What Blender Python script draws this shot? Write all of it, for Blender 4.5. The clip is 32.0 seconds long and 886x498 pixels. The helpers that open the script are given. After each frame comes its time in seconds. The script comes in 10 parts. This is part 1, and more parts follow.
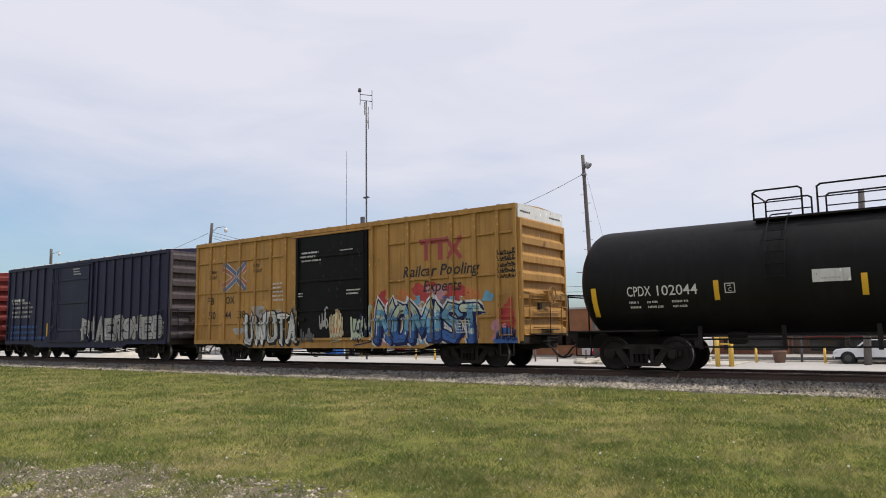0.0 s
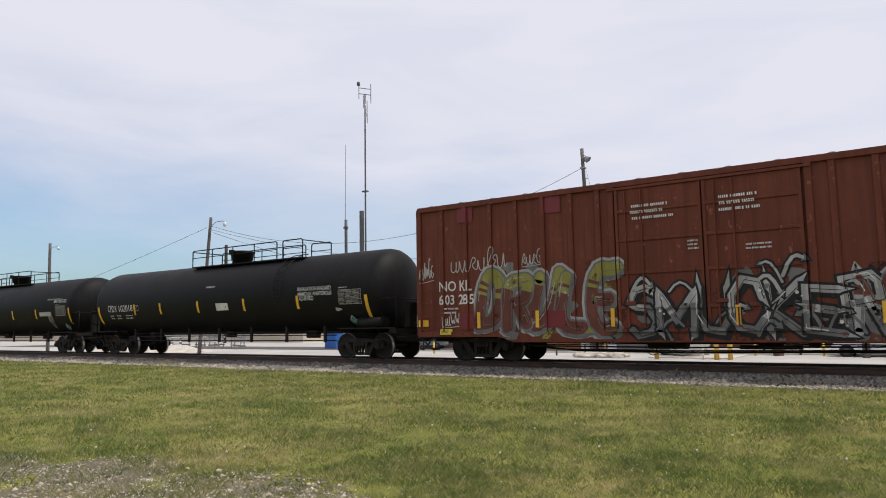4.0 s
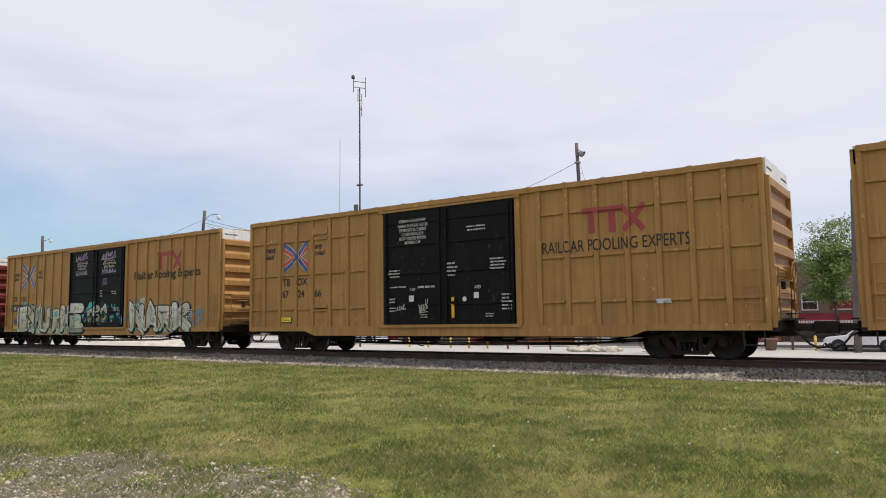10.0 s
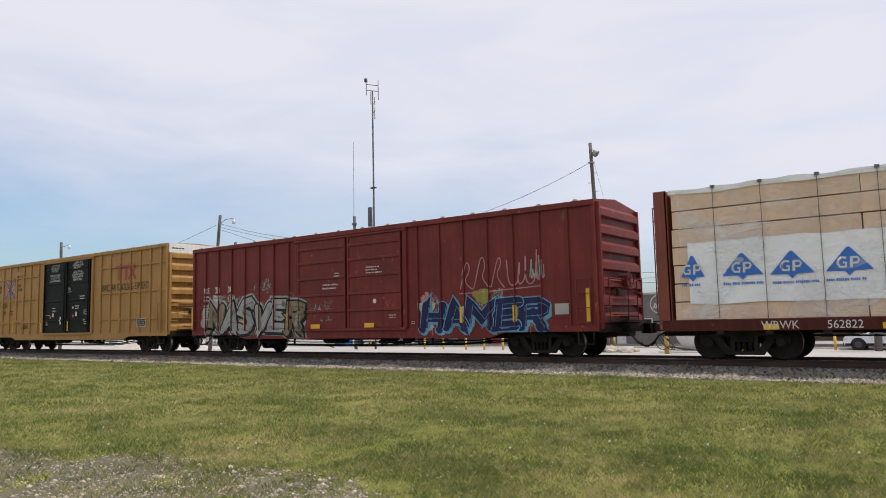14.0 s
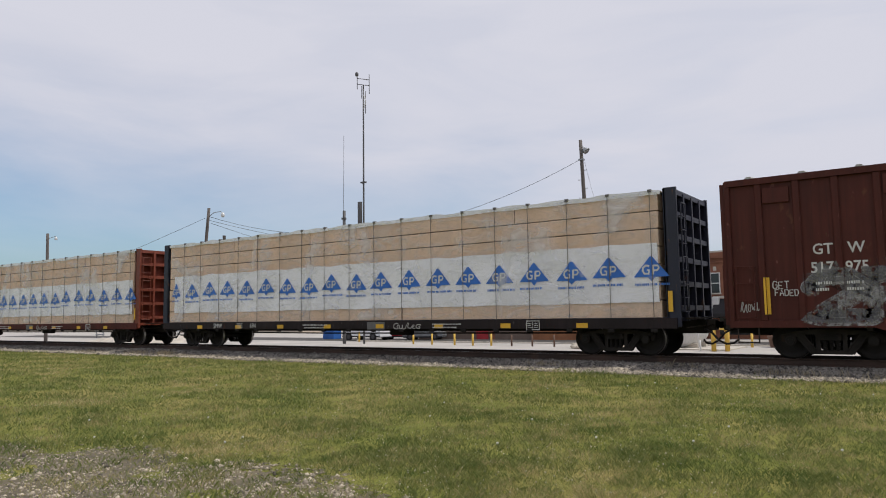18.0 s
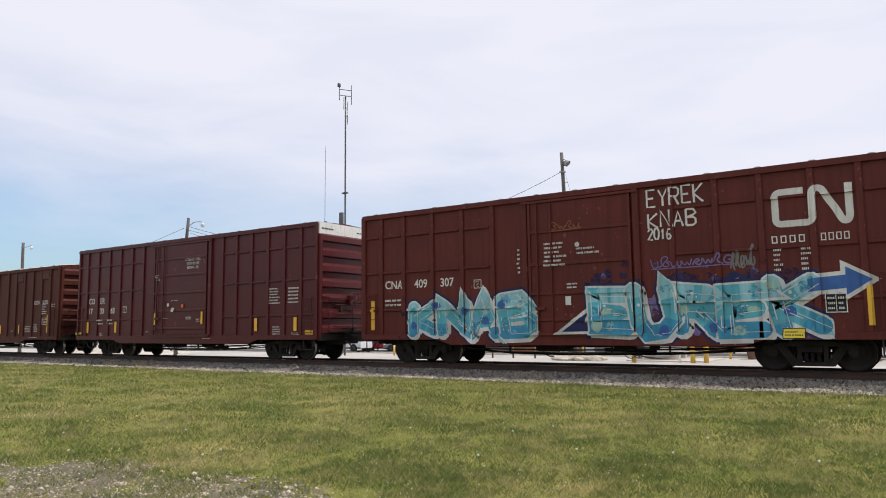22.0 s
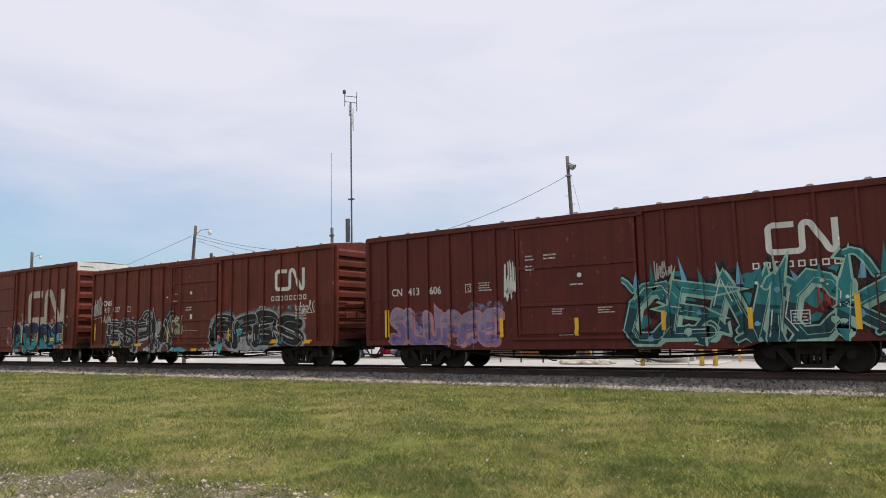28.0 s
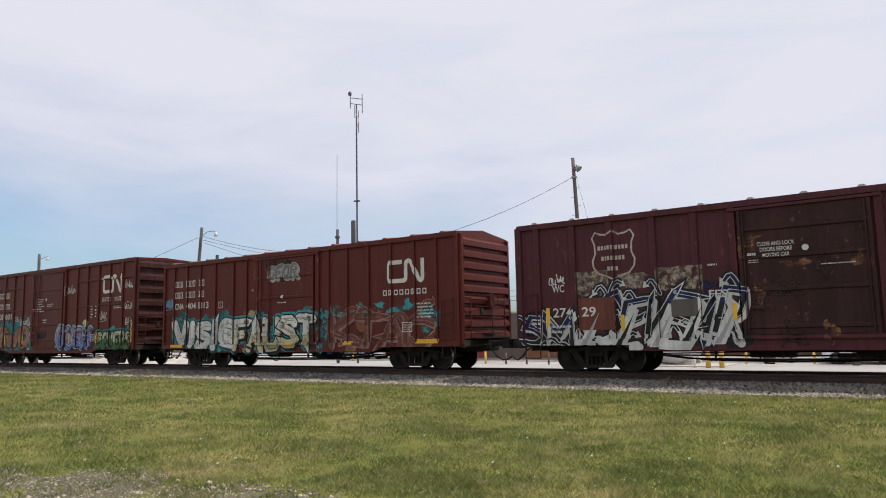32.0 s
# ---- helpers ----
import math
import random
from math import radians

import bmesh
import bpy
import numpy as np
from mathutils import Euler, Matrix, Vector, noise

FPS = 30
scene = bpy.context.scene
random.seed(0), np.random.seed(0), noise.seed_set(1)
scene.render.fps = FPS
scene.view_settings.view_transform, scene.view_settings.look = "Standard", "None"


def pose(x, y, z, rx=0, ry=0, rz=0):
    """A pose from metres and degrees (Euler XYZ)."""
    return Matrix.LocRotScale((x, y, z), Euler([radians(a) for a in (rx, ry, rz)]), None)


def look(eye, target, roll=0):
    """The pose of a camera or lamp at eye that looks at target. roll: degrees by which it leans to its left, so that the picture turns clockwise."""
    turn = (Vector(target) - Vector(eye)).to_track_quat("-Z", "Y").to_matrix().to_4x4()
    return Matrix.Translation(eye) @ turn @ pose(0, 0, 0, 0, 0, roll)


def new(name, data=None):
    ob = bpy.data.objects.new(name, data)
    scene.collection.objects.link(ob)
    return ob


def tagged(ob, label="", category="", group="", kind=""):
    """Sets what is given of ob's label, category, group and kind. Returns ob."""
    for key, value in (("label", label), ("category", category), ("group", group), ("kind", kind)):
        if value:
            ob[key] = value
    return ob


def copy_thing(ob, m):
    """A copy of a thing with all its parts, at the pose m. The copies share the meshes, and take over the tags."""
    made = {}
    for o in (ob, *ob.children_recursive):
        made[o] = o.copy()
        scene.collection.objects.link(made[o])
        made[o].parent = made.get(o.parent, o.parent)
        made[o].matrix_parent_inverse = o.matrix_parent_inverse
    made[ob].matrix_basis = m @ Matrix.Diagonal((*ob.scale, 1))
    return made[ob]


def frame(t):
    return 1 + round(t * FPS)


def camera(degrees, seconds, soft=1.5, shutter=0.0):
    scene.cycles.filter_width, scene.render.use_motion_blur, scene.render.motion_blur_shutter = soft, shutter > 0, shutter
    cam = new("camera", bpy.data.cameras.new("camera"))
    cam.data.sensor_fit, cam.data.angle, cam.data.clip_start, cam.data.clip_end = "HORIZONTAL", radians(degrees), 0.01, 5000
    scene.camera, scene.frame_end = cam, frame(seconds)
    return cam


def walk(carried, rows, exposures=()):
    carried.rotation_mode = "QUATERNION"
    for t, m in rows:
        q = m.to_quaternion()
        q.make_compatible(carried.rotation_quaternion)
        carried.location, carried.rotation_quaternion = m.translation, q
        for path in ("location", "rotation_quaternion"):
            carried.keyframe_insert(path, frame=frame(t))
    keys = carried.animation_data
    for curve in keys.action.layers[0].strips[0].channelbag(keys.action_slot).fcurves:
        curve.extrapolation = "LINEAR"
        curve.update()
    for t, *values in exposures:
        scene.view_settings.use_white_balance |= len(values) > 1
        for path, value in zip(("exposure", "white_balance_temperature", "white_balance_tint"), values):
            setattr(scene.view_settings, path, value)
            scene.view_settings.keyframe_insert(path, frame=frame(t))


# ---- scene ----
SECONDS = 32.0
EYE_Z, RAIL, TRACK, LOT = 1.55, 0.36, 20.3, -1.1

# ---- camera and its path: the operator stands on the lawn and sways a little ----
cam = camera(64.07, SECONDS, soft=1.0)
SWAY = [(0.0, 96.57, 0.87, 35.57), (0.5, 96.34, 1.01, 35.6), (1.0, 96.23, 0.95, 35.44), (1.5, 96.22, 1.1, 35.54), (2.0, 96.22, 0.96, 35.62), (2.5, 96.2, 0.94, 35.65), 
        (3.0, 96.18, 0.93, 35.57), (3.5, 96.12, 0.94, 35.54), (5.5, 96.02, 1.01, 35.41), (6.0, 96.1, 0.99, 35.45), (6.5, 96.12, 0.95, 35.44), (7.0, 96.09, 0.91, 35.45), 
        (7.5, 96.03, 0.99, 35.31), (8.0, 95.9, 0.98, 35.19), (8.5, 95.78, 1.03, 35.14), (9.0, 95.7, 0.8, 35.24), (9.5, 95.63, 0.84, 35.19), (10.0, 95.58, 0.83, 35.04), 
        (10.5, 95.55, 0.86, 35.02), (11.0, 95.56, 0.87, 35.09), (11.5, 95.56, 0.84, 35.2), (12.0, 95.61, 0.92, 35.3), (12.5, 95.64, 0.93, 35.67), (13.0, 95.76, 1.02, 36.0), 
        (13.5, 95.7, 1.06, 36.24), (14.0, 95.75, 1.33, 36.25), (14.5, 95.72, 1.35, 36.46), (16.5, 95.72, 0.68, 36.2), (17.0, 95.77, 0.79, 36.11), (17.5, 95.48, 0.84, 35.77), 
        (18.0, 95.36, 0.83, 35.35), (18.5, 95.45, 0.88, 34.85), (19.0, 95.55, 0.92, 34.52), (19.5, 95.58, 0.87, 34.33), (20.0, 95.62, 0.82, 34.22), (20.5, 95.74, 0.74, 34.03), 
        (21.0, 95.92, 0.67, 33.86), (21.5, 96.1, 0.68, 33.88), (22.0, 96.25, 0.71, 33.83), (22.5, 96.43, 0.66, 34.14), (23.0, 96.6, 0.71, 34.3), (23.5, 96.75, 0.84, 34.62), 
        (24.0, 96.77, 1.01, 34.51), (24.5, 96.73, 1.04, 34.46), (25.0, 96.7, 1.2, 34.48), (25.5, 96.69, 1.26, 34.49), (26.0, 96.61, 1.22, 34.55), (26.5, 96.55, 1.23, 34.42), 
        (28.5, 96.7, 1.26, 34.44), (29.0, 96.71, 1.24, 34.44), (29.5, 96.78, 1.32, 34.5), (30.0, 96.84, 1.34, 34.64), (30.5, 96.86, 1.35, 34.74), (31.0, 96.83, 1.31, 34.8), 
        (31.5, 96.82, 1.24, 34.85), (32.0, 96.82, 1.22, 34.87)]
walk(cam, [(t, pose(0, 0, EYE_Z, rx, ry, rz)) for t, rx, ry, rz in SWAY],
     [(0, -0.08), (3.5, -0.08), (6, 0.0), (9, 0.0), (11, -0.03), (13, 0.0), (14.5, -0.10), (16.5, -0.30), (18, -0.28), (19, -0.10), (20, 0.02), (21, 0.13), (22, 0.07),
      (23, 0.04), (24, -0.02), (26, -0.02), (29, -0.05), (32, -0.08)])

# ---- how far the train has rolled, metres to the left, by the second ----
ROLL = [(0, -105.01), (1, -93.38), (2, -81.7), (3, -69.92), (3.5, -64.06), (5.5, -40.77), (6, -34.99), (7, -23.45), (8, -11.71),
        (9, 0.02), (10, 11.77), (11, 23.38), (12, 35.01), (13, 46.69), (14, 58.45), (14.5, 64.38), (16.5, 87.98), (17, 93.84),
        (18, 105.52), (19, 117.18), (20, 128.9), (21, 140.6), (22, 152.29), (23, 163.93), (24, 175.55), (25, 187.14),
        (26, 198.68), (26.5, 204.48), (28.5, 227.79), (29, 233.65), (30, 245.4), (31, 257.3), (32, 269.29)]

# ---- sky and sun ----
SUN_EL, SUN_AZ = 62.0, 22.0     # azimuth from the track's far direction (+x) towards the far side (+y)
world = bpy.data.worlds.new("sky")
scene.world = world
world.use_nodes = True
wn, wl = world.node_tree.nodes, world.node_tree.links
wn.clear()
w_out = wn.new("ShaderNodeOutputWorld")
w_bg = wn.new("ShaderNodeBackground")
w_sky = wn.new("ShaderNodeTexSky")
w_sky.sky_type, w_sky.sun_disc = "NISHITA", False
w_sky.sun_elevation, w_sky.sun_rotation = radians(SUN_EL), radians(90 - SUN_AZ)
w_sky.air_density, w_sky.dust_density, w_sky.ozone_density = 1.0, 1.6, 1.2
w_co = wn.new("ShaderNodeTexCoord")
w_map = wn.new("ShaderNodeMapping")
w_map.inputs["Scale"].default_value = (1.0, 1.2, 5.0)
w_map.inputs["Rotation"].default_value = (0.0, 0.14, 0.0)
w_noise = wn.new("ShaderNodeTexNoise")
w_noise.inputs["Scale"].default_value, w_noise.inputs["Detail"].default_value, w_noise.inputs["Roughness"].default_value = 1.6, 7, 0.55
w_noise.inputs["Distortion"].default_value = 0.35
w_dot = wn.new("ShaderNodeVectorMath"); w_dot.operation = "DOT_PRODUCT"
w_dot.inputs[1].default_value = (0.42, 0.0, 2.6)                 # the thin cloud thickens overhead and towards the sun
w_add = wn.new("ShaderNodeMath"); w_add.operation = "MULTIPLY_ADD"
w_add.inputs[1].default_value = 0.85
w_map2 = wn.new("ShaderNodeMapping")
w_map2.inputs["Scale"].default_value, w_map2.inputs["Rotation"].default_value = (1.0, 1.0, 4.5), (0.0, -0.42, 0.0)
w_wisp = wn.new("ShaderNodeTexNoise")
w_wisp.inputs["Scale"].default_value, w_wisp.inputs["Detail"].default_value, w_wisp.inputs["Distortion"].default_value = 3.2, 6, 0.6
w_veil = wn.new("ShaderNodeMapRange")                             # finer streaks that thin the veil a little
w_veil.inputs[1].default_value, w_veil.inputs[2].default_value = 0.36, 0.58
w_veil.inputs[3].default_value, w_veil.inputs[4].default_value = 0.91, 1.02
w_thin = wn.new("ShaderNodeMath"); w_thin.operation = "MULTIPLY"
w_ramp = wn.new("ShaderNodeMapRange"); w_ramp.interpolation_type = "SMOOTHSTEP"
w_ramp.inputs[1].default_value, w_ramp.inputs[2].default_value = 0.12, 0.96
w_ramp.inputs[3].default_value, w_ramp.inputs[4].default_value = 0.0, 1.0
w_gain = wn.new("ShaderNodeMix"); w_gain.data_type = "RGBA"; w_gain.blend_type = "MULTIPLY"
w_gain.inputs["Factor"].default_value = 1.0
w_gain.inputs[7].default_value = (0.114, 0.137, 0.152, 1)
w_mix = wn.new("ShaderNodeMix"); w_mix.data_type = "RGBA"
w_mix.inputs[7].default_value = (0.806, 0.812, 0.912, 1)
w_bg.inputs["Strength"].default_value = 1.0
wl.new(w_co.outputs["Generated"], w_map.inputs["Vector"]); wl.new(w_map.outputs["Vector"], w_noise.inputs["Vector"])
wl.new(w_co.outputs["Generated"], w_dot.inputs[0])
wl.new(w_noise.outputs["Fac"], w_add.inputs[0]); wl.new(w_dot.outputs["Value"], w_add.inputs[2])
wl.new(w_add.outputs[0], w_ramp.inputs[0])
wl.new(w_sky.outputs["Color"], w_gain.inputs[6]); wl.new(w_gain.outputs[2], w_mix.inputs[6])
wl.new(w_co.outputs["Generated"], w_map2.inputs["Vector"]); wl.new(w_map2.outputs["Vector"], w_wisp.inputs["Vector"])
wl.new(w_wisp.outputs["Fac"], w_veil.inputs[0])
wl.new(w_ramp.outputs[0], w_thin.inputs[0]); wl.new(w_veil.outputs[0], w_thin.inputs[1])
wl.new(w_thin.outputs[0], w_mix.inputs["Factor"])
wl.new(w_mix.outputs[2], w_bg.inputs["Color"]); wl.new(w_bg.outputs[0], w_out.inputs["Surface"])

sun = new("sun", bpy.data.lights.new("sun", "SUN"))
sun.data.energy, sun.data.angle, sun.data.color = 3.0, radians(1.5), (1.0, 0.95, 0.87)
ce, se = math.cos(radians(SUN_EL)), math.sin(radians(SUN_EL))
sun_dir = Vector((ce * math.cos(radians(SUN_AZ)), ce * math.sin(radians(SUN_AZ)), se))
sun.matrix_world = look(sun_dir * 50, (0, 0, 0))

# ---- materials ----
def mat(name, color, rough=0.6, metal=0.0, vary=0.12, scale=6.0, fine=60.0, bump=0.15, streak=0.0, rust=0.0, rust_col=(0.16, 0.07, 0.035),
        island=0.0, spec=0.5, tint=None):
    """A painted or raw surface: a base colour with variation at two scales, fine bump, rain streaks and rust spots."""
    m = bpy.data.materials.new(name)
    m.use_nodes = True
    n, l = m.node_tree.nodes, m.node_tree.links
    b = n["Principled BSDF"]
    b.inputs["Roughness"].default_value, b.inputs["Metallic"].default_value = rough, metal
    b.inputs["Specular IOR Level"].default_value = spec
    co = n.new("ShaderNodeTexCoord")
    def noise_tex(s, stretch=(1, 1, 1), detail=4):
        mp = n.new("ShaderNodeMapping"); mp.inputs["Scale"].default_value = stretch
        t = n.new("ShaderNodeTexNoise"); t.inputs["Scale"].default_value, t.inputs["Detail"].default_value = s, detail
        l.new(co.outputs["Object"], mp.inputs["Vector"]); l.new(mp.outputs["Vector"], t.inputs["Vector"])
        return t
    def mixed(a, bcol, fac, lo, hi, mode="MIX"):
        r = n.new("ShaderNodeMapRange"); r.inputs[1].default_value, r.inputs[2].default_value = lo, hi
        l.new(fac, r.inputs[0])
        x = n.new("ShaderNodeMix"); x.data_type = "RGBA"; x.blend_type = mode
        l.new(r.outputs[0], x.inputs["Factor"])
        if isinstance(a, tuple): x.inputs[6].default_value = (*a, 1)
        else: l.new(a, x.inputs[6])
        x.inputs[7].default_value = (*bcol, 1)
        return x.outputs[2]
    dark = tuple(c * (1 - vary * 1.6) for c in color)
    lite = tuple(min(1, c * (1 + vary) + 0.01 * vary) for c in color)
    big = noise_tex(scale * 0.16, detail=5)
    col = mixed(dark, lite, big.outputs["Fac"], 0.3, 0.7)
    small = noise_tex(fine, detail=3)
    col = mixed(col, tint or tuple(c * 0.72 for c in color), small.outputs["Fac"], 0.52, 0.95)
    if streak:
        s = noise_tex(3.2, (2.2, 2.2, 0.10), 5)
        col = mixed(col, tuple(c * (1 - streak * 1.25) for c in color), s.outputs["Fac"], 0.42, 0.78)
        s2 = noise_tex(5.0, (1.6, 1.6, 0.07), 4)
        col = mixed(col, tuple(c * 0.85 + 0.22 * streak * max(color) for c in color), s2.outputs["Fac"], 0.55, 0.95)
        s3 = noise_tex(9.0, (1.6, 1.6, 0.05), 6)
        col = mixed(col, tuple(c * 0.42 + 0.006 for c in color), s3.outputs["Fac"], 0.60, 0.86 - 0.10 * streak)
    if streak and rust:
        chips = noise_tex(6.5, (1, 1, 0.6), 9)
        col = mixed(col, tuple(min(1, c * 1.5 + 0.03) for c in color), chips.outputs["Fac"], 0.66, 0.72)
    if rust:
        r = noise_tex(2.4, (1, 1, 0.5), 8)
        col = mixed(col, rust_col, r.outputs["Fac"], 0.72 - 0.22 * rust, 0.80 - 0.16 * rust)
        r2 = noise_tex(13.0, (1, 1, 0.35), 6)
        col = mixed(col, tuple(c * 0.55 for c in rust_col), r2.outputs["Fac"], 0.68 - 0.05 * rust, 0.74 - 0.05 * rust)
    if island:
        g = n.new("ShaderNodeNewGeometry")
        hs = n.new("ShaderNodeHueSaturation")
        r = n.new("ShaderNodeMapRange"); r.inputs[3].default_value, r.inputs[4].default_value = 1 - island, 1 + island
        l.new(g.outputs["Random Per Island"], r.inputs[0]); l.new(r.outputs[0], hs.inputs["Value"]); l.new(col, hs.inputs["Color"])
        col = hs.outputs["Color"]
    l.new(col, b.inputs["Base Color"])
    if bump:
        bp = n.new("ShaderNodeBump"); bp.inputs["Strength"].default_value, bp.inputs["Distance"].default_value = bump, 0.02
        l.new(small.outputs["Fac"], bp.inputs["Height"]); l.new(bp.outputs["Normal"], b.inputs["Normal"])
    rg = n.new("ShaderNodeMapRange"); rg.inputs[3].default_value, rg.inputs[4].default_value = max(0.05, rough - 0.1), min(1, rough + 0.12)
    l.new(big.outputs["Fac"], rg.inputs[0]); l.new(rg.outputs[0], b.inputs["Roughness"])
    return m


def flat(name, color, rough=0.55, vary=0.10, metal=0.0):
    return mat(name, color, rough, metal, vary=vary, scale=9, fine=35, bump=0.05)


M = {}
M["yellow_paint"] = mat("yellow_paint", (0.415, 0.226, 0.075), 0.5, vary=0.10, streak=0.24, rust=0.14, spec=0.25)
M["yellow_paint_old"] = mat("yellow_paint_old", (0.440, 0.238, 0.070), 0.55, vary=0.14, streak=0.30, rust=0.22, spec=0.25)
M["blue_paint"] = mat("blue_paint", (0.0225, 0.0215, 0.054), 0.5, vary=0.15, streak=0.3, rust=0.2, spec=0.2)
M["maroon_paint"] = mat("maroon_paint", (0.140, 0.020, 0.015), 0.5, vary=0.10, streak=0.22, rust=0.1, spec=0.25)
M["oxide_paint"] = mat("oxide_paint", (0.150, 0.037, 0.019), 0.55, vary=0.14, streak=0.30, rust=0.3, spec=0.25)
M["rust_red_paint"] = mat("rust_red_paint", (0.150, 0.030, 0.017), 0.6, vary=0.22, streak=0.38, rust=0.38, rust_col=(0.055, 0.020, 0.012), spec=0.25)
M["letter_worn"] = mat("letter_worn", (0.50, 0.43, 0.38), 0.7, vary=0.15, streak=0.25, rust=0.42, rust_col=(0.17, 0.06, 0.035))
M["red_paint"] = mat("red_paint", (0.182, 0.029, 0.026), 0.5, vary=0.18, streak=0.22, rust=0.18, spec=0.25)
M["brown_paint"] = mat("brown_paint", (0.082, 0.018, 0.012), 0.55, vary=0.14, streak=0.30, rust=0.25, spec=0.25)
M["dark_maroon_paint"] = mat("dark_maroon_paint", (0.088, 0.0125, 0.015), 0.35, vary=0.10, streak=0.12, rust=0.03, spec=0.3)
M["rail_brown_paint"] = mat("rail_brown_paint", (0.110, 0.0185, 0.0140), 0.5, vary=0.12, streak=0.25, rust=0.15, spec=0.25)
M["faded_maroon_paint"] = mat("faded_maroon_paint", (0.135, 0.034, 0.033), 0.6, vary=0.15, streak=0.3, rust=0.3, spec=0.25)
M["plum_paint"] = mat("plum_paint", (0.085, 0.019, 0.027), 0.55, vary=0.15, streak=0.3, rust=0.25, spec=0.25)
M["end_grime"] = mat("end_grime", (0.062, 0.028, 0.025), 0.8, vary=0.35, streak=0.35, rust=0.35, rust_col=(0.045, 0.038, 0.036), spec=0.06)
# dusty car end, its colour lifted to hold some of the sunlight on it
M["end_sunlit_dust"] = mat("end_sunlit_dust", (0.095, 0.080, 0.085), 0.75, vary=0.2, streak=0.3, rust=0.2, spec=0.2)
M["plum_dark"] = mat("plum_dark", (0.048, 0.015, 0.016), 0.6, vary=0.3, streak=0.4, rust=0.45, rust_col=(0.030, 0.013, 0.010), spec=0.25)
M["black_door"] = mat("black_door", (0.0075, 0.0072, 0.0075), 0.5, vary=0.2, streak=0.2, rust=0.06, spec=0.12)
M["tank_black"] = mat("tank_black", (0.0098, 0.0092, 0.0096), 0.56, vary=0.2, streak=0.25, fine=14, bump=0.03, spec=0.14)
M["frame_steel"] = mat("frame_steel", (0.032, 0.027, 0.023), 0.85, vary=0.35, scale=14, rust=0.45, rust_col=(0.044, 0.028, 0.019), spec=0.25)
M["steel_dark"] = mat("steel_dark", (0.018, 0.0155, 0.0135), 0.8, vary=0.3, rust=0.3, rust_col=(0.022, 0.013, 0.009), spec=0.2)
M["steel_grime"] = mat("steel_grime", (0.040, 0.032, 0.026), 0.85, vary=0.3, rust=0.4, rust_col=(0.030, 0.018, 0.012), spec=0.2)
M["wheel_steel"] = mat("wheel_steel", (0.023, 0.0195, 0.017), 0.65, vary=0.3, spec=0.2)
M["tread_steel"] = mat("tread_steel", (0.32, 0.30, 0.28), 0.35, metal=0.9, vary=0.1)
M["rail_steel"] = mat("rail_steel", (0.060, 0.034, 0.023), 0.75, vary=0.3, rust=0.5, rust_col=(0.08, 0.042, 0.026))
M["rail_head"] = mat("rail_head", (0.30, 0.27, 0.25), 0.35, metal=0.8, vary=0.1)
M["tie_wood"] = mat("tie_wood", (0.050, 0.036, 0.027), 0.9, vary=0.35, bump=0.4)
M["white_paint"] = mat("white_paint", (0.72, 0.72, 0.70), 0.55, vary=0.08, streak=0.10, rust=0.08)
M["letter_white"] = mat("letter_white", (0.66, 0.65, 0.63), 0.6, vary=0.12, scale=9, fine=30, bump=0.03, streak=0.12, rust=0.05, spec=0.3)
M["letter_black"] = flat("letter_black", (0.018, 0.013, 0.010))
M["letter_grey"] = flat("letter_grey", (0.42, 0.40, 0.38))
M["letter_gold"] = flat("letter_gold", (0.40, 0.21, 0.040), vary=0.2)
M["reflector_yellow"] = flat("reflector_yellow", (0.78, 0.44, 0.03), 0.4)
M["reflector_lemon"] = flat("reflector_lemon", (0.80, 0.62, 0.05), 0.4)
M["emblem_red"] = flat("emblem_red", (0.52, 0.085, 0.055), vary=0.2)
M["emblem_blue"] = flat("emblem_blue", (0.055, 0.095, 0.33), vary=0.2)
M["faded_red"] = mat("faded_red", (0.42, 0.145, 0.085), 0.6, vary=0.2, streak=0.3)
M["faded_blue"] = mat("faded_blue", (0.13, 0.155, 0.29), 0.6, vary=0.2, streak=0.3)
M["logo_red"] = flat("logo_red", (0.33, 0.050, 0.050))
M["bundle_blue"] = flat("bundle_blue", (0.030, 0.150, 0.55), 0.35)
M["placard_green"] = flat("placard_green", (0.03, 0.24, 0.19), 0.4)
M["red_patch"] = flat("red_patch", (0.16, 0.010, 0.016), 0.45)
M["maroon_patch"] = mat("maroon_patch", (0.105, 0.032, 0.026), 0.6, vary=0.15, spec=0.25)
M["grey_patch"] = flat("grey_patch", (0.10, 0.085, 0.08), 0.6)
M["orange_sticker"] = flat("orange_sticker", (0.75, 0.14, 0.02))

# ---- mesh helpers ----
def part(name, bm, material, parent, label=""):
    """Links a bmesh as one mesh object under a thing or a part; material may be a list."""
    me = bpy.data.meshes.new(name)
    bm.to_mesh(me)
    bm.free()
    for m in (material if isinstance(material, (list, tuple)) else [material]):
        me.materials.append(m)
    ob = new(name, me)
    if parent is not None:
        ob.parent = parent
    if label:
        ob["label"] = label
    return ob


def share(name, me, parent, m=None, label=""):
    ob = new(name, me)
    ob.parent = parent
    if m is not None:
        ob.matrix_basis = m
    if label:
        ob["label"] = label
    return ob


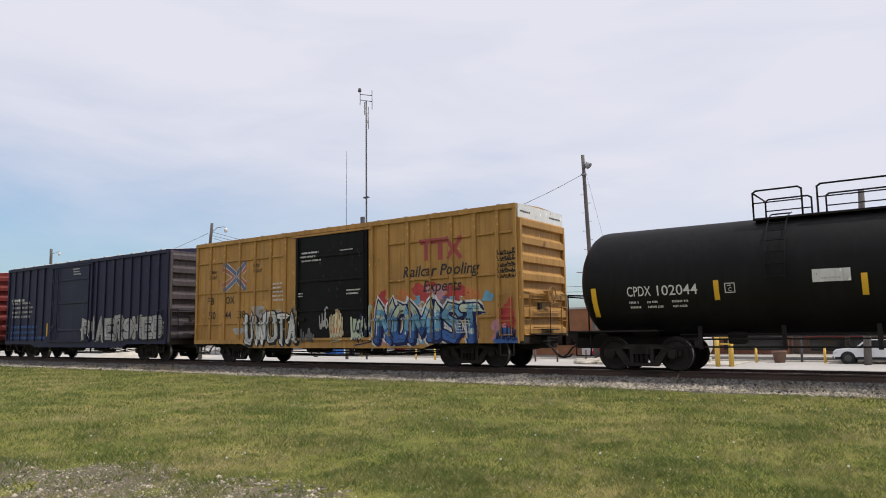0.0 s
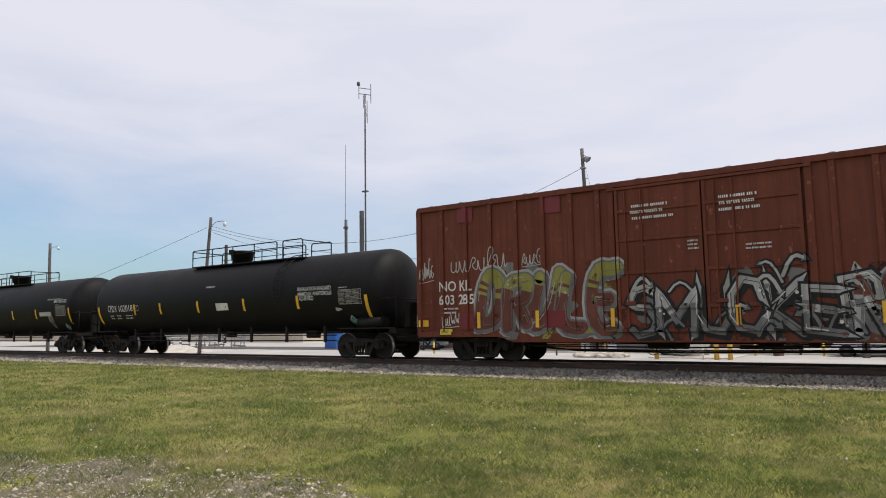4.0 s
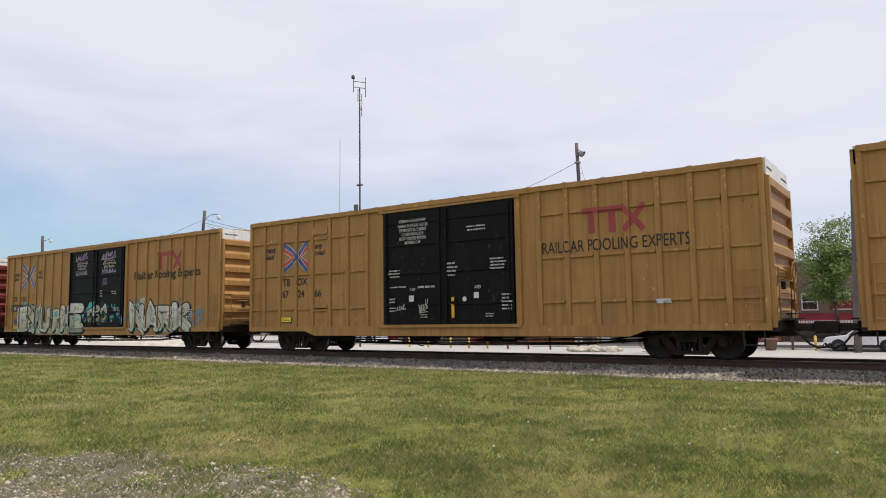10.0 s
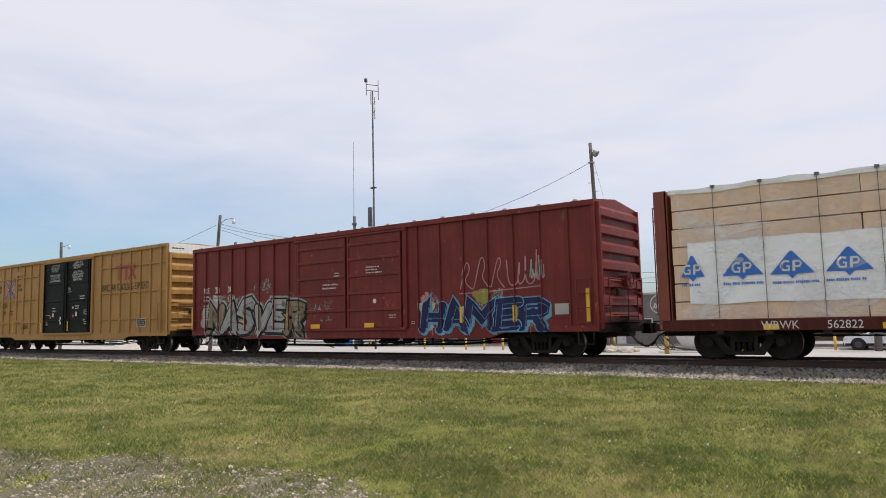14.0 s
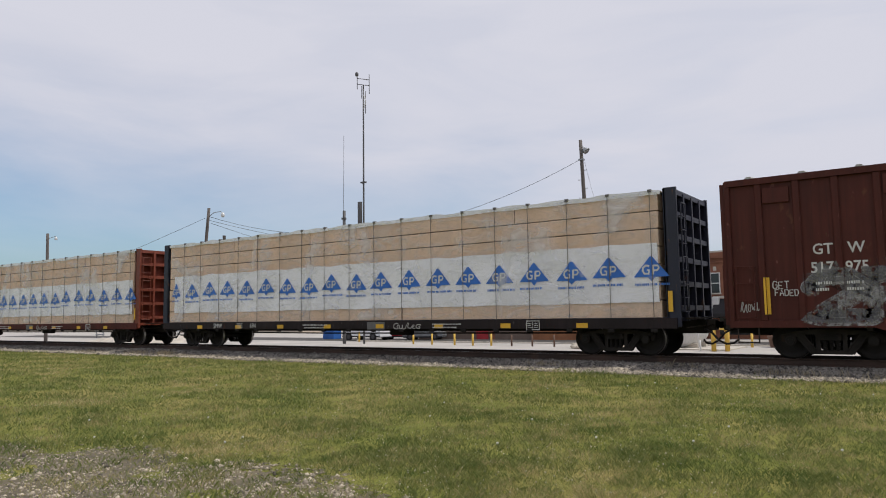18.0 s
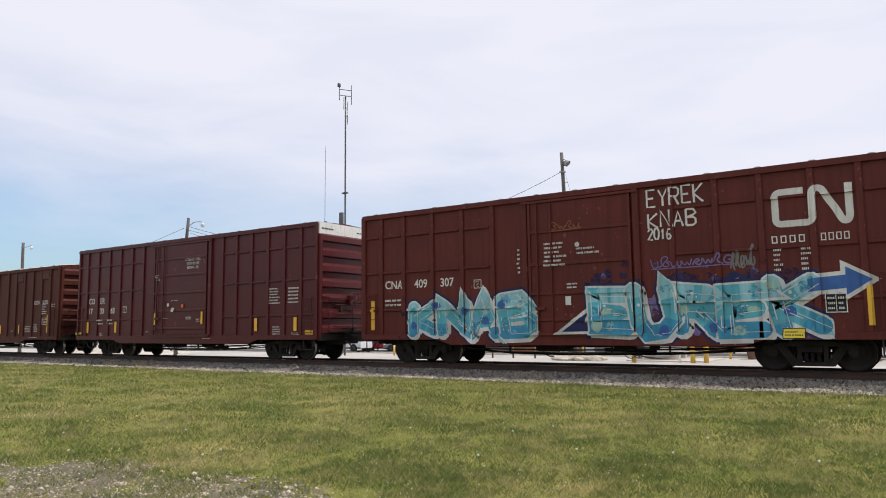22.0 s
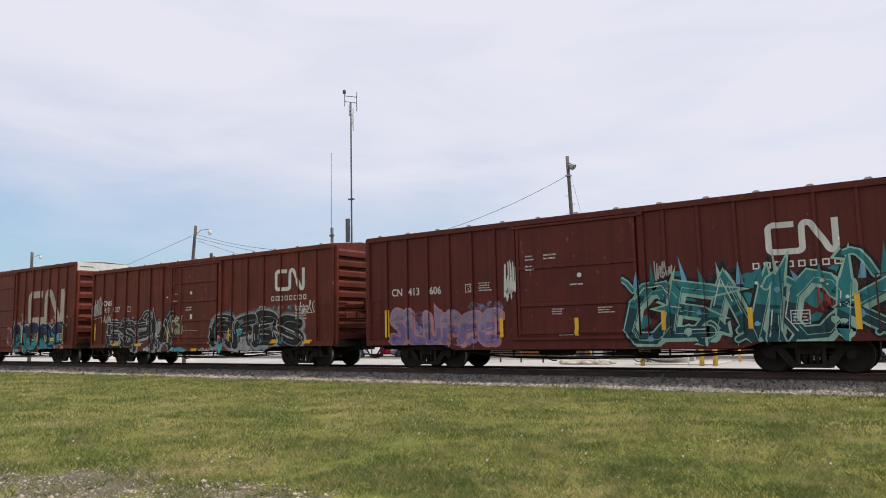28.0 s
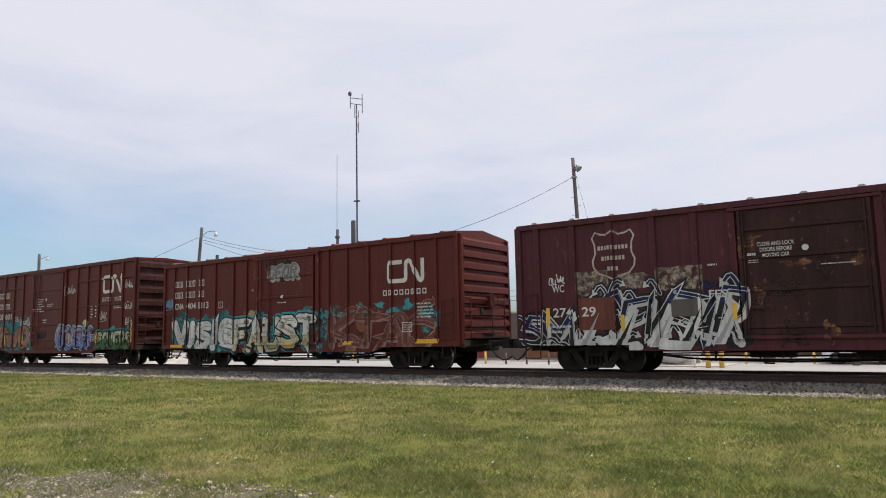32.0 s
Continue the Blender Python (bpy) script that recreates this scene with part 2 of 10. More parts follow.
def box(bm, x0, x1, y0, y1, z0, z1, mi=0):
    v = [bm.verts.new(p) for p in ((x0, y0, z0), (x1, y0, z0), (x1, y1, z0), (x0, y1, z0), (x0, y0, z1), (x1, y0, z1), (x1, y1, z1), (x0, y1, z1))]
    for f in ((3, 2, 1, 0), (4, 5, 6, 7), (0, 1, 5, 4), (1, 2, 6, 5), (2, 3, 7, 6), (3, 0, 4, 7)):
        bm.faces.new([v[i] for i in f]).material_index = mi


def boxes(*rows):
    bm = bmesh.new()
    for r in rows:
        box(bm, *r)
    return bm


def bevelled(bm, w=0.01, seg=1):
    bmesh.ops.bevel(bm, geom=bm.edges[:], offset=w, segments=seg, affect="EDGES", profile=0.6)
    return bm


def tube(bm, a, b, r, n=8, mi=0, r2=None, caps=True):
    a, b = Vector(a), Vector(b)
    d = b - a
    if d.length < 1e-6:
        return
    q = d.to_track_quat("Z", "Y")
    r2 = r if r2 is None else r2
    ring = [[bm.verts.new(p + q @ Vector((rr * math.cos(2 * math.pi * i / n), rr * math.sin(2 * math.pi * i / n), 0))) for i in range(n)]
            for p, rr in ((a, r), (b, r2))]
    for i in range(n):
        j = (i + 1) % n
        f = bm.faces.new((ring[0][i], ring[0][j], ring[1][j], ring[1][i])); f.material_index = mi; f.smooth = n > 6
    if caps:
        bm.faces.new(ring[0][::-1]).material_index = mi
        bm.faces.new(ring[1]).material_index = mi


def path_tube(pts, r, n=6, r1=None):
    """One swept tube along the points, closed at both ends; r1 tapers it."""
    bm = bmesh.new()
    P = [Vector(p) for p in pts]
    d = (P[1] - P[0]).normalized()
    up = d.orthogonal().normalized()
    rings = []
    for i, p in enumerate(P):
        a = (P[i] - P[i - 1]).normalized() if i else d
        c = (P[i + 1] - P[i]).normalized() if i + 1 < len(P) else a
        t = (a + c).normalized() if (a + c).length > 1e-4 else a
        up = (up - t * up.dot(t)).normalized()
        side = t.cross(up)
        k = r if r1 is None else r + (r1 - r) * i / (len(P) - 1)
        k /= max(0.5, t.dot(a))
        rings.append([bm.verts.new(p + up * (k * math.cos(math.tau * j / n)) + side * (k * math.sin(math.tau * j / n))) for j in range(n)])
    for q0, q1 in zip(rings, rings[1:]):
        for j in range(n):
            bm.faces.new((q0[j], q0[(j + 1) % n], q1[(j + 1) % n], q1[j])).smooth = True
    bm.faces.new(rings[0][::-1]); bm.faces.new(rings[-1])
    return bm


def lathe(bm, profile, n, place, mi=0, smooth=True):
    """Turns a list of (along, radius) round the axis; place(along, c, s, radius) gives the point."""
    rings = []
    for a, r in profile:
        rings.append([bm.verts.new(place(a, math.cos(2 * math.pi * i / n), math.sin(2 * math.pi * i / n), r)) for i in range(n)])
    for p, q in zip(rings, rings[1:]):
        for i in range(n):
            j = (i + 1) % n
            f = bm.faces.new((p[i], p[j], q[j], q[i])); f.material_index = mi; f.smooth = smooth
    bm.faces.new(rings[0][::-1]).material_index = mi
    bm.faces.new(rings[-1]).material_index = mi


def extrude_xz(bm, pts, y0, y1, mi=0):
    a = [bm.verts.new((x, y0, z)) for x, z in pts]
    b = [bm.verts.new((x, y1, z)) for x, z in pts]
    bm.faces.new(a).material_index = mi
    bm.faces.new(b[::-1]).material_index = mi
    for i in range(len(pts)):
        j = (i + 1) % len(pts)
        bm.faces.new((a[j], a[i], b[i], b[j])).material_index = mi
    return bm


# ---- flat paint work on a car's side: lists of (points, face) in the side's plane, cut and laid over the posts ----
GLYPHS = {}


def glyph(ch, offset=0.0, shear=0.0):
    key = (ch, offset, shear)
    if key not in GLYPHS:
        cu = bpy.data.curves.new("glyph", "FONT")
        cu.body, cu.offset, cu.shear, cu.resolution_u, cu.fill_mode = ch, offset, shear, 3, "FRONT"
        ob = bpy.data.objects.new("glyph", cu)
        me = bpy.data.meshes.new_from_object(ob)
        pts = [(v.co.x, v.co.y) for v in me.vertices]
        faces = [tuple(f.vertices) for f in me.polygons]
        GLYPHS[key] = (pts, faces)
        bpy.data.objects.remove(ob); bpy.data.curves.remove(cu); bpy.data.meshes.remove(me)
    return GLYPHS[key]


STROKES = dict(A="00 48 80/23 63", B="08 68 86 65 04/04 64 83 81 60 00/00 08", C="86 68 28 06 02 20 60 82", D="00 08 58 86 82 50 00", E="80 00 08 88/04 64", F="00 08 88/04 64",
               G="86 68 28 06 02 20 60 82 84 54", H="00 08/80 88/04 84", I="40 48", J="18 78 72 50 20 02", K="00 08/88 04 80", L="08 00 80", M="00 08 43 88 80", N="00 08 80 88",
               O="48 28 06 02 20 60 82 86 68 48", P="00 08 68 87 85 64 04", R="00 08 68 87 85 64 04/44 80", S="87 68 28 06 25 64 82 60 20 01", T="08 88/48 40", U="08 02 20 60 82 88",
               V="08 40 88", W="08 20 46 60 88", X="08 80/00 88", Y="08 44 88/44 40", Z="08 88 00 80")
STROKES["2"], STROKES["0"], STROKES["1"], STROKES["6"] = "06 28 68 86 00 80", "48 28 06 02 20 60 82 86 68 48", "26 48 40", "78 38 04 02 20 60 82 64 24 02"


class Paint:
    """Collects flat shapes in side coordinates (u along the car, z up), each with a layer and a material, and lays them on a car."""
    def __init__(self):
        self.shapes, self.mats, self.group, self.words = [], [], "", 0

    def mi(self, m):
        m = M[m] if isinstance(m, str) else m
        if m not in self.mats:
            self.mats.append(m)
        return self.mats.index(m)

    def poly(self, pts, m, layer=0):
        self.shapes.append(([tuple(p) for p in pts], [tuple(range(len(pts)))], self.mi(m), layer, self.group))

    def rect(self, u0, z0, u1, z1, m, layer=0):
        self.poly([(u0, z0), (u1, z0), (u1, z1), (u0, z1)], m, layer)

    def outline(self, u0, z0, u1, z1, m, w=0.025, layer=0):
        for r in ((u0, z0, u1, z0 + w), (u0, z1 - w, u1, z1), (u0, z0 + w, u0 + w, z1 - w), (u1 - w, z0 + w, u1, z1 - w)):
            self.rect(*r, m, layer)

    def text(self, s, u0, z0, h, m, width=None, layer=1, offset=0.016, shear=0.0):
        pts, faces = glyph(s, min(offset, 0.004) if h < 0.2 else offset, shear)
        xs, ys = [p[0] for p in pts], [p[1] for p in pts]
        x0, x1, y0, y1 = min(xs), max(xs), min(ys), max(ys)
        k = h / 0.70 if y1 - y0 < 0.6 or y1 - y0 > 0.8 else h / (y1 - y0)
        kx = k * 0.92 if width is None else width / (x1 - x0)
        base = 0 if s.islower() or s != s.upper() else y0
        self.shapes.append(([(u0 + (x - x0) * kx, z0 + (y - base) * k) for x, y in pts], faces, self.mi(m), layer, self.group))

    def bars(self, u0, z0, u1, z1, lines, m, seed=1, layer=1, word=(0.5, 1.2), fill=0.55):
        """Lines of small writing, as rows of plain bars."""
        r = random.Random(seed)
        p = (z1 - z0) / lines
        h = p * 0.44
        V, F = [], []
        for i in range(lines):
            zb, u = z1 - (i + 1) * p + p * 0.24, u0 + r.uniform(0, 0.06) * (u1 - u0)
            end = u1 - r.uniform(0, 0.3) * (u1 - u0)
            left = r.randint(3, 7)
            while u < end:
                w = h * r.uniform(0.36, 0.6)
                k = len(V)
                V += [(u, zb), (u + w, zb), (u + w, zb + h), (u, zb + h)]
                F.append((k, k + 1, k + 2, k + 3))
                u += w + h * 0.24
                left -= 1
                if left == 0:
                    u += h * 0.5
                    left = r.randint(2, 7)
        if F:
            self.shapes.append((V, F, self.mi(m), layer, self.group))

    def letters_as_bars(self, words, u0, z0, h, m, pitch=0.8, layer=1):
        """A name drawn as plain bars."""
        u = u0
        for wd in words.split(" "):
            for k in range(len(wd)):
                self.block(u, z0, u + h * pitch * 0.74, z0 + h, m, k + len(wd) * 3 + int(u * 5), layer)
                u += h * pitch
            u += h * 0.35

    def ribbon(self, pts, w, m, layer=1):
        pts = [Vector((a, b)) for a, b in pts]
        L, R = [], []
        for i, p in enumerate(pts):
            d = (pts[min(i + 1, len(pts) - 1)] - pts[max(i - 1, 0)])
            d = d.normalized() if d.length > 1e-6 else Vector((1, 0))
            nrm = Vector((-d.y, d.x)) * (w / 2)
            L.append(p + nrm); R.append(p - nrm)
        n = len(pts)
        self.shapes.append(([tuple(p) for p in L + R], [(i, i + 1, n + i + 1, n + i) for i in range(n - 1)], self.mi(m), layer, self.group))

    def scribble(self, u0, z0, u1, z1, m, seed, n=5, w=0.03, layer=2):
        """A quick hand tag: one running line of loops, hooks and strokes."""
        r = random.Random(seed)
        self.words += 1
        self.group, keep = "graffiti_%d" % self.words, self.group
        W, H = (u1 - u0) / n, z1 - z0
        c = []
        for k in range(n):
            a, hgt, kind = u0 + W * k, H * r.uniform(0.55, 1.0), r.randrange(4)
            form = (((0, 0.9), (0.1, 0.0), (0.6, 0.1), (0.7, 1.0), (0.65, 0.0), (1, 0.2)), ((0, 0.1), (0.5, 1.0), (0.75, 0.7), (0.3, 0.35), (0.9, 0.0)),
                    ((0.8, 0.9), (0.2, 1.0), (0.0, 0.4), (0.4, 0.0), (0.9, 0.3), (0.5, 0.5)), ((0, 1.0), (0.35, 0.0), (0.55, 0.7), (0.8, 0.0), (1.0, 1.0)))[kind]
            c += [(a + W * (x + r.uniform(-0.1, 0.1)), z0 + hgt * max(0, y + r.uniform(-0.08, 0.08)) + 0.1 * H * k / n) for x, y in form]
            if r.random() < 0.45 or k == n - 1:
                for _ in range(2):
                    c2 = [c[0]]
                    for (ax, ay), (bx, by) in zip(c, c[1:]):
                        c2 += [(ax * 0.75 + bx * 0.25, ay * 0.75 + by * 0.25), (ax * 0.25 + bx * 0.75, ay * 0.25 + by * 0.75)]
                    c = c2 + [c[-1]]
                self.ribbon(c, w * r.uniform(0.85, 1.1), m, layer)
                c = []
        if r.random() < 0.5:
            self.ribbon([(u0, z0 - 0.06 * H), (u0 + 0.5 * (u1 - u0), z0 - 0.02 * H), (u1, z0 + 0.04 * H)], w * 0.8, m, layer)
        self.group = keep

    def blob(self, u, z, ru, rz, m, seed, layer=0, n=22, rough=0.3):
        r = random.Random(seed)
        ph = [r.uniform(0, 6.28) for _ in range(4)]
        pts = []
        for i in range(n):
            a = 2 * math.pi * i / n
            k = 1 + rough * (0.5 * math.sin(3 * a + ph[0]) + 0.35 * math.sin(5 * a + ph[1]) + 0.25 * math.sin(8 * a + ph[2]))
            pts.append((u + ru * k * math.cos(a), z + rz * k * math.sin(a)))
        c = [(u, z)] + pts
        self.shapes.append((c, [(0, i + 1, (i + 1) % n + 1) for i in range(n)], self.mi(m), layer, self.group))

    def disc(self, u, z, r, m, layer=1, n=14):
        self.poly([(u + r * math.cos(2 * math.pi * i / n), z + r * math.sin(2 * math.pi * i / n)) for i in range(n)], m, layer)

    def bubbles(self, u0, u1, z, mats, n, seed, r0=0.06, r1=0.17, spread_z=0.16):
        """A froth of sprayed dots along the top of a word."""
        r = random.Random(seed)
        for i in range(n):
            self.disc(r.uniform(u0, u1), z + r.gauss(0, spread_z), r.uniform(r0, r1), mats[i % len(mats)], i % 2, 12)

    def clipped(self, u0, z0, u1, z1, first):
        """Moves the points of all shapes from index first on into the box."""
        for k in range(first, len(self.shapes)):
            pts, faces, mi, layer, gr = self.shapes[k]
            self.shapes[k] = ([(min(max(a, u0), u1), min(max(b, z0), z1)) for a, b in pts], faces, mi, layer, gr)

    def block(self, u0, z0, u1, z1, m, seed=0, layer=1):
        """One letter of a company name, as a plain open box."""
        self.outline(u0, z0, u1, z1, m, (u1 - u0) * 0.21, layer)

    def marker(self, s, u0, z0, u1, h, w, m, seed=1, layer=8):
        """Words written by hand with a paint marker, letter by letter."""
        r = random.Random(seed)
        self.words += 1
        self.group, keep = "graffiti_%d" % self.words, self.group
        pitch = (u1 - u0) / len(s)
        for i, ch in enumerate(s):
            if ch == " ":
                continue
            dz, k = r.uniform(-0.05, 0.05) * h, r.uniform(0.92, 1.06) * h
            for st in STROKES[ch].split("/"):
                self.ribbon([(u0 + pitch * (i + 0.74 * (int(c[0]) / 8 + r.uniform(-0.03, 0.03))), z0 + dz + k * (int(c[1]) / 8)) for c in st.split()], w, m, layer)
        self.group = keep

    def thick(self, pts, w, mats, layer, bands=None, r=None):
        """A round-ended brush stroke of width w along the points; with bands, a colour for each height."""
        P = [Vector(q) for q in pts]
        n = len(P)
        V, F = [], []
        for i, q in enumerate(P):
            d = P[min(i + 1, n - 1)] - P[max(i - 1, 0)]
            d = d.normalized() if d.length > 1e-6 else Vector((1, 0))
            leg = P[i] - P[i - 1] if i else d
            nr = Vector((-d.y, d.x)) * (w / 2 / max(0.55, d.dot(leg.normalized()) if leg.length > 1e-6 else 1))
            V += [tuple(q + nr), tuple(q - nr)]
        F = [(2 * i, 2 * i + 1, 2 * i + 3, 2 * i + 2) for i in range(n - 1)]
        for q in (P[0], P[-1]):
            k = len(V)
            V += [(q.x + w / 2 * math.cos(math.tau * j / 10), q.y + w / 2 * math.sin(math.tau * j / 10)) for j in range(10)]
            F.append(tuple(range(k, k + 10)))
        if bands is None:
            self.shapes.append((V, F, self.mi(mats[0]), layer, self.group))
            return
        lo, hi = bands
        pick = [[] for _ in mats]
        for f in F:
            z = sum(V[i][1] for i in f) / len(f)
            t = (z - lo) / (hi - lo) + r.uniform(-0.10, 0.10)
            pick[min(len(mats) - 1, max(0, int(t * len(mats))))].append(f)
        for m, fs in zip(mats, pick):
            if fs:
                self.shapes.append((V, fs, self.mi(m), layer, self.group))

    def piece(self, s, u0, z0, u1, z1, fill, edge, seed, back=None, accent=None, glow=None, lean=0.0, fat=0.05, edge_w=0.06, over=0.12,
              wobble=0.07, halo=None, wild=False, sharp=False, rim=None, alt=()):
        """A large sprayed word: clouds behind, fat overlapping outlined letters with a block shadow, highlights, inner lines and drips."""
        r = random.Random(seed)
        self.words += 1
        self.group = "graffiti_%d" % self.words
        first = len(self.shapes)
        W, H = u1 - u0, z1 - z0
        wide = [{"I": 0.55, "M": 1.25, "W": 1.25}.get(c, 1.0) for c in s]
        slot = W / sum(wide)
        w = min(0.235 * H, 0.36 * slot) * (0.78 + 3.2 * fat) * (0.72 if wild else 1.0 if sharp else 1.0)
        e = 0.032 + 0.35 * edge_w
        if back:
            for i in range(int(5 + W * 4.5)):
                u = r.uniform(u0 + 0.1, u1 - 0.1)
                z = z0 + H * (r.random() ** 0.8)
                k = r.uniform(0.5, 1.0)
                self.blob(u, z, 0.36 * k, 0.30 * k, ("m_" if i % 3 else "s_") + back[i % len(back)][2:], seed * 31 + i, layer=0, n=14)
        x = u0
        for i, ch in enumerate(s):
            wi = slot * wide[i]
            a, b = x - wi * 0.07, x + wi * 1.07
            x += wi
            lo, hi = z0 + r.uniform(0, 0.10) * H, z1 - r.uniform(0, 0.15) * H
            g = w / 2 + e
            a, b, lo, hi = a + g * 0.8, b - g * 0.8, lo + g, hi - g
            sl, ph, ph2 = lean * 0.6 + r.uniform(-0.12, 0.12), r.uniform(0, 6.28), r.uniform(0, 6.28)
            lines, jit = [], 0.03 if sharp else 0.06
            for st in STROKES.get(ch, STROKES["O"]).split("/"):
                q = [(int(c[0]) / 8, int(c[1]) / 8) for c in st.split()]
                q = [(px + r.uniform(-jit, jit), py + r.uniform(-jit, jit) * 0.8) for px, py in q]
                for _ in range(0 if wild or sharp else 2):
                    q2 = [q[0]]
                    for (ax, ay), (bx, by) in zip(q, q[1:]):
                        q2 += [(ax * 0.75 + bx * 0.25, ay * 0.75 + by * 0.25), (ax * 0.25 + bx * 0.75, ay * 0.25 + by * 0.75)]
                    q = q2 + [q[-1]]
                q = [(a + (b - a) * px + sl * (py - 0.5) * (hi - lo) + wobble * 0.6 * (b - a) * math.sin(4 * py + ph), lo + (hi - lo) * py + wobble * 0.5 * (hi - lo) * math.sin(4 * px + ph2)) for px, py in q]
                out = [q[0]]
                for p0, p1 in zip(q, q[1:]):
                    n = max(1, int(math.dist(p0, p1) / 0.09))
                    out += [(p0[0] + (p1[0] - p0[0]) * j / n, p0[1] + (p1[1] - p0[1]) * j / n) for j in range(1, n + 1)]
                lines.append(out)
            odd = 2 * (i % 2)
            fills = list(fill) if isinstance(fill, (list, tuple)) else [fill]
            if dict(alt).get(i):
                fills = [dict(alt)[i]]
            for q in lines:
                if rim:
                    self.thick(q, w + 2 * e + 0.075, [rim], 2.6 + odd)
                if halo:
                    self.thick(q, w + 2 * e + 0.15, [halo], 1)
                self.thick([(px + 0.07, py - 0.06) for px, py in q], w + 2 * e, [edge], 2)
                self.thick(q, w + 2 * e, [edge], 3 + odd)
                self.thick(q, w, fills, 4 + odd, (z0, z1), r)
                # flicks at the ends of strokes
                for qq in ((q, q[::-1]) if wild else (q,)):
                    if r.random() < (0.85 if wild else 0.35) and len(qq) > 3:
                        p0, p1 = Vector(qq[-3]), Vector(qq[-1])
                        d = (p1 - p0).normalized(); nn = Vector((-d.y, d.x))
                        tip = p1 + d * w * (r.uniform(1.6, 3.4) if wild else 1.5) + nn * w * r.uniform(-0.8, 0.8)
                        if halo:
                            self.poly([tuple(p1 + nn * (w / 2 + e + 0.07)), tuple(p1 - nn * (w / 2 + e + 0.07)), tuple(tip + d * 0.16)], halo, 1)
                        self.poly([tuple(p1 + nn * (w / 2 + e)), tuple(p1 - nn * (w / 2 + e)), tuple(tip)], edge, 3 + odd)
                        self.poly([tuple(p1 + nn * w * 0.42), tuple(p1 - nn * w * 0.42), tuple(p1 * 0.25 + tip * 0.75)], fills[-1], 4 + odd)
                m = len(q)
                if m > 6:
                    k0 = r.randint(0, m // 2); k1 = min(m - 1, k0 + r.randint(3, max(4, m // 2)))
                    if glow:
                        self.ribbon([(px - w * 0.27, py + w * 0.22) for px, py in q[k0:k1]], 0.028, glow, 7)
                    k0 = r.randint(0, m // 2); k1 = min(m - 1, k0 + r.randint(2, max(3, m // 3)))
                    self.ribbon([(px + w * 0.24, py - w * 0.20) for px, py in q[k0:k1]], 0.022, edge, 7)
                if len(fills) > 1 and m > 4:                    # patches of the second colour bleeding through the fill
                    for _ in range(2):
                        j = r.randrange(m)
                        self.blob(q[j][0], q[j][1], w * r.uniform(0.22, 0.46), w * r.uniform(0.20, 0.44), "m_" + fills[(i + j) % len(fills)][2:], seed * 57 + i * 5 + j, layer=6 + odd // 2, n=9)
                # bevel line along the whole stroke
                self.ribbon([(px + w * 0.40, py - w * 0.10) for px, py in q], 0.016, edge, 7)
                if accent:
                    j = r.randrange(m)
                    self.blob(q[j][0], q[j][1], w * r.uniform(0.18, 0.42), w * r.uniform(0.18, 0.40), accent[(i + j) % len(accent)], seed * 77 + i * 3 + j, layer=7, n=9)
            if wild:                                            # arrows and connections thrown out of the letter
                for _ in range(2):
                    p0 = Vector((r.uniform(a, b), r.choice((lo, hi)) + r.uniform(-0.1, 0.1) * H)); sx, sz = r.choice((-1, 1)), r.uniform(-0.22, 0.30)
                    arm = [tuple(p0 + Vector((sx * 0.55 * wi * f, H * (sz * f + 0.14 * math.sin(3.1 * f))))) for f in (0, 0.25, 0.5, 0.75, 1.0)]
                    ww = w * r.uniform(0.35, 0.6)
                    if halo:
                        self.thick(arm, ww + 2 * e + 0.10, [halo], 1)
                    self.thick(arm, ww + 1.4 * e, [edge], 3 + odd)
                    self.thick(arm, ww * 0.8, fills, 4 + odd, (z0, z1), r)
                    d = (Vector(arm[-1]) - Vector(arm[-2])).normalized(); nn = Vector((-d.y, d.x)); tip = Vector(arm[-1])
                    self.poly([tuple(tip + nn * ww * 1.5), tuple(tip - nn * ww * 1.5), tuple(tip + d * ww * 2.2)], edge, 3 + odd)
                    self.poly([tuple(tip + nn * ww * 0.9), tuple(tip - nn * ww * 0.9), tuple(tip + d * ww * 1.5)], fills[0], 4 + odd)
            if glow and r.random() < 0.6:
                u, z = r.uniform(a, b), r.uniform(lo, hi)
                self.disc(u, z, 0.045, glow, 8, 8); self.disc(u + 0.10, z - 0.09, 0.025, glow, 8, 8)
            if r.random() < 0.5:
                u = r.uniform(a, b)
                self.rect(u, lo - r.uniform(0.15, 0.4), u + 0.014, lo, edge, 2)
        self.clipped(u0 - 0.2, z0 - 0.02, u1 + 0.2, z1 + (0.5 if wild else 0.15), first)
        self.group = ""

    def lay(self, name, parent, label, surface, cuts=((), ())):
        """surface(u, z) gives the depth of the side there, or None off it; cuts are the upright and level lines where it steps."""
        groups = {}
        for k, sh in enumerate(self.shapes):
            nm = self.mats[sh[2]].name
            key = sh[4] or ("reflector_%d" % k if nm.startswith("reflector") and sh[3] == 9 else "")
            groups.setdefault(key, []).append((k, sh))
        for key, shapes in groups.items():
            V, F, MI = [], [], []
            for k, (pts, faces, mi, layer, gr) in shapes:
                bm = bmesh.new()
                vs = [bm.verts.new((a, 0, b)) for a, b in pts]
                for j, f in enumerate(faces):
                    try:
                        bm.faces.new([vs[i] for i in f]).material_index = j % 6
                    except ValueError:
                        pass
                us, zs = [p[0] for p in pts], [p[1] for p in pts]
                for no, cs, lo, hi in (((1, 0, 0), cuts[0], min(us), max(us)), ((0, 0, 1), cuts[1], min(zs), max(zs))):
                    for c in cs:
                        if lo < c < hi:
                            bmesh.ops.bisect_plane(bm, geom=bm.verts[:] + bm.edges[:] + bm.faces[:], plane_co=Vector(no) * c, plane_no=no)
                for f in bm.faces:
                    c = f.calc_center_median()
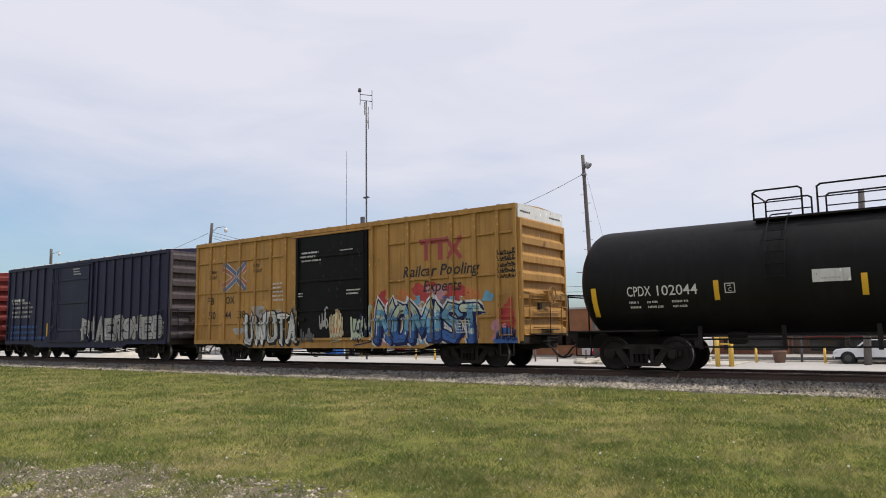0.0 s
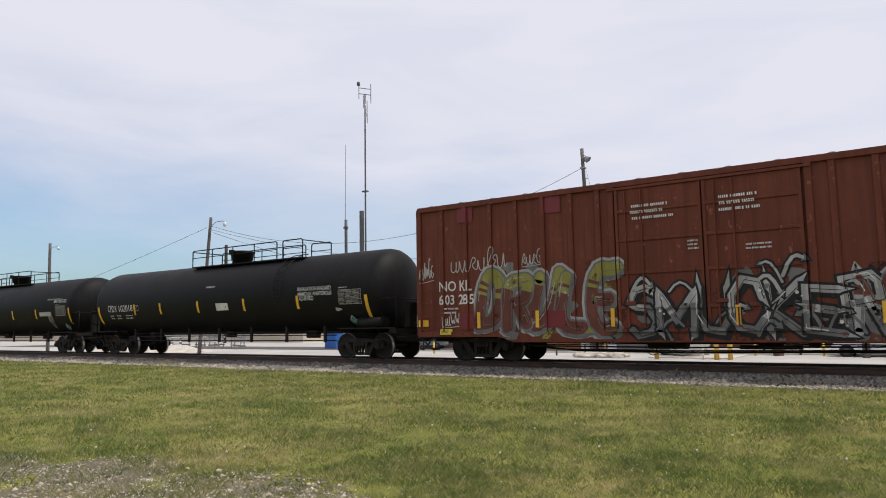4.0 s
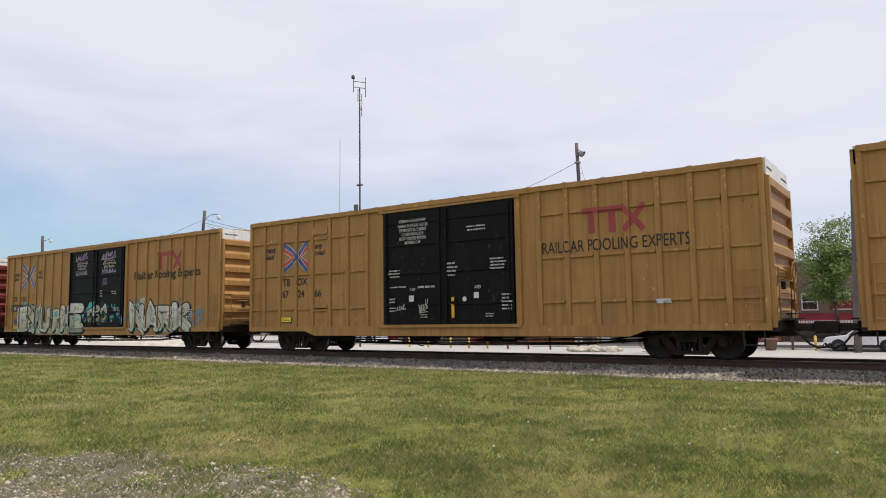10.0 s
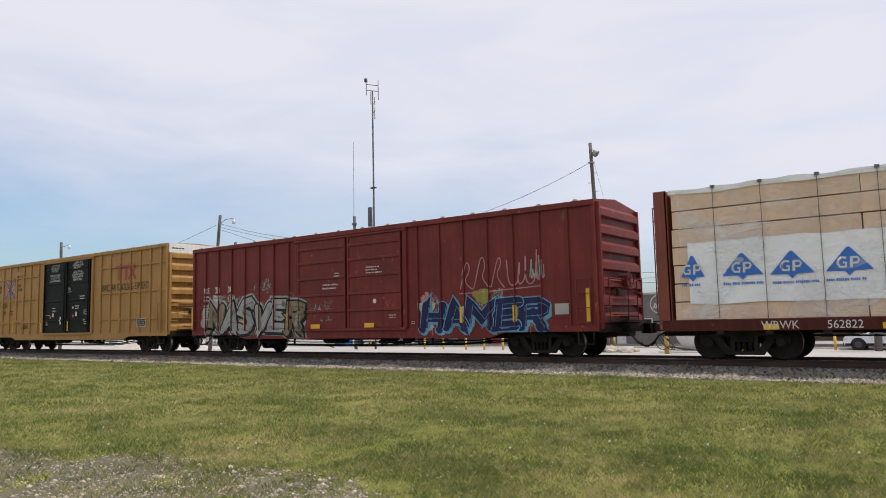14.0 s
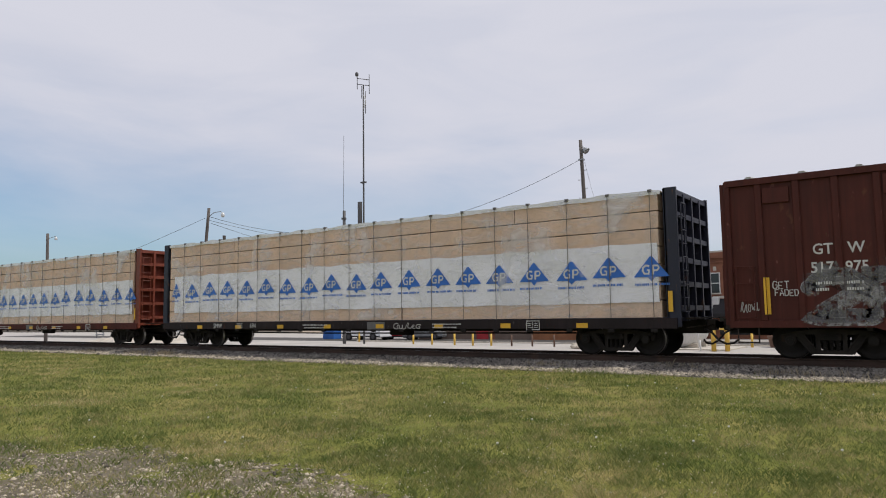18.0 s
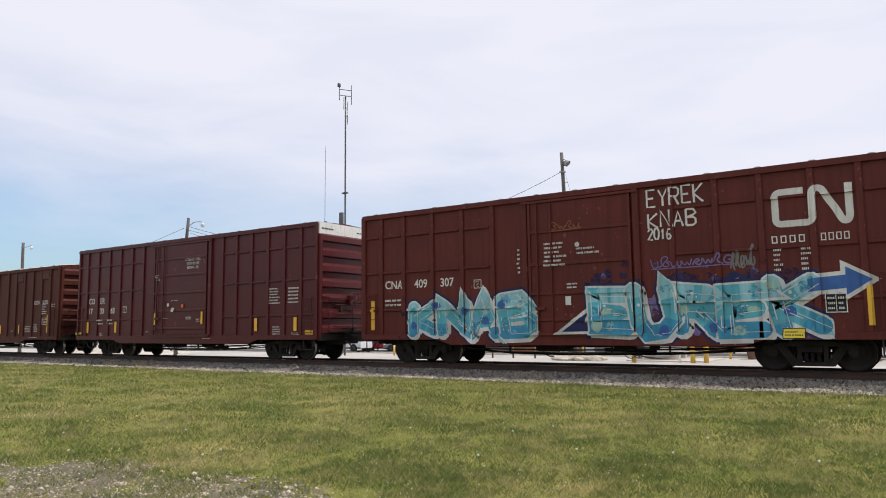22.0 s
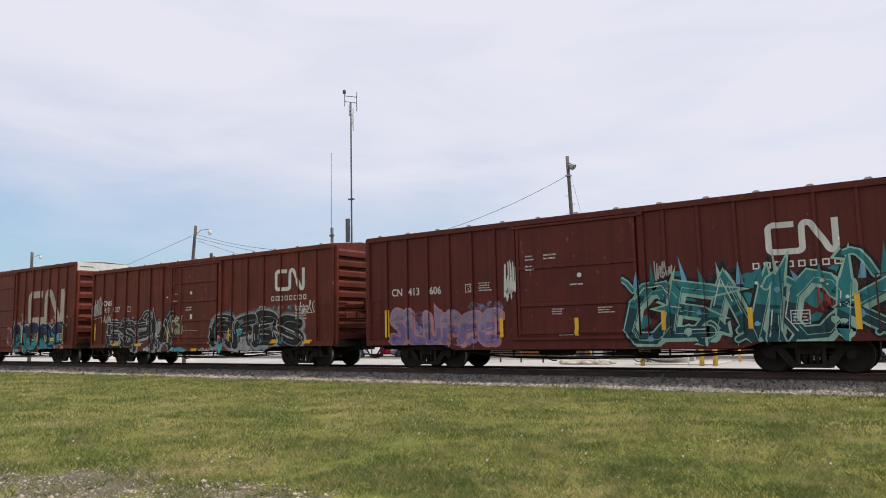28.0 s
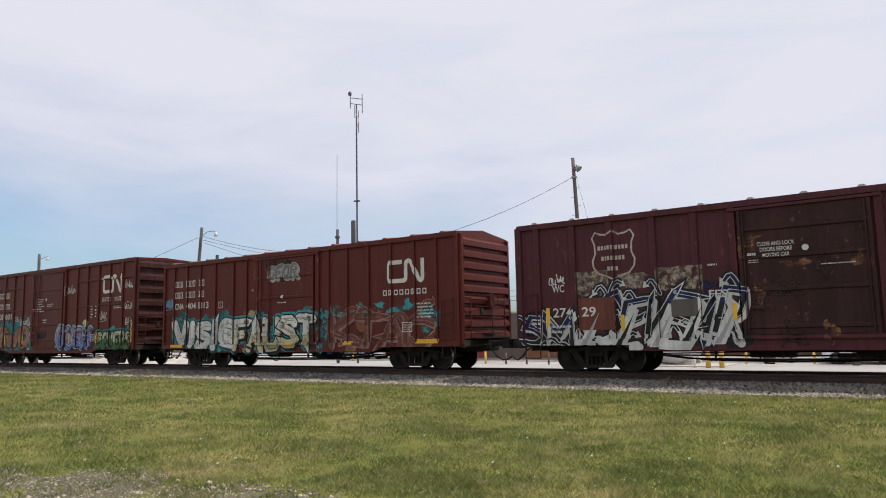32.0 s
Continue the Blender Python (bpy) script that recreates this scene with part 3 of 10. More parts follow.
                    y = surface(c.x, c.z)
                    if y is None:
                        continue
                    y -= 0.004 + 0.004 * layer + 0.00003 * (k % 64) + 0.0002 * f.material_index
                    n0 = len(V)
                    vv = [(v.co.x, y, v.co.z) for v in f.verts]
                    if f.normal.y > 0:
                        vv.reverse()
                    V.extend(vv); F.append(tuple(range(n0, n0 + len(vv)))); MI.append(mi)
                bm.free()
            if not F:
                continue
            nm = key.split("_")[0] or name
            me = bpy.data.meshes.new(nm)
            me.from_pydata(V, [], F)
            used = sorted(set(MI))
            me.polygons.foreach_set("material_index", [used.index(i) for i in MI])
            for i in used:
                me.materials.append(self.mats[i])
            ob = new(nm, me)
            ob.parent = parent
            ob["label"] = {"graffiti": "sprayed graffiti lettering", "reflector": "yellow reflective strip", "emblem": "painted company emblem"}.get(nm, label)
            if nm == name:
                ob["kind"] = "stuff"

# ---- railway trucks ----
def wheel_mesh():
    bm = bmesh.new()
    prof = [(-0.05, 0.10), (-0.05, 0.30), (-0.03, 0.36), (-0.065, 0.375), (-0.065, 0.457), (0.04, 0.460), (0.045, 0.490), (0.075, 0.485),
            (0.075, 0.38), (0.03, 0.34), (0.03, 0.14), (0.06, 0.10)]
    for sgn in (-1, 1):
        n0 = len(bm.faces)
        lathe(bm, prof, 28, lambda a, c, s, r, sgn=sgn: (r * c, sgn * (0.755 - a), r * s))
        bm.faces.ensure_lookup_table()
    tube(bm, (0, -0.98, 0), (0, 0.98, 0), 0.085, 12)
    for f in bm.faces:
        c = f.calc_center_median()
        rr = math.hypot(c.x, c.z)
        if 0.452 < rr < 0.463 and abs(abs(c.y) - 0.765) < 0.05:
            f.material_index = 1
    bmesh.ops.recalc_face_normals(bm, faces=bm.faces[:])
    me = bpy.data.meshes.new("wheelset")
    bm.to_mesh(me); bm.free()
    me.materials.append(M["wheel_steel"]); me.materials.append(M["tread_steel"])
    return me


def frame_mesh():
    """A cast side frame with open windows, coil springs between its columns and a roller bearing at each end."""
    bm = bmesh.new()
    extrude_xz(bm, [(-0.62, 0.60), (0.62, 0.60), (0.62, 0.70), (0.30, 0.735), (-0.30, 0.735), (-0.62, 0.70)], -0.060, 0.060)
    extrude_xz(bm, [(-0.43, 0.13), (0.43, 0.13), (0.39, 0.225), (-0.39, 0.225)], -0.058, 0.058)
    for s in (-1, 1):
        for pts, d in (([(0.56, 0.60), (0.76, 0.575), (1.10, 0.52), (1.10, 0.60), (0.95, 0.67), (0.58, 0.705)], 0.063),
                       ([(1.01, 0.41), (1.09, 0.43), (1.09, 0.55), (1.00, 0.57)], 0.056), ([(0.66, 0.41), (0.73, 0.43), (0.75, 0.59), (0.62, 0.60)], 0.054),
                       ([(0.60, 0.62), (0.72, 0.52), (0.45, 0.14), (0.29, 0.19)], 0.065), ([(0.235, 0.20), (0.335, 0.20), (0.335, 0.63), (0.235, 0.63)], 0.062)):
            extrude_xz(bm, [(s * x, z) for x, z in pts], -d, d)
        for a, b in (((0.72, 0.52), (0.45, 0.14)), ((0.60, 0.61), (0.33, 0.23)), ((1.09, 0.60), (0.60, 0.695))):      # raised rims of the casting
            a, b = (s * a[0], -0.078, a[1]), (s * b[0], -0.078, b[1])
            tube(bm, a, b, 0.022, 6)
        x = s * 0.875                                       # adapter, bearing and end cap with its three bolts
        box(bm, x - 0.13, x + 0.13, -0.085, 0.07, 0.535, 0.60)
        tube(bm, (x, -0.15, 0.457), (x, -0.02, 0.457), 0.118, 16, 0)
        tube(bm, (x, -0.185, 0.457), (x, -0.15, 0.457), 0.092, 16, 2)
        for k in range(3):
            c = math.tau * k / 3 + 0.4
            tube(bm, (x + 0.05 * math.cos(c), -0.20, 0.457 + 0.05 * math.sin(c)), (x + 0.05 * math.cos(c), -0.185, 0.457 + 0.05 * math.sin(c)), 0.016, 6, 0)
    for k in range(3):                                      # coil springs, drawn as stacked turns
        prof = []
        for q in range(6):
            z = 0.225 + 0.040 * q
            prof += [(z, 0.036), (z + 0.010, 0.054), (z + 0.028, 0.054), (z + 0.038, 0.036)]
        lathe(bm, prof, 10, lambda z, c, s_, r, k=k: (-0.135 + 0.135 * k + r * c, -0.05 + r * s_, z), 1)
    box(bm, -0.225, 0.225, -0.14, 0.06, 0.465, 0.592)       # bolster end on the springs
    box(bm, -0.15, 0.15, -0.150, -0.138, 0.490, 0.575, 1)
    bmesh.ops.recalc_face_normals(bm, faces=bm.faces[:])
    me = bpy.data.meshes.new("side_frame")
    bm.to_mesh(me); bm.free()
    for m in ("frame_steel", "steel_dark", "wheel_steel"):
        me.materials.append(M[m])
    return me


def bolster_mesh():
    bm = boxes((-0.2, 0.2, -0.98, 0.98, 0.42, 0.66), (-0.75, 0.75, -0.06, 0.06, 0.38, 0.44), (-0.45, -0.40, -0.75, 0.75, 0.42, 0.50), (0.40, 0.45, -0.75, 0.75, 0.42, 0.50))
    tube(bm, (0, 0, 0.6), (0, 0, 0.82), 0.18, 12)
    me = bpy.data.meshes.new("truck")
    bm.to_mesh(me); bm.free()
    me.materials.append(M["steel_dark"])
    return me


WHEEL, SIDE_FRAME, BOLSTER = wheel_mesh(), frame_mesh(), bolster_mesh()
FRONT_SETS, REAR_SETS = [], []


def add_trucks(car, centres):
    for x in centres:
        t = share("truck", BOLSTER, car, pose(x, 0, 0), "grimy cast-steel freight truck with two axles")
        share("side_frame", SIDE_FRAME, t, pose(0, -0.99, 0))
        share("side_frame", SIDE_FRAME, t, pose(0, 0.99, 0, 0, 0, 180))
        FRONT_SETS.append(share("wheelset", WHEEL, t, pose(-0.875, 0, 0.457)))
        REAR_SETS.append(share("wheelset", WHEEL, t, pose(0.875, 0, 0.457)))


def add_coupler(car, x, s):
    """Draft sill end, coupler and hose at one end; s is -1 or 1, the way out."""
    bm = bmesh.new()
    box(bm, *sorted((x - s * 0.9, x + s * 0.30)), -0.32, 0.32, 0.60, 0.98)
    part("draft_sill", bm, M["steel_dark"], car)
    bm = bmesh.new()
    box(bm, *sorted((x + s * 0.28, x + s * 0.78)), -0.09, 0.09, 0.74, 0.92)
    box(bm, *sorted((x + s * 0.72, x + s * 1.02)), -0.19, 0.17, 0.68, 0.98)
    box(bm, *sorted((x + s * 0.95, x + s * 1.10)), 0.04, 0.17, 0.72, 0.94)
    bevelled(bm, 0.02)
    part("coupler", bm, M["steel_grime"], car)
    y = -0.34 * 1
    pts = [(x + s * 0.25, y, 0.72), (x + s * 0.45, y, 0.62), (x + s * 0.62, y, 0.42), (x + s * 0.80, y + 0.05, 0.32), (x + s * 0.97, y + 0.12, 0.34), (x + s * 1.05, y + 0.2, 0.42)]
    part("air_hose", path_tube(pts, 0.028, 7), M["letter_black"], car)
    part("uncoupling_lever", path_tube([(x + s * 0.12, -1.45, 0.78), (x + s * 0.16, -0.6, 0.80), (x + s * 0.5, -0.2, 0.84)], 0.016, 5), M["steel_grime"], car)


def ladder(name, car, m, a, b, w, rungs, axis, out):
    """Stiles from a to b (same plan place, two heights), rungs standing out of the wall; axis 'x' lies on a side, 'y' on an end."""
    bm = bmesh.new()
    ax = Vector((1, 0, 0)) if axis == "x" else Vector((0, 1, 0))
    a, b, o = Vector(a), Vector(b), Vector(out)
    for k in range(rungs):
        p = a.lerp(b, k / max(1, rungs - 1)) + o
        tube(bm, p - ax * w / 2, p + ax * w / 2, 0.014, 6)
        for sg in (-1, 1):
            tube(bm, p + ax * sg * w / 2, p + ax * sg * w / 2 - o, 0.014, 5)
    for sg in (-1, 1):
        tube(bm, a + o * 0.9 + ax * sg * w / 2, b + o * 0.9 + ax * sg * w / 2, 0.018, 5)
    return part(name, bm, m, car)


def boxcar(name, L, H, paint, posts=(), rails=(), doors=(), door_mat=None, door_ribs=(), door_bottom=1.0, door_top=None, zs=0.78, zm=0.62,
           white_end=False, ridge=True, end_ribs=7, post_w=0.16, louvre=False, label="", seam_side=True, vents=(), roof=None, plain_doors=False, trucks=None, end_paint=None):
    """A boxcar with its left end at 0; the near side lies at y = -1.6. Returns the thing, its paint surface and the steps of that surface."""
    car = new(name)
    tagged(car, label, "boxcar", "cars of the freight train")
    P = M[paint]
    E = M[end_paint or paint]
    SK, PO = -1.535, -1.60                                   # sheet and post faces
    door_mat = M[door_mat] if door_mat else P
    door_top = door_top or H - 0.24
    # body of sheets
    bm = boxes((0.06, L - 0.06, SK, -SK, zs + 0.12, H - 0.05))
    part("body", bm, P, car)
    # roof: shallow gable with seam caps
    R = roof or M["roof_metal"]
    pk = H + (0.20 if ridge else 0.10)
    bm = bmesh.new()
    prof = [(-1.60, H - 0.02), (-1.60, H + 0.03), (0, pk), (1.60, H + 0.03), (1.60, H - 0.02)]
    a = [bm.verts.new((0.02, y, z)) for y, z in prof]
    b = [bm.verts.new((L - 0.02, y, z)) for y, z in prof]
    for f in (a[::-1], b):
        bm.faces.new(f).material_index = 1
    for i in range(5):
        j = (i + 1) % 5
        bm.faces.new((a[i], a[j], b[j], b[i])).material_index = int(i in (0, 3, 4))
    bmesh.ops.recalc_face_normals(bm, faces=bm.faces[:])
    part("roof", bm, [R, P], car, "sheet-metal roof with seam caps")
    n = int(L / 1.15)
    SD = 0.05 if ridge else 0.025
    cap = bmesh.new()
    for p0, p1, dz in (((-1.59, H + 0.03), (-0.02, pk), SD), ((0.02, pk), (1.59, H + 0.03), SD)):
        v = [(-0.10, *p0), (0.10, *p0), (0.10, *p1), (-0.10, *p1), (-0.05, p0[0], p0[1] + dz), (0.05, p0[0], p0[1] + dz), (0.05, p1[0], p1[1] + dz), (-0.05, p1[0], p1[1] + dz)]
        vs = [cap.verts.new(q) for q in v]
        for f in ((0, 1, 5, 4), (1, 2, 6, 5), (2, 3, 7, 6), (3, 0, 4, 7), (4, 5, 6, 7)):
            cap.faces.new([vs[i] for i in f])
    bmesh.ops.recalc_face_normals(cap, faces=cap.faces[:])
    me = bpy.data.meshes.new("roof_seam"); cap.to_mesh(me); cap.free(); me.materials.append(R)
    for i in range(n):
        share("roof_seam", me, car, pose((i + 0.5) * L / n, 0, 0))
    # chords and sills
    for sg in (-1, 1):
        part("top_chord", boxes((0, L, *sorted((sg * 1.53, sg * 1.625)), H - 0.13, H)), P, car)
    for sg in (-1, 1):
        bm = bmesh.new()
        pts = [(0, zs), (3.1, zs), (3.6, zm), (L - 3.6, zm), (L - 3.1, zs), (L, zs), (L, zs + 0.17), (0, zs + 0.17)]
        extrude_xz(bm, pts, *sorted((sg * 1.53, sg * 1.615)))
        bmesh.ops.recalc_face_normals(bm, faces=bm.faces[:])
        part("side_sill", bm, P, car)
    # posts
    spans = [(0.0, 0.13), (L - 0.13, L)] + [(p - post_w / 2, p + post_w / 2) for p in posts]
    post_bm = boxes((-post_w / 2, post_w / 2, PO, SK + 0.01, zs + 0.16, H - 0.12))
    bevelled(post_bm, 0.018)
    me = bpy.data.meshes.new("side_post"); post_bm.to_mesh(me); post_bm.free(); me.materials.append(P)
    for p in posts:
        share("side_post", me, car, pose(p, 0, 0))
    for x in (0.065, L - 0.065):
        for sg in (-1, 1):
            part("corner_post", bevelled(boxes((x - 0.065, x + 0.065, *sorted((sg * 1.50, sg * 1.61)), zs + 0.15, H - 0.10)), 0.02), P, car)
    # longitudinal side ribs between the posts, clear of the doors
    d0 = min([d[0] for d in doors], default=0) - 0.12
    d1 = max([d[1] for d in doors], default=0) + 0.12
    edges = sorted([s for s in spans])
    for z in rails:
        for s, t in zip(edges, edges[1:]):
            x0, x1 = s[1] + 0.02, t[0] - 0.02
            if x1 - x0 < 0.2 or x1 - x0 > 2.2 or (x0 < d1 and x1 > d0):
                continue
            part("side_rib", bevelled(boxes((x0, x1, -1.598, SK + 0.01, z - 0.035, z + 0.035)), 0.012), P, car)
    # doors with their tracks, ribs and locking bars
    for x0, x1 in doors:
        d = part("door", boxes((x0, x1, -1.625, -1.54, door_bottom, door_top)), door_mat, car)
        k = list(door_ribs)
        if louvre:
            k = [door_bottom + 0.12 + i * 0.135 for i in range(int((door_top - door_bottom - 0.2) / 0.135))]
        for z in k:
            w = 0.04 if louvre else 0.05
            part("door_rib", bevelled(boxes((x0 + 0.04, x1 - 0.04, -1.665, -1.62, z - w, z + w)), 0.016), door_mat, d)
        for x in (x0 + 0.04, x1 - 0.04):
            part("door_edge", boxes((x - 0.04, x + 0.04, -1.66, -1.62, door_bottom, door_top)), door_mat, d)
        if not plain_doors:
            for x in ((x0 + 0.13, x1 - 0.13) if door_mat != P else (x0 + 0.30, x0 + 0.75)):
                part("locking_bar", boxes((x - 0.018, x + 0.018, -1.70, -1.664, door_bottom + 0.03, door_top - 0.03)), door_mat, d)
            part("door_latch", bevelled(boxes((x0 + 0.22, x0 + 0.52, -1.72, -1.668, 1.62, 1.72)), 0.01), door_mat, d)
        spans.append((x0 - 0.001, x1 + 0.001))
    if doors:
        part("door_track", boxes((d0 - 0.1, d1 + 0.1, -1.70, -1.61, door_bottom - 0.10, door_bottom - 0.01)), P, car)
        part("door_track", boxes((d0 - 0.1, d1 + 0.1, -1.68, -1.61, door_top + 0.01, door_top + 0.08)), P, car)
        for x in (d0 - 0.02, d1 + 0.02):
            part("door_post", bevelled(boxes((x - 0.09, x + 0.09, -1.625, SK + 0.01, zs + 0.14, H - 0.12)), 0.015), P, car)
            spans.append((x - 0.09, x + 0.09))
    # corrugated ends
    for sg, xe in ((-1, 0.0), (1, L)):
        part("end_wall", boxes((*sorted((xe, xe - sg * 0.07)), -1.53, 1.53, zs + 0.05, H - 0.02)), E, car)
        for y in (-1.47, 1.47):
            part("end_post", bevelled(boxes((*sorted((xe - sg * 0.03, xe + sg * 0.118)), y - 0.055, y + 0.055, zs + 0.06, H - (0.42 if white_end and sg > 0 else 0.03))), 0.012), E, car)
        top = H - 0.42 if white_end else H - 0.20
        for i in range(end_ribs):
            z = zs + 0.35 + (top - zs - 0.45) * i / (end_ribs - 1)
            bm = bmesh.new()
            h = min(0.17, 0.40 * (top - zs - 0.45) / (end_ribs - 1))
            pts = [(xe, z - h), (xe + sg * 0.115, z - h * 0.72), (xe + sg * 0.115, z + h * 0.42), (xe, z + h * 1.05)]
            extrude_xz(bm, pts, -1.41, 1.41)
            bmesh.ops.recalc_face_normals(bm, faces=bm.faces[:])
            part("end_rib", bm, E, car)
        if white_end:
            bm = boxes((*sorted((xe - sg * 0.015, xe + sg * 0.05)), -1.525, 1.525, H - 0.40, H + 0.03))
            e = part("end_band", bm, M["white_paint"], car, "white excess-height band across the end")
            q = bmesh.new()
            rr = random.Random(int(L * 100) + sg)
            for y0, y1 in ((-1.4, -0.75), (0.55, 1.35)):
                y = y0
                while y < y1:
                    w = rr.uniform(0.06, 0.16)
                    box(q, *sorted((xe + sg * 0.05, xe + sg * 0.056)), y, min(y + w, y1), H - 0.22, H - 0.17)
                    y += w + 0.04
            part("stencil", q, M["letter_black"], e)
        # end ladders, platform, brake gear
        ladder("ladder", car, M[paint], (xe, -1.28, zs + 0.25), (xe, -1.28, zs + 1.55), 0.40, 4, "y", (sg * 0.14, 0, 0))
        ladder("ladder", car, M[paint], (xe, 1.28, zs + 0.25), (xe, 1.28, zs + 1.55), 0.40, 4, "y", (sg * 0.14, 0, 0))
        part("crossover_platform", boxes((*sorted((xe + sg * 0.02, xe + sg * 0.34)), -1.15, 1.15, 1.02, 1.06)), M["steel_grime"], car)
        part("handrail", path_tube([(xe + sg * 0.04, -1.0, 2.28), (xe + sg * 0.16, -1.0, 2.28), (xe + sg * 0.16, 1.0, 2.28), (xe + sg * 0.04, 1.0, 2.28)], 0.016, 6), P, car)
        part("end_sill", bevelled(boxes((*sorted((xe - sg * 0.06, xe + sg * 0.13)), -1.5, 1.5, 0.74, 0.98)), 0.015), M["steel_grime"], car)
        for z in (1.25, 1.70, 2.05):
            part("grab_iron", path_tube([(xe + sg * 0.06, -0.78, z), (xe + sg * 0.15, -0.78, z), (xe + sg * 0.15, 0.78, z), (xe + sg * 0.06, 0.78, z)], 0.014, 5), P, car)
        # side grab irons by the corner and the step below
        xx = 0.42 if sg < 0 else L - 0.42
        ladder("side_ladder", car, P, (xx, -1.60, zs + 0.25), (xx, -1.60, zs + 1.50), 0.42, 4, "x", (0, -0.07, 0))
        part("sill_step", path_tube([(xx - 0.24, -1.58, zs + 0.02), (xx - 0.24, -1.58, 0.42), (xx + 0.24, -1.58, 0.42), (xx + 0.24, -1.58, zs + 0.02)], 0.018, 6), M["steel_grime"], car)
        add_coupler(car, xe, sg)
    # hand brake on the right end
    bm = bmesh.new()
    for k in range(16):
        a0, a1 = 2 * math.pi * k / 16, 2 * math.pi * (k + 1) / 16
        tube(bm, (L + 0.30, 0.10 + 0.27 * math.cos(a0), 2.25 + 0.27 * math.sin(a0)), (L + 0.30, 0.10 + 0.27 * math.cos(a1), 2.25 + 0.27 * math.sin(a1)), 0.016, 5)
    for k in range(5):
        a0 = 2 * math.pi * k / 5
        tube(bm, (L + 0.28, 0.10, 2.25), (L + 0.30, 0.10 + 0.27 * math.cos(a0), 2.25 + 0.27 * math.sin(a0)), 0.012, 5)
    box(bm, L + 0.05, L + 0.26, -0.05, 0.25, 2.05, 2.40)
    part("hand_brake", bm, P, car)
    part("brake_chain", path_tube([(L + 0.2, 0.12, 2.0), (L + 0.2, 0.14, 1.5), (L + 0.15, 0.2, 1.0)], 0.014, 5), M["steel_grime"], car)
    part("retaining_valve", bevelled(boxes((L + 0.07, L + 0.17, -0.5, -0.36, 1.8, 2.0)), 0.01), M["steel_grime"], car)
    part("brake_step", boxes((L + 0.10, L + 0.36, -0.35, 0.45, 1.16, 1.19)), M["steel_grime"], car)
    # underframe
    part("centre_sill", boxes((0.3, L - 0.3, -0.33, 0.33, 0.56, 0.92)), M["steel_dark"], car)
    for i in range(7):
        x = 3.0 + (L - 6.0) * i / 6
        part("cross_bearer", boxes((x - 0.06, x + 0.06, -1.5, 1.5, 0.70, 0.92)), M["steel_dark"], car)
    bm = bmesh.new()
    tube(bm, (L * 0.40, -0.95, 0.62), (L * 0.40 + 1.05, -0.95, 0.62), 0.20, 14)
    part("air_reservoir", bm, M["steel_dark"], car)
    part("brake_rod", path_tube([(2.6, -0.75, 0.50), (L * 0.38, -0.72, 0.56), (L * 0.55, -0.72, 0.56), (L - 2.6, -0.75, 0.50)], 0.018, 5), M["steel_dark"], car)
    part("brake_valve", bevelled(boxes((L * 0.55, L * 0.55 + 0.55, -1.05, -0.75, 0.45, 0.80)), 0.02), M["steel_dark"], car)
    part("brake_cylinder", bevelled(boxes((L * 0.60 + 0.2, L * 0.60 + 0.45, -1.05, -0.85, 0.50, 0.75)), 0.02), M["steel_dark"], car)
    for k, (y, z) in enumerate(((-1.22, 0.50), (-0.95, 0.40), (-0.6, 0.34))):
        part("brake_pipe", path_tube([(3.3 + k * 0.4, y, z + 0.12), (4.2 + k * 0.5, y, z), (L * 0.45, y, z - 0.03), (L - 4.4 - k * 0.6, y, z + 0.02), (L - 3.4, y, z + 0.14)], 0.022, 6), M["steel_dark"], car)
    for k in range(6):
        x = 3.9 + (L - 7.8) * k / 5
        part("pipe_hanger", boxes((x - 0.02, x + 0.02, -1.25, -1.19, 0.42, 0.80)), M["steel_dark"], car)
    part("slack_adjuster", path_tube([(L * 0.52, -0.5, 0.46), (L * 0.52 + 1.5, -0.5, 0.46)], 0.055, 8), M["steel_dark"], car)
    part("hose_loop", path_tube([(L * 0.40 + 0.5 + 0.28 * math.cos(0.45 * i), -1.1, 0.48 + 0.2 * math.sin(0.45 * i)) for i in range(12)], 0.018, 5), M["steel_dark"], car)
    add_trucks(car, trucks or (2.15, L - 2.15))
    for x0, z0, x1, z1 in vents:
        part("repair_patch", bevelled(boxes((x0, x1, -1.598, SK + 0.01, z0, z1)), 0.008), M["maroon_patch"] if paint == "maroon_paint" else P, car)
    steps = sorted(spans)
    ribs = door_ribs if not louvre else [door_bottom + 0.12 + i * 0.135 for i in range(int((door_top - door_bottom - 0.2) / 0.135))]
    rw = 0.04 if louvre else 0.05
    lip = door_bottom - 0.10

    def surface(u, z):
        if u < 0 or u > L or z < (zm if 3.35 < u < L - 3.35 else zs):
            return None
        if doors and d0 - 0.1 < u < d1 + 0.1 and lip < z < door_bottom - 0.01:
            return -1.702
        if z < zs + 0.17:
            return -1.617
        for x0, x1 in doors:
            if x0 <= u <= x1:
                if z > door_top:
                    return SK
                on_rib = any(abs(z - q) < rw for q in ribs) or u < x0 + 0.08 or u > x1 - 0.08
                return -1.668 if on_rib else -1.628
        for s in steps:
            if s[0] <= u <= s[1]:
                return PO - 0.026 if s[1] - s[0] > 0.17 or s[0] < 0.01 or s[1] > L - 0.01 else PO - 0.002
        if any(abs(z - q) < 0.035 for q in rails) and not d0 < u < d1:
            return -1.600
        return SK
    cuts = {e for s in steps for e in s} | {3.35, L - 3.35, d0 - 0.1, d1 + 0.1}
    for x0, x1 in doors:
        cuts |= {x0 + 0.08, x1 - 0.08}
    level = {zs, zs + 0.17, lip, door_bottom - 0.01} | {q + k for q in rails for k in (-0.035, 0.035)} | {q + k for q in ribs for k in (-rw, rw)}
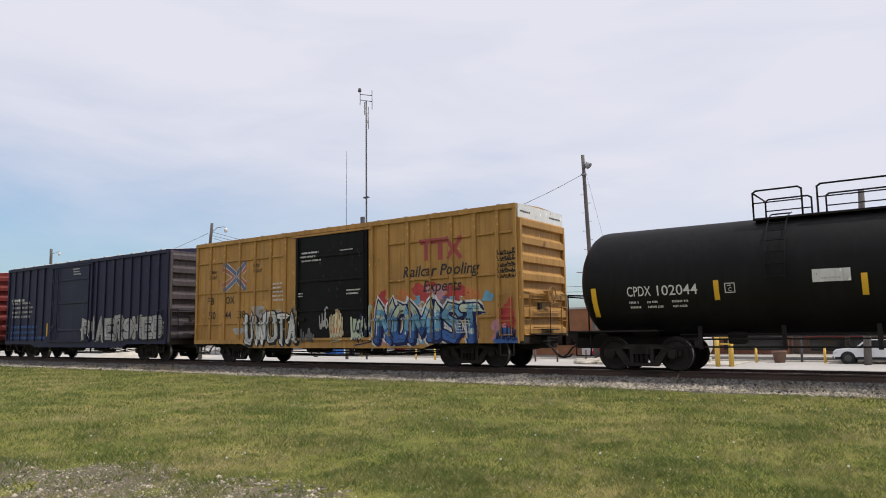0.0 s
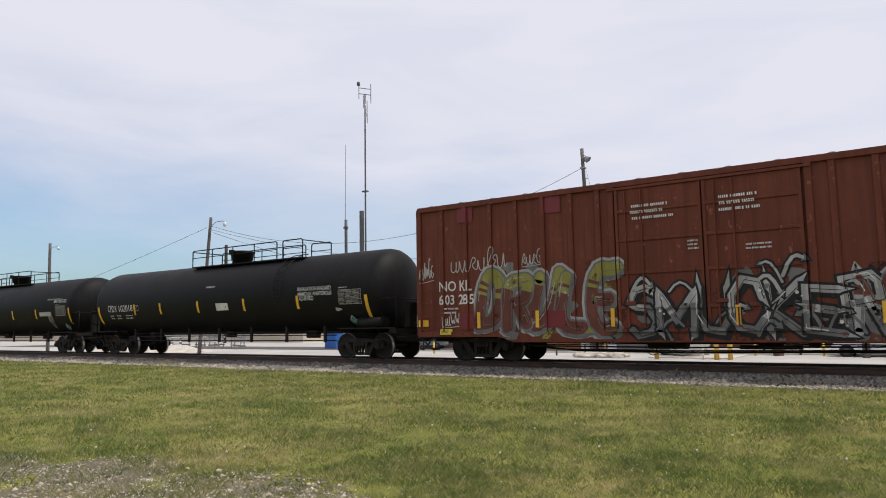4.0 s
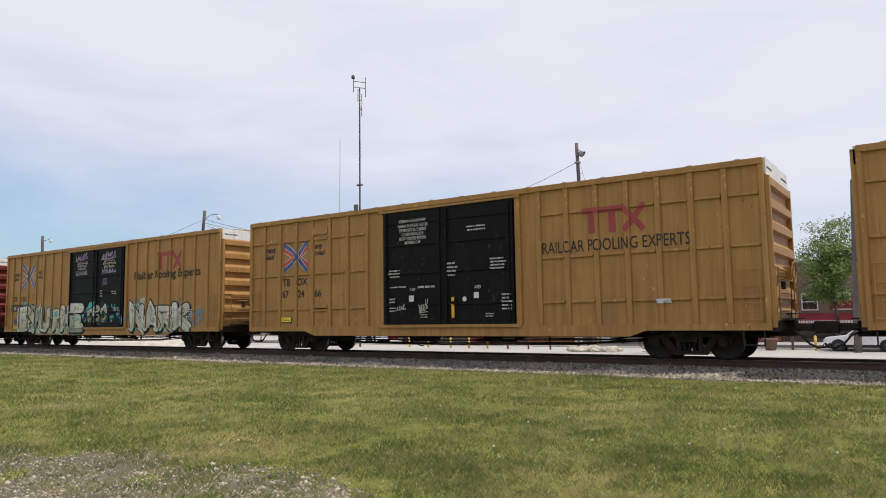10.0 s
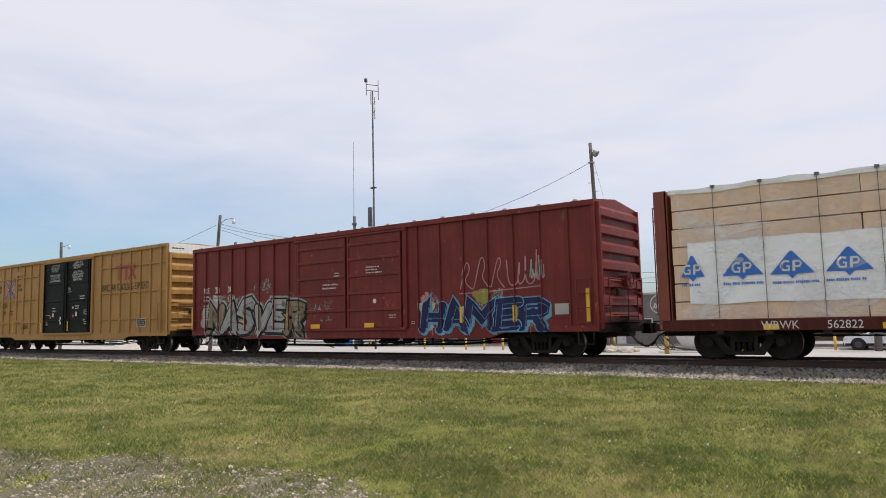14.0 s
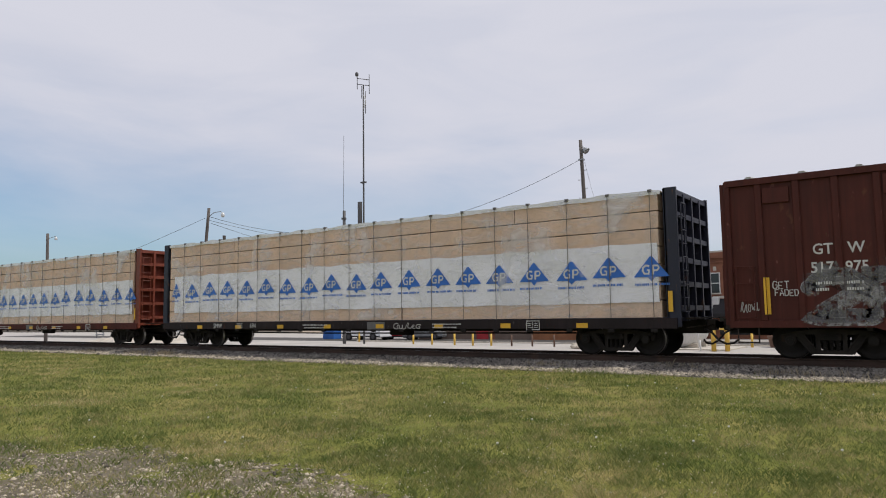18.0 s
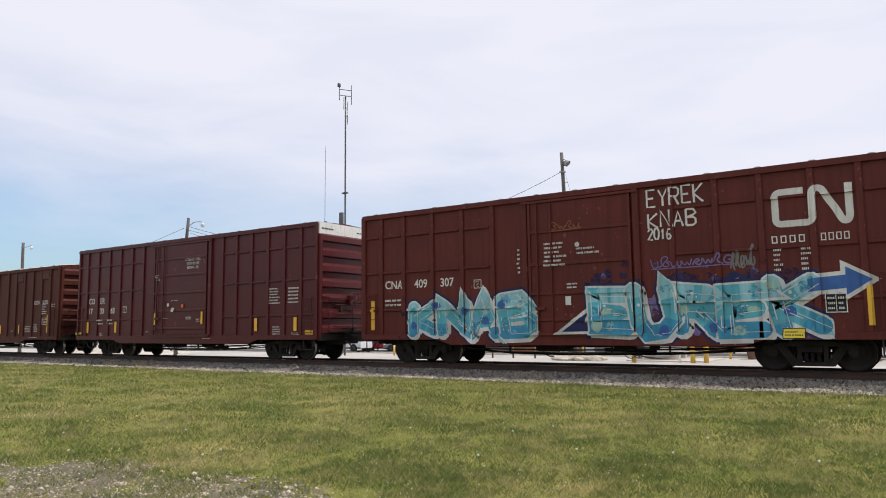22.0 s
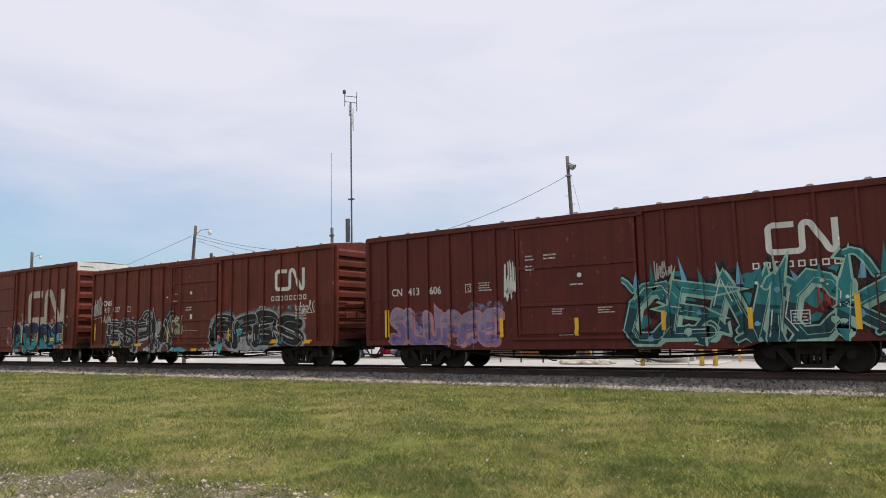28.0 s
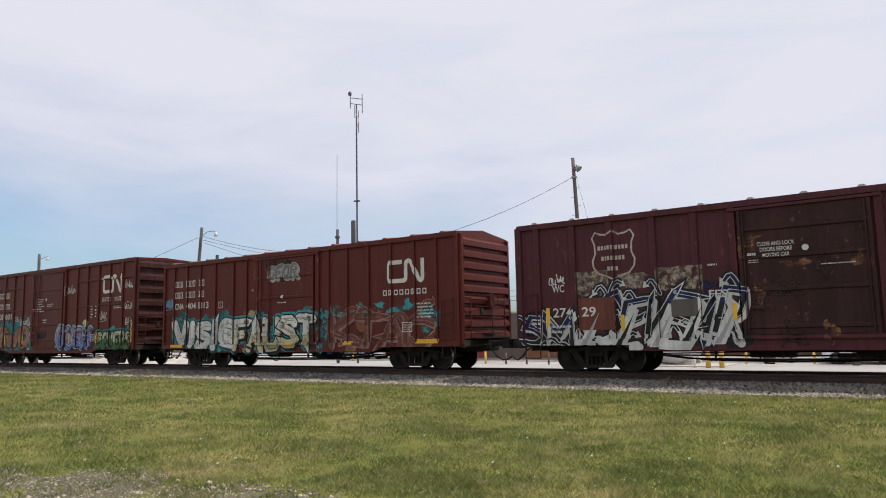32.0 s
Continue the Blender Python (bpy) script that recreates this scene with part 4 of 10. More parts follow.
    return car, surface, (sorted(cuts), sorted(level))

# ---- the ground: lawn, ballast bank, and the lower paved lot beyond the track ----
def grid_sheet(name, xs, ys, zf, material, kind="structure"):
    V = [(x, y, zf(x, y)) for y in ys for x in xs]
    nx = len(xs)
    F = [(j * nx + i, j * nx + i + 1, (j + 1) * nx + i + 1, (j + 1) * nx + i) for j in range(len(ys) - 1) for i in range(nx - 1)]
    me = bpy.data.meshes.new(name)
    me.from_pydata(V, [], F)
    me.polygons.foreach_set("use_smooth", [True] * len(F))
    me.materials.append(material)
    return tagged(new(name, me), "", "", "", kind)


def ramp_z(y):
    """Height of the ground across the track: lawn, ballast, then the fall to the lot."""
    table = ((-400, 0.0), (17.35, 0.0), (18.9, 0.17), (21.9, 0.17), (23.6, -0.35), (26.5, LOT), (4000, LOT))
    for (a, p), (b, q) in zip(table, table[1:]):
        if y <= b:
            return p + (q - p) * (y - a) / (b - a)
    return LOT


def nz(x, y, s=1.0):
    return noise.noise(Vector((x * s, y * s, 3.7)))


def ground_z(x, y):
    z = ramp_z(y)
    if y < 17.3:
        z += 0.035 * nz(x, y, 0.35) + 0.012 * nz(x, y, 1.7)
    return z - (0.02 if y > 26 else 0)


def ground_mat():
    m = bpy.data.materials.new("lawn_soil")
    m.use_nodes = True
    n, l = m.node_tree.nodes, m.node_tree.links
    b = n["Principled BSDF"]
    b.inputs["Roughness"].default_value = 0.95
    b.inputs["Specular IOR Level"].default_value = 0.1
    co = n.new("ShaderNodeTexCoord")
    def nt(s, d=5):
        t = n.new("ShaderNodeTexNoise"); t.inputs["Scale"].default_value, t.inputs["Detail"].default_value = s, d
        l.new(co.outputs["Object"], t.inputs["Vector"]); return t.outputs["Fac"]
    def ramp(f, *stops):
        r = n.new("ShaderNodeValToRGB"); e = r.color_ramp.elements
        e[0].position, e[0].color = stops[0][0], (*stops[0][1], 1)
        e[1].position, e[1].color = stops[-1][0], (*stops[-1][1], 1)
        for p, c in stops[1:-1]:
            k = e.new(p); k.color = (*c, 1)
        l.new(f, r.inputs["Fac"]); return r.outputs["Color"]
    g = ramp(nt(0.55), (0.30, (0.125, 0.150, 0.032)), (0.50, (0.195, 0.195, 0.050)), (0.70, (0.30, 0.25, 0.095)))
    f = ramp(nt(38, 3), (0.32, (0.62, 0.62, 0.55)), (0.7, (1.25, 1.25, 1.2)))
    x = n.new("ShaderNodeMix"); x.data_type = "RGBA"; x.blend_type = "MULTIPLY"; x.inputs["Factor"].default_value = 1
    l.new(g, x.inputs[6]); l.new(f, x.inputs[7]); l.new(x.outputs[2], b.inputs["Base Color"])
    bp = n.new("ShaderNodeBump"); bp.inputs["Strength"].default_value, bp.inputs["Distance"].default_value = 0.5, 0.05
    l.new(nt(30, 4), bp.inputs["Height"]); l.new(bp.outputs["Normal"], b.inputs["Normal"])
    return m


M["lawn_soil"] = ground_mat()
M["ballast_grey"] = mat("ballast_grey", (0.112, 0.100, 0.088), 0.9, vary=0.3, scale=8, fine=26, bump=0.9, tint=(0.07, 0.065, 0.06))
M["concrete_lot"] = mat("concrete_lot", (0.42, 0.395, 0.365), 0.9, vary=0.10, scale=1.2, fine=5, bump=0.1, tint=(0.34, 0.31, 0.275))
xs = [-1500, -600, -300] + [-160 + 1.0 * i for i in range(0, 200)] + [60, 120, 300, 600, 1500]
ys = [-1500, -400, -100, -40, -15, 0, 2, 3, 4] + [4.5 + 0.5 * i for i in range(0, 26)] + [17.35, 17.36]
grid_sheet("ground", xs, ys, ground_z, M["lawn_soil"])
grid_sheet("ballast_bed", [-1500, -300] + [-140 + 2 * i for i in range(95)] + [120, 1500], [17.1, 17.36, 17.9, 18.4, 18.9, 20.3, 21.9, 22.6, 23.6, 25.0, 26.6],
           lambda x, y: ramp_z(y) + (0.012 + 0.03 * nz(x, y, 0.8) if y > 17.2 else -0.05), M["ballast_grey"])
grid_sheet("paved_lot", [-1500, -200, -100, -60, -30, 0, 30, 100, 1500], [26.0, 40, 60, 80, 120, 400, 1500, 3500], lambda x, y: LOT, M["concrete_lot"])

M["asphalt"] = mat("asphalt", (0.070, 0.064, 0.058), 0.9, vary=0.2, scale=3, fine=9, bump=0.2)
grid_sheet("road", [-140, -100, -60, -30, 0, 30, 90], [57.4, 61, 65.9], lambda x, y: LOT + 0.006, M["asphalt"])

# ---- rails and ties ----
def rail_profile():
    return [(-0.07, 0), (0.07, 0), (0.07, 0.012), (0.012, 0.03), (0.010, 0.125), (0.036, 0.14), (0.036, 0.168), (0.026, 0.178), (-0.026, 0.178), (-0.036, 0.168),
            (-0.036, 0.14), (-0.010, 0.125), (-0.012, 0.03), (-0.07, 0.012)]


for y in (TRACK - 0.755, TRACK + 0.755):
    bm = bmesh.new()
    p = rail_profile()
    a = [bm.verts.new((-400, y + q[0], RAIL - 0.178 + q[1])) for q in p]
    b = [bm.verts.new((200, y + q[0], RAIL - 0.178 + q[1])) for q in p]
    for i in range(len(p)):
        j = (i + 1) % len(p)
        bm.faces.new((a[i], a[j], b[j], b[i])).material_index = 1 if i in (7,) else 0
    bm.faces.new(a); bm.faces.new(b)
    bmesh.ops.recalc_face_normals(bm, faces=bm.faces[:])
    tagged(part("rail", bm, [M["rail_steel"], M["rail_head"]], None), "rusty steel rail with a worn bright head", "rail", "rails of the track", "structure")
M["roof_metal"] = mat("roof_metal", (0.40, 0.39, 0.38), 0.6, metal=0.2, vary=0.15, rust=0.25)
M["roof_brown"] = mat("roof_brown", (0.20, 0.085, 0.055), 0.7, vary=0.2, rust=0.3)
SPRAY = dict(white=(0.66, 0.66, 0.64), silver=(0.40, 0.39, 0.385), grey=(0.17, 0.165, 0.165), black=(0.012, 0.012, 0.014), sky=(0.16, 0.37, 0.55), cyan=(0.10, 0.42, 0.52),
             blue=(0.045, 0.13, 0.38), navy=(0.014, 0.018, 0.085), teal=(0.025, 0.20, 0.22), mint=(0.34, 0.52, 0.44), lime=(0.26, 0.42, 0.06), green=(0.06, 0.19, 0.06),
             pale=(0.50, 0.56, 0.42), pink=(0.50, 0.24, 0.28), red=(0.42, 0.05, 0.05), orange=(0.50, 0.17, 0.06), tan=(0.40, 0.28, 0.15), sand=(0.27, 0.21, 0.14), olive=(0.30, 0.28, 0.06),
             violet=(0.20, 0.15, 0.33), lilac=(0.30, 0.24, 0.36), cream=(0.60, 0.54, 0.36), rust=(0.28, 0.10, 0.045), brown=(0.15, 0.09, 0.05), turq=(0.04, 0.30, 0.34), deep=(0.012, 0.06, 0.075), plumb=(0.11, 0.05, 0.06), umber=(0.045, 0.022, 0.018), stain=(0.24, 0.17, 0.13), wine=(0.15, 0.045, 0.03), azure=(0.05, 0.30, 0.48), ice=(0.27, 0.55, 0.62), clay=(0.27, 0.125, 0.068), mauve=(0.33, 0.19, 0.185), peel=(0.40, 0.34, 0.27), bone=(0.58, 0.60, 0.50), ghost=(0.115, 0.068, 0.040), periwinkle=(0.20, 0.24, 0.50))
for k, c in SPRAY.items():
    M["s_" + k] = mat("spray_" + k, c, 0.55, vary=0.22, scale=9, fine=16, bump=0.03, streak=0.24, spec=0.3)
    mist = M["m_" + k] = mat("mist_" + k, c, 0.6, vary=0.22, scale=9, fine=16, bump=0.03, streak=0.2, spec=0.3)
    nd, ln = mist.node_tree.nodes, mist.node_tree.links
    speck = nd.new("ShaderNodeTexNoise"); speck.inputs["Scale"].default_value, speck.inputs["Detail"].default_value, speck.inputs["Roughness"].default_value = 4.5, 9, 0.72
    thin = nd.new("ShaderNodeMapRange"); thin.inputs[1].default_value, thin.inputs[2].default_value, thin.inputs[3].default_value, thin.inputs[4].default_value = 0.44, 0.60, 0.0, 0.92
    where = nd.new("ShaderNodeTexCoord")
    ln.new(where.outputs["Object"], speck.inputs["Vector"]); ln.new(speck.outputs["Fac"], thin.inputs[0]); ln.new(thin.outputs[0], nd["Principled BSDF"].inputs["Alpha"])
TRAIN = []


def s(*names):
    return ["s_" + n for n in names]


def reflectors(p, rows, m="reflector_yellow"):
    for r in rows:
        p.rect(*r, m, 9)


def upright(p, us, z0=1.10, z1=1.58, w=0.115):
    reflectors(p, [(u, z0, u + w, z1) for u in us])


def consol(p, u0, z0, u1, z1):
    p.outline(u0, z0, u1, z1, "letter_white", 0.022, 9)
    m = (u0 + u1) / 2
    p.rect(m - 0.008, z0 + 0.04, m + 0.008, z1 - 0.04, "letter_white", 9)
    p.bars(u0 + 0.05, z0 + 0.05, m - 0.03, z1 - 0.05, 3, "letter_white", 3, 9)
    p.bars(m + 0.04, z0 + 0.05, u1 - 0.05, z1 - 0.05, 3, "letter_white", 4, 9)


def plate_box(p, u, z, k=0.27, ch="C", m="letter_white"):
    p.outline(u, z, u + k, z + k, m, 0.02, 2)
    p.text(ch, u + k * 0.36, z + k * 0.18, k * 0.36, m)
    p.bars(u + 0.06, z + k * 0.66, u + k - 0.05, z + k * 0.84, 1, m, 5)


def yellow_card(p, u0, z0, u1, z1):
    p.rect(u0, z0, u1, z1, "letter_black", 8)
    p.rect(u0 + 0.02, z0 + 0.02, u1 - 0.02, z1 - 0.02, "reflector_lemon", 9)
    p.bars(u0 + 0.06, z0 + 0.05, u1 - 0.06, z1 - 0.05, 2, "letter_black", 8, 10)


def ribbon_mark(p, u0, z0, u1, z1, w, m):
    """The railway's continuous bent band, as a plain shape."""
    p.words += 1; p.group = "emblem_%d" % p.words
    W, H = u1 - u0, z1 - z0
    c = w * 0.5
    pts = [(0.41 * W, H - c), (0.22 * W, H - c), (c, H - c), (c, 0.62 * H), (c, 0.38 * H), (c, c), (0.22 * W, c), (0.34 * W, c), (0.51 * W, c), (0.51 * W, 0.36 * H), (0.51 * W, 0.62 * H),
           (0.515 * W, H - c * 0.9), (0.63 * W, H - c * 0.6), (0.70 * W, 0.66 * H), (0.80 * W, 0.36 * H), (0.87 * W, c * 0.5), (W - c, c * 0.9), (W - c, 0.42 * H), (W - c, 0.7 * H), (W - c, H)]
    for _ in range(2):                                          # round the bends
        q = [pts[0]]
        for (ax, ay), (bx, by) in zip(pts, pts[1:]):
            q += [(ax * 0.75 + bx * 0.25, ay * 0.75 + by * 0.25), (ax * 0.25 + bx * 0.75, ay * 0.25 + by * 0.75)]
        pts = q + [pts[-1]]
    p.ribbon([(u0 + a, z0 + b) for a, b in pts], w, m, 2)
    p.group = ""


def three_bar_mark(p, u0, z0, u1, z1, m):
    """The pooling fleet's red mark: two posts under one bar, and a cross."""
    p.words += 1; p.group = "emblem_%d" % p.words
    W, H = u1 - u0, z1 - z0
    p.rect(u0, z1 - H * 0.24, u0 + W * 0.66, z1, m, 1)
    for a in (0.10, 0.42):
        p.rect(u0 + W * a, z0, u0 + W * (a + 0.11), z1 - H * 0.24, m, 1)
    p.words += 1; p.group = "emblem_%d" % p.words
    p.ribbon([(u0 + W * 0.66, z0), (u0 + W * 0.98, z1)], W * 0.085, m, 1)
    p.ribbon([(u0 + W * 0.62, z1), (u0 + W * 0.96, z0)], W * 0.085, m, 2)
    p.group = ""


def arrows_mark(p, u0, z0, u1, z1, red="emblem_red", blue="emblem_blue"):
    """Two nested chevrons that meet back to back: blue outside, red inside, with arrow tips at the open ends."""
    p.words += 1; p.group = "emblem_%d" % p.words
    W, H, um, zm = u1 - u0, z1 - z0, (u0 + u1) / 2, (z0 + z1) / 2
    w = H * 0.135

    def chevron(x0, h, apex, m, layer):
        """One bent band from the upper end over the rounded apex to the lower end."""
        p.words += 1; p.group = "emblem_%d" % p.words
        pts = []
        for i in range(25):
            f = i / 12 - 1
            k = (math.sqrt(f * f + 0.035) - 0.187) / 0.830
            pts.append((apex + (x0 - apex) * k, zm - h * f))
        p.ribbon(pts, w * 1.38, "letter_white", layer - 1)
        p.ribbon(pts, w, m, layer)
        for end, prev in ((pts[0], pts[2]), (pts[-1], pts[-3])):
            e = Vector(end); d = (e - Vector(prev)).normalized(); nn = Vector((-d.y, d.x))
            p.poly([tuple(e + nn * w * 0.95), tuple(e - nn * w * 0.95), tuple(e + d * w * 0.8)], m, layer)
    chevron(um + W * 0.48, H * 0.27, um + W * 0.17, red, 1)
    chevron(um + W * 0.44, H * 0.44, um + W * 0.12, blue, 3)
    chevron(um - W * 0.48, H * 0.27, um - W * 0.05, red, 5)
    chevron(um - W * 0.42, H * 0.44, um + W * 0.10, blue, 7)
    p.group = ""


def slogan(p, u, z, h, lines, m="letter_black", shear=0.25):
    for i, t in enumerate(lines):
        p.text(t, u, z - i * h * 1.35, h * 1.12, m, None, 1, 0.03, shear)


def shield(p, u0, z0, u1, z1, m):
    p.words += 1; p.group = "emblem_%d" % p.words
    um, W, H = (u0 + u1) / 2, u1 - u0, z1 - z0
    half = [(0, 1.0), (0.14, 0.93), (0.30, 0.95), (0.42, 1.0), (0.5, 0.88), (0.44, 0.74), (0.43, 0.55), (0.5, 0.40), (0.48, 0.26), (0.36, 0.13), (0.15, 0.07), (0, 0.0)]
    pts = [(um + a * W, z0 + b * H) for a, b in half] + [(um - a * W, z0 + b * H) for a, b in half[::-1]]
    p.ribbon(pts, 0.05, m, 1)
    p.group = ""
    for i, (a, n) in enumerate(((0.62, 9), (0.40, 7), (0.18, 3))):
        w = n * W * 0.082
        for k in range(n):
            p.rect(um - w / 2 + k * w / n, z0 + a * H, um - w / 2 + (k + 0.72) * w / n, z0 + (a + 0.085) * H, m, 1)
    p.group = ""


def stencils(p, rows, m="letter_white"):
    for i, (u0, z0, u1, z1, n) in enumerate(rows):
        p.bars(u0, z0, u1, z1, n, m, 11 + i, 9)


def finish(car, u, p, surf, cuts, label="painted lettering, reflective strips and sprayed graffiti"):
    p.lay("markings", car, label, surf, cuts)
    TRAIN.append((car, u))


def spread(a, b, n):
    return [a + (b - a) * i / (n - 1) for i in range(n)]


# red boxcar at the head of the view
car, sf, cu = boxcar("boxcar", 15.7, 4.95, "red_paint", posts=spread(1, 5.4, 5) + spread(10.3, 14.7, 5), doors=[(6.1, 9.6)], door_ribs=(1.6, 2.4, 3.2, 4.0), label="red steel boxcar beside a dark blue boxcar in a freight train")
p = Paint(); upright(p, [1.2, 4.4, 11, 15]); finish(car, -166.9, p, sf, cu)

# blue boxcar
car, sf, cu = boxcar("boxcar", 15.67, 5.02, "blue_paint", posts=spread(0.75, 5.0, 6) + spread(9.6, 14.9, 8), doors=[(5.2, 9.0)], door_ribs=(1.5, 2.9, 4.1), white_end=False, end_paint="end_sunlit_dust",
                     label="dark blue boxcar with silver sprayed letters along the bottom")
p = Paint()
p.piece("PIAERSHEB", 8.5, 0.85, 15.3, 2.2, "s_silver", "s_black", 21, glow="s_white", fat=0.09, edge_w=0.03, sharp=True)
p.bars(0.6, 2.2, 3.2, 3.2, 4, "letter_grey", 5); p.bars(0.4, 1.0, 4.6, 1.9, 3, "s_blue", 6)
stencils(p, [(7.4, 4.3, 8.2, 4.7, 3), (0.5, 3.1, 2.4, 3.4, 1)])
upright(p, [4.7], 1.2, 1.9); finish(car, -149.26, p, sf, cu)

# yellow pool boxcar with one black door
car, sf, cu = boxcar("boxcar", 15.9, 5.02, "yellow_paint_old", posts=[0.95, 1.9, 2.85, 3.8, 4.75, 5.6, 10.75, 11.65, 12.55, 13.45, 14.35, 15.2], rails=(4.18, 2.90, 1.60), doors=[(6.3, 9.9)], door_mat="black_door",
                     door_ribs=(2.0, 3.1, 4.0), white_end=True, ridge=False, label="worn yellow boxcar with a black sliding door and blue graffiti")
p = Paint()
arrows_mark(p, 1.9, 2.95, 3.25, 4.1, "faded_red", "faded_blue")
slogan(p, 0.95, 3.72, 0.17, ["next", "load"]); slogan(p, 3.75, 3.85, 0.17, ["any", "road"])
p.text("FB", 0.85, 2.42, 0.30, "letter_black"); p.text("OX", 1.98, 2.42, 0.30, "letter_black")
for t, u in (("50", 0.95), ("44", 1.95), ("38", 2.85)):
    p.text(t, u, 1.80, 0.32, "letter_black")
three_bar_mark(p, 12.19, 3.5, 13.9, 4.22, "logo_red")
p.text("Railcar Pooling", 11.44, 3.0, 0.36, "letter_black", 3.1, 1, 0.014, 0.22); p.text("Experts", 12.29, 2.48, 0.36, "letter_black", 1.55, 1, 0.014, 0.22)
p.piece("UWOTA", 3.25, 0.66, 6.35, 2.12, "s_white", "s_black", 5, glow="s_silver", back=s("silver", "tan"), sharp=True)
p.blob(2.85, 1.3, 0.35, 0.14, "s_silver", 31, 0)
for i, (u, z, ru, rz, c) in enumerate(((10.5, 2.2, 0.35, 0.35, "red"), (11.5, 2.35, 0.45, 0.2, "orange"), (12.35, 2.5, 0.5, 0.3, "red"), (12.9, 2.45, 0.4, 0.3, "pink"),
                                       (13.6, 2.4, 0.45, 0.28, "red"), (14.2, 2.3, 0.3, 0.22, "orange"), (10.9, 1.0, 0.5, 0.3, "pink"), (15.5, 1.6, 0.3, 0.45, "red"), (15.2, 1.2, 0.3, 0.3, "pink"))):
    p.blob(u, z, ru, rz, "s_" + c, 300 + i, 0, 22, 0.45)
p.piece("NOMIST", 10.25, 0.70, 14.55, 2.30, ("s_blue", "s_sky", "s_pale"), "s_navy", 6, back=s("sky", "blue", "white"), glow="s_white", accent=s("white", "sky"), halo="s_white", sharp=True)
p.poly([(14.58, 2.1), (14.75, 2.45), (15.05, 2.25), (14.95, 2.08)], "s_sky", 3)
p.scribble(9.15, 0.9, 10.15, 2.3, "s_pale", 71, 5, 0.09); p.scribble(9.3, 0.8, 10.1, 2.1, "s_navy", 72, 4, 0.05)
p.blob(15.45, 0.95, 0.38, 0.28, "s_blue", 75, 1); p.scribble(15.1, 0.8, 15.85, 1.5, "s_navy", 76, 4, 0.045)
p.blob(8.35, 1.45, 0.28, 0.5, "s_tan", 77, 0, 22, 0.5); p.scribble(8.1, 0.9, 8.75, 1.9, "s_cream", 78, 5, 0.05); p.scribble(8.15, 1.1, 8.7, 1.7, "s_orange", 79, 3, 0.05)
p.scribble(7.55, 1.2, 8.0, 2.1, "s_silver", 73, 3, 0.05); p.scribble(6.6, 0.8, 7.3, 1.4, "s_grey", 74, 4, 0.07)
for i in range(5):
    p.scribble(15.22, 2.75 + 0.19 * i, 15.88, 2.91 + 0.19 * i, "s_black", 80 + i, 4, 0.03)
consol(p, 13.6, 1.12, 14.12, 1.5)
stencils(p, [(6.6, 3.8, 7.7, 4.25, 3), (8.6, 4.1, 9.4, 4.2, 1), (4.9, 2.4, 5.6, 3.2, 5), (6.4, 2.5, 6.8, 2.7, 2), (8.9, 2.5, 9.6, 2.75, 2)])
finish(car, -131.5, p, sf, cu)

# two maroon-brown sixty-foot boxcars
rp = [0.95, 1.88, 2.8, 3.72, 4.64, 5.55, 6.4, 12.3, 13.2, 14.1, 15.0, 15.95, 16.85, 17.75]
car, sf, cu = boxcar("boxcar", 18.8, 5.04, "oxide_paint", posts=rp, doors=[(6.95, 9.28), (9.32, 11.65)], door_ribs=(1.55, 2.5, 3.4, 4.2), white_end=True, ridge=False,
                     label="rusty orange-brown boxcar covered in yellow and silver graffiti")
p = Paint()
p.text("NO", 0.86, 2.24, 0.33, "letter_white"); p.text("KL", 1.62, 2.24, 0.33, "letter_white"); p.text("603", 0.85, 1.81, 0.32, "letter_white"); p.text("285", 1.58, 1.81, 0.32, "letter_white")
for r in ((1.61, 1.04, 2.19, 1.49), (4.67, 1.04, 5.29, 1.53), (1.58, 4.42, 2.18, 4.95), (4.64, 4.42, 5.25, 4.92), (16.5, 4.46, 17.1, 4.93), (13.4, 4.44, 14.0, 4.92), (13.3, 1.0, 13.9, 1.5), (16.45, 0.97, 17.03, 1.5)):
    p.rect(*r, "red_patch", 8)
p.piece("DRULE", 2.35, 0.72, 6.95, 2.95, ("s_wine", "s_wine", "s_olive"), "s_grey", 8, back=s("grey", "olive", "wine"), glow="s_silver", lean=0.3, fat=0.10, edge_w=0.07, halo="s_silver")
p.piece("SMUCKER", 7.2, 0.68, 13.2, 2.3, ("s_grey", "s_silver"), "s_black", 9, glow="s_white", back=s("grey", "wine", "black"), fat=0.02, edge_w=0.09, wild=True, accent=s("black", "wine"))
p.piece("MYDRES", 12.6, 0.68, 16.4, 2.35, ("s_silver", "s_wine"), "s_grey", 10, glow="s_white", back=s("grey", "wine"), fat=0.04, sharp=True, halo="s_silver")
p.scribble(1.3, 2.8, 3.4, 3.6, "letter_grey", 31, 6, 0.035); p.scribble(0.08, 2.6, 0.62, 3.45, "letter_grey", 32, 5, 0.03); p.scribble(3.9, 2.9, 4.6, 3.4, "letter_grey", 33, 4, 0.025)
p.scribble(0.95, 1.1, 1.6, 1.55, "letter_white", 34, 4, 0.025)
upright(p, [2.29, 4.34, 6.72, 16.2, 13.1, 10.0], 1.05, 1.55); yellow_card(p, 0.89, 0.84, 1.36, 1.05); reflectors(p, [(0.05, 1.12, 0.39, 1.33), (18.19, 1.14, 18.6, 1.36)])
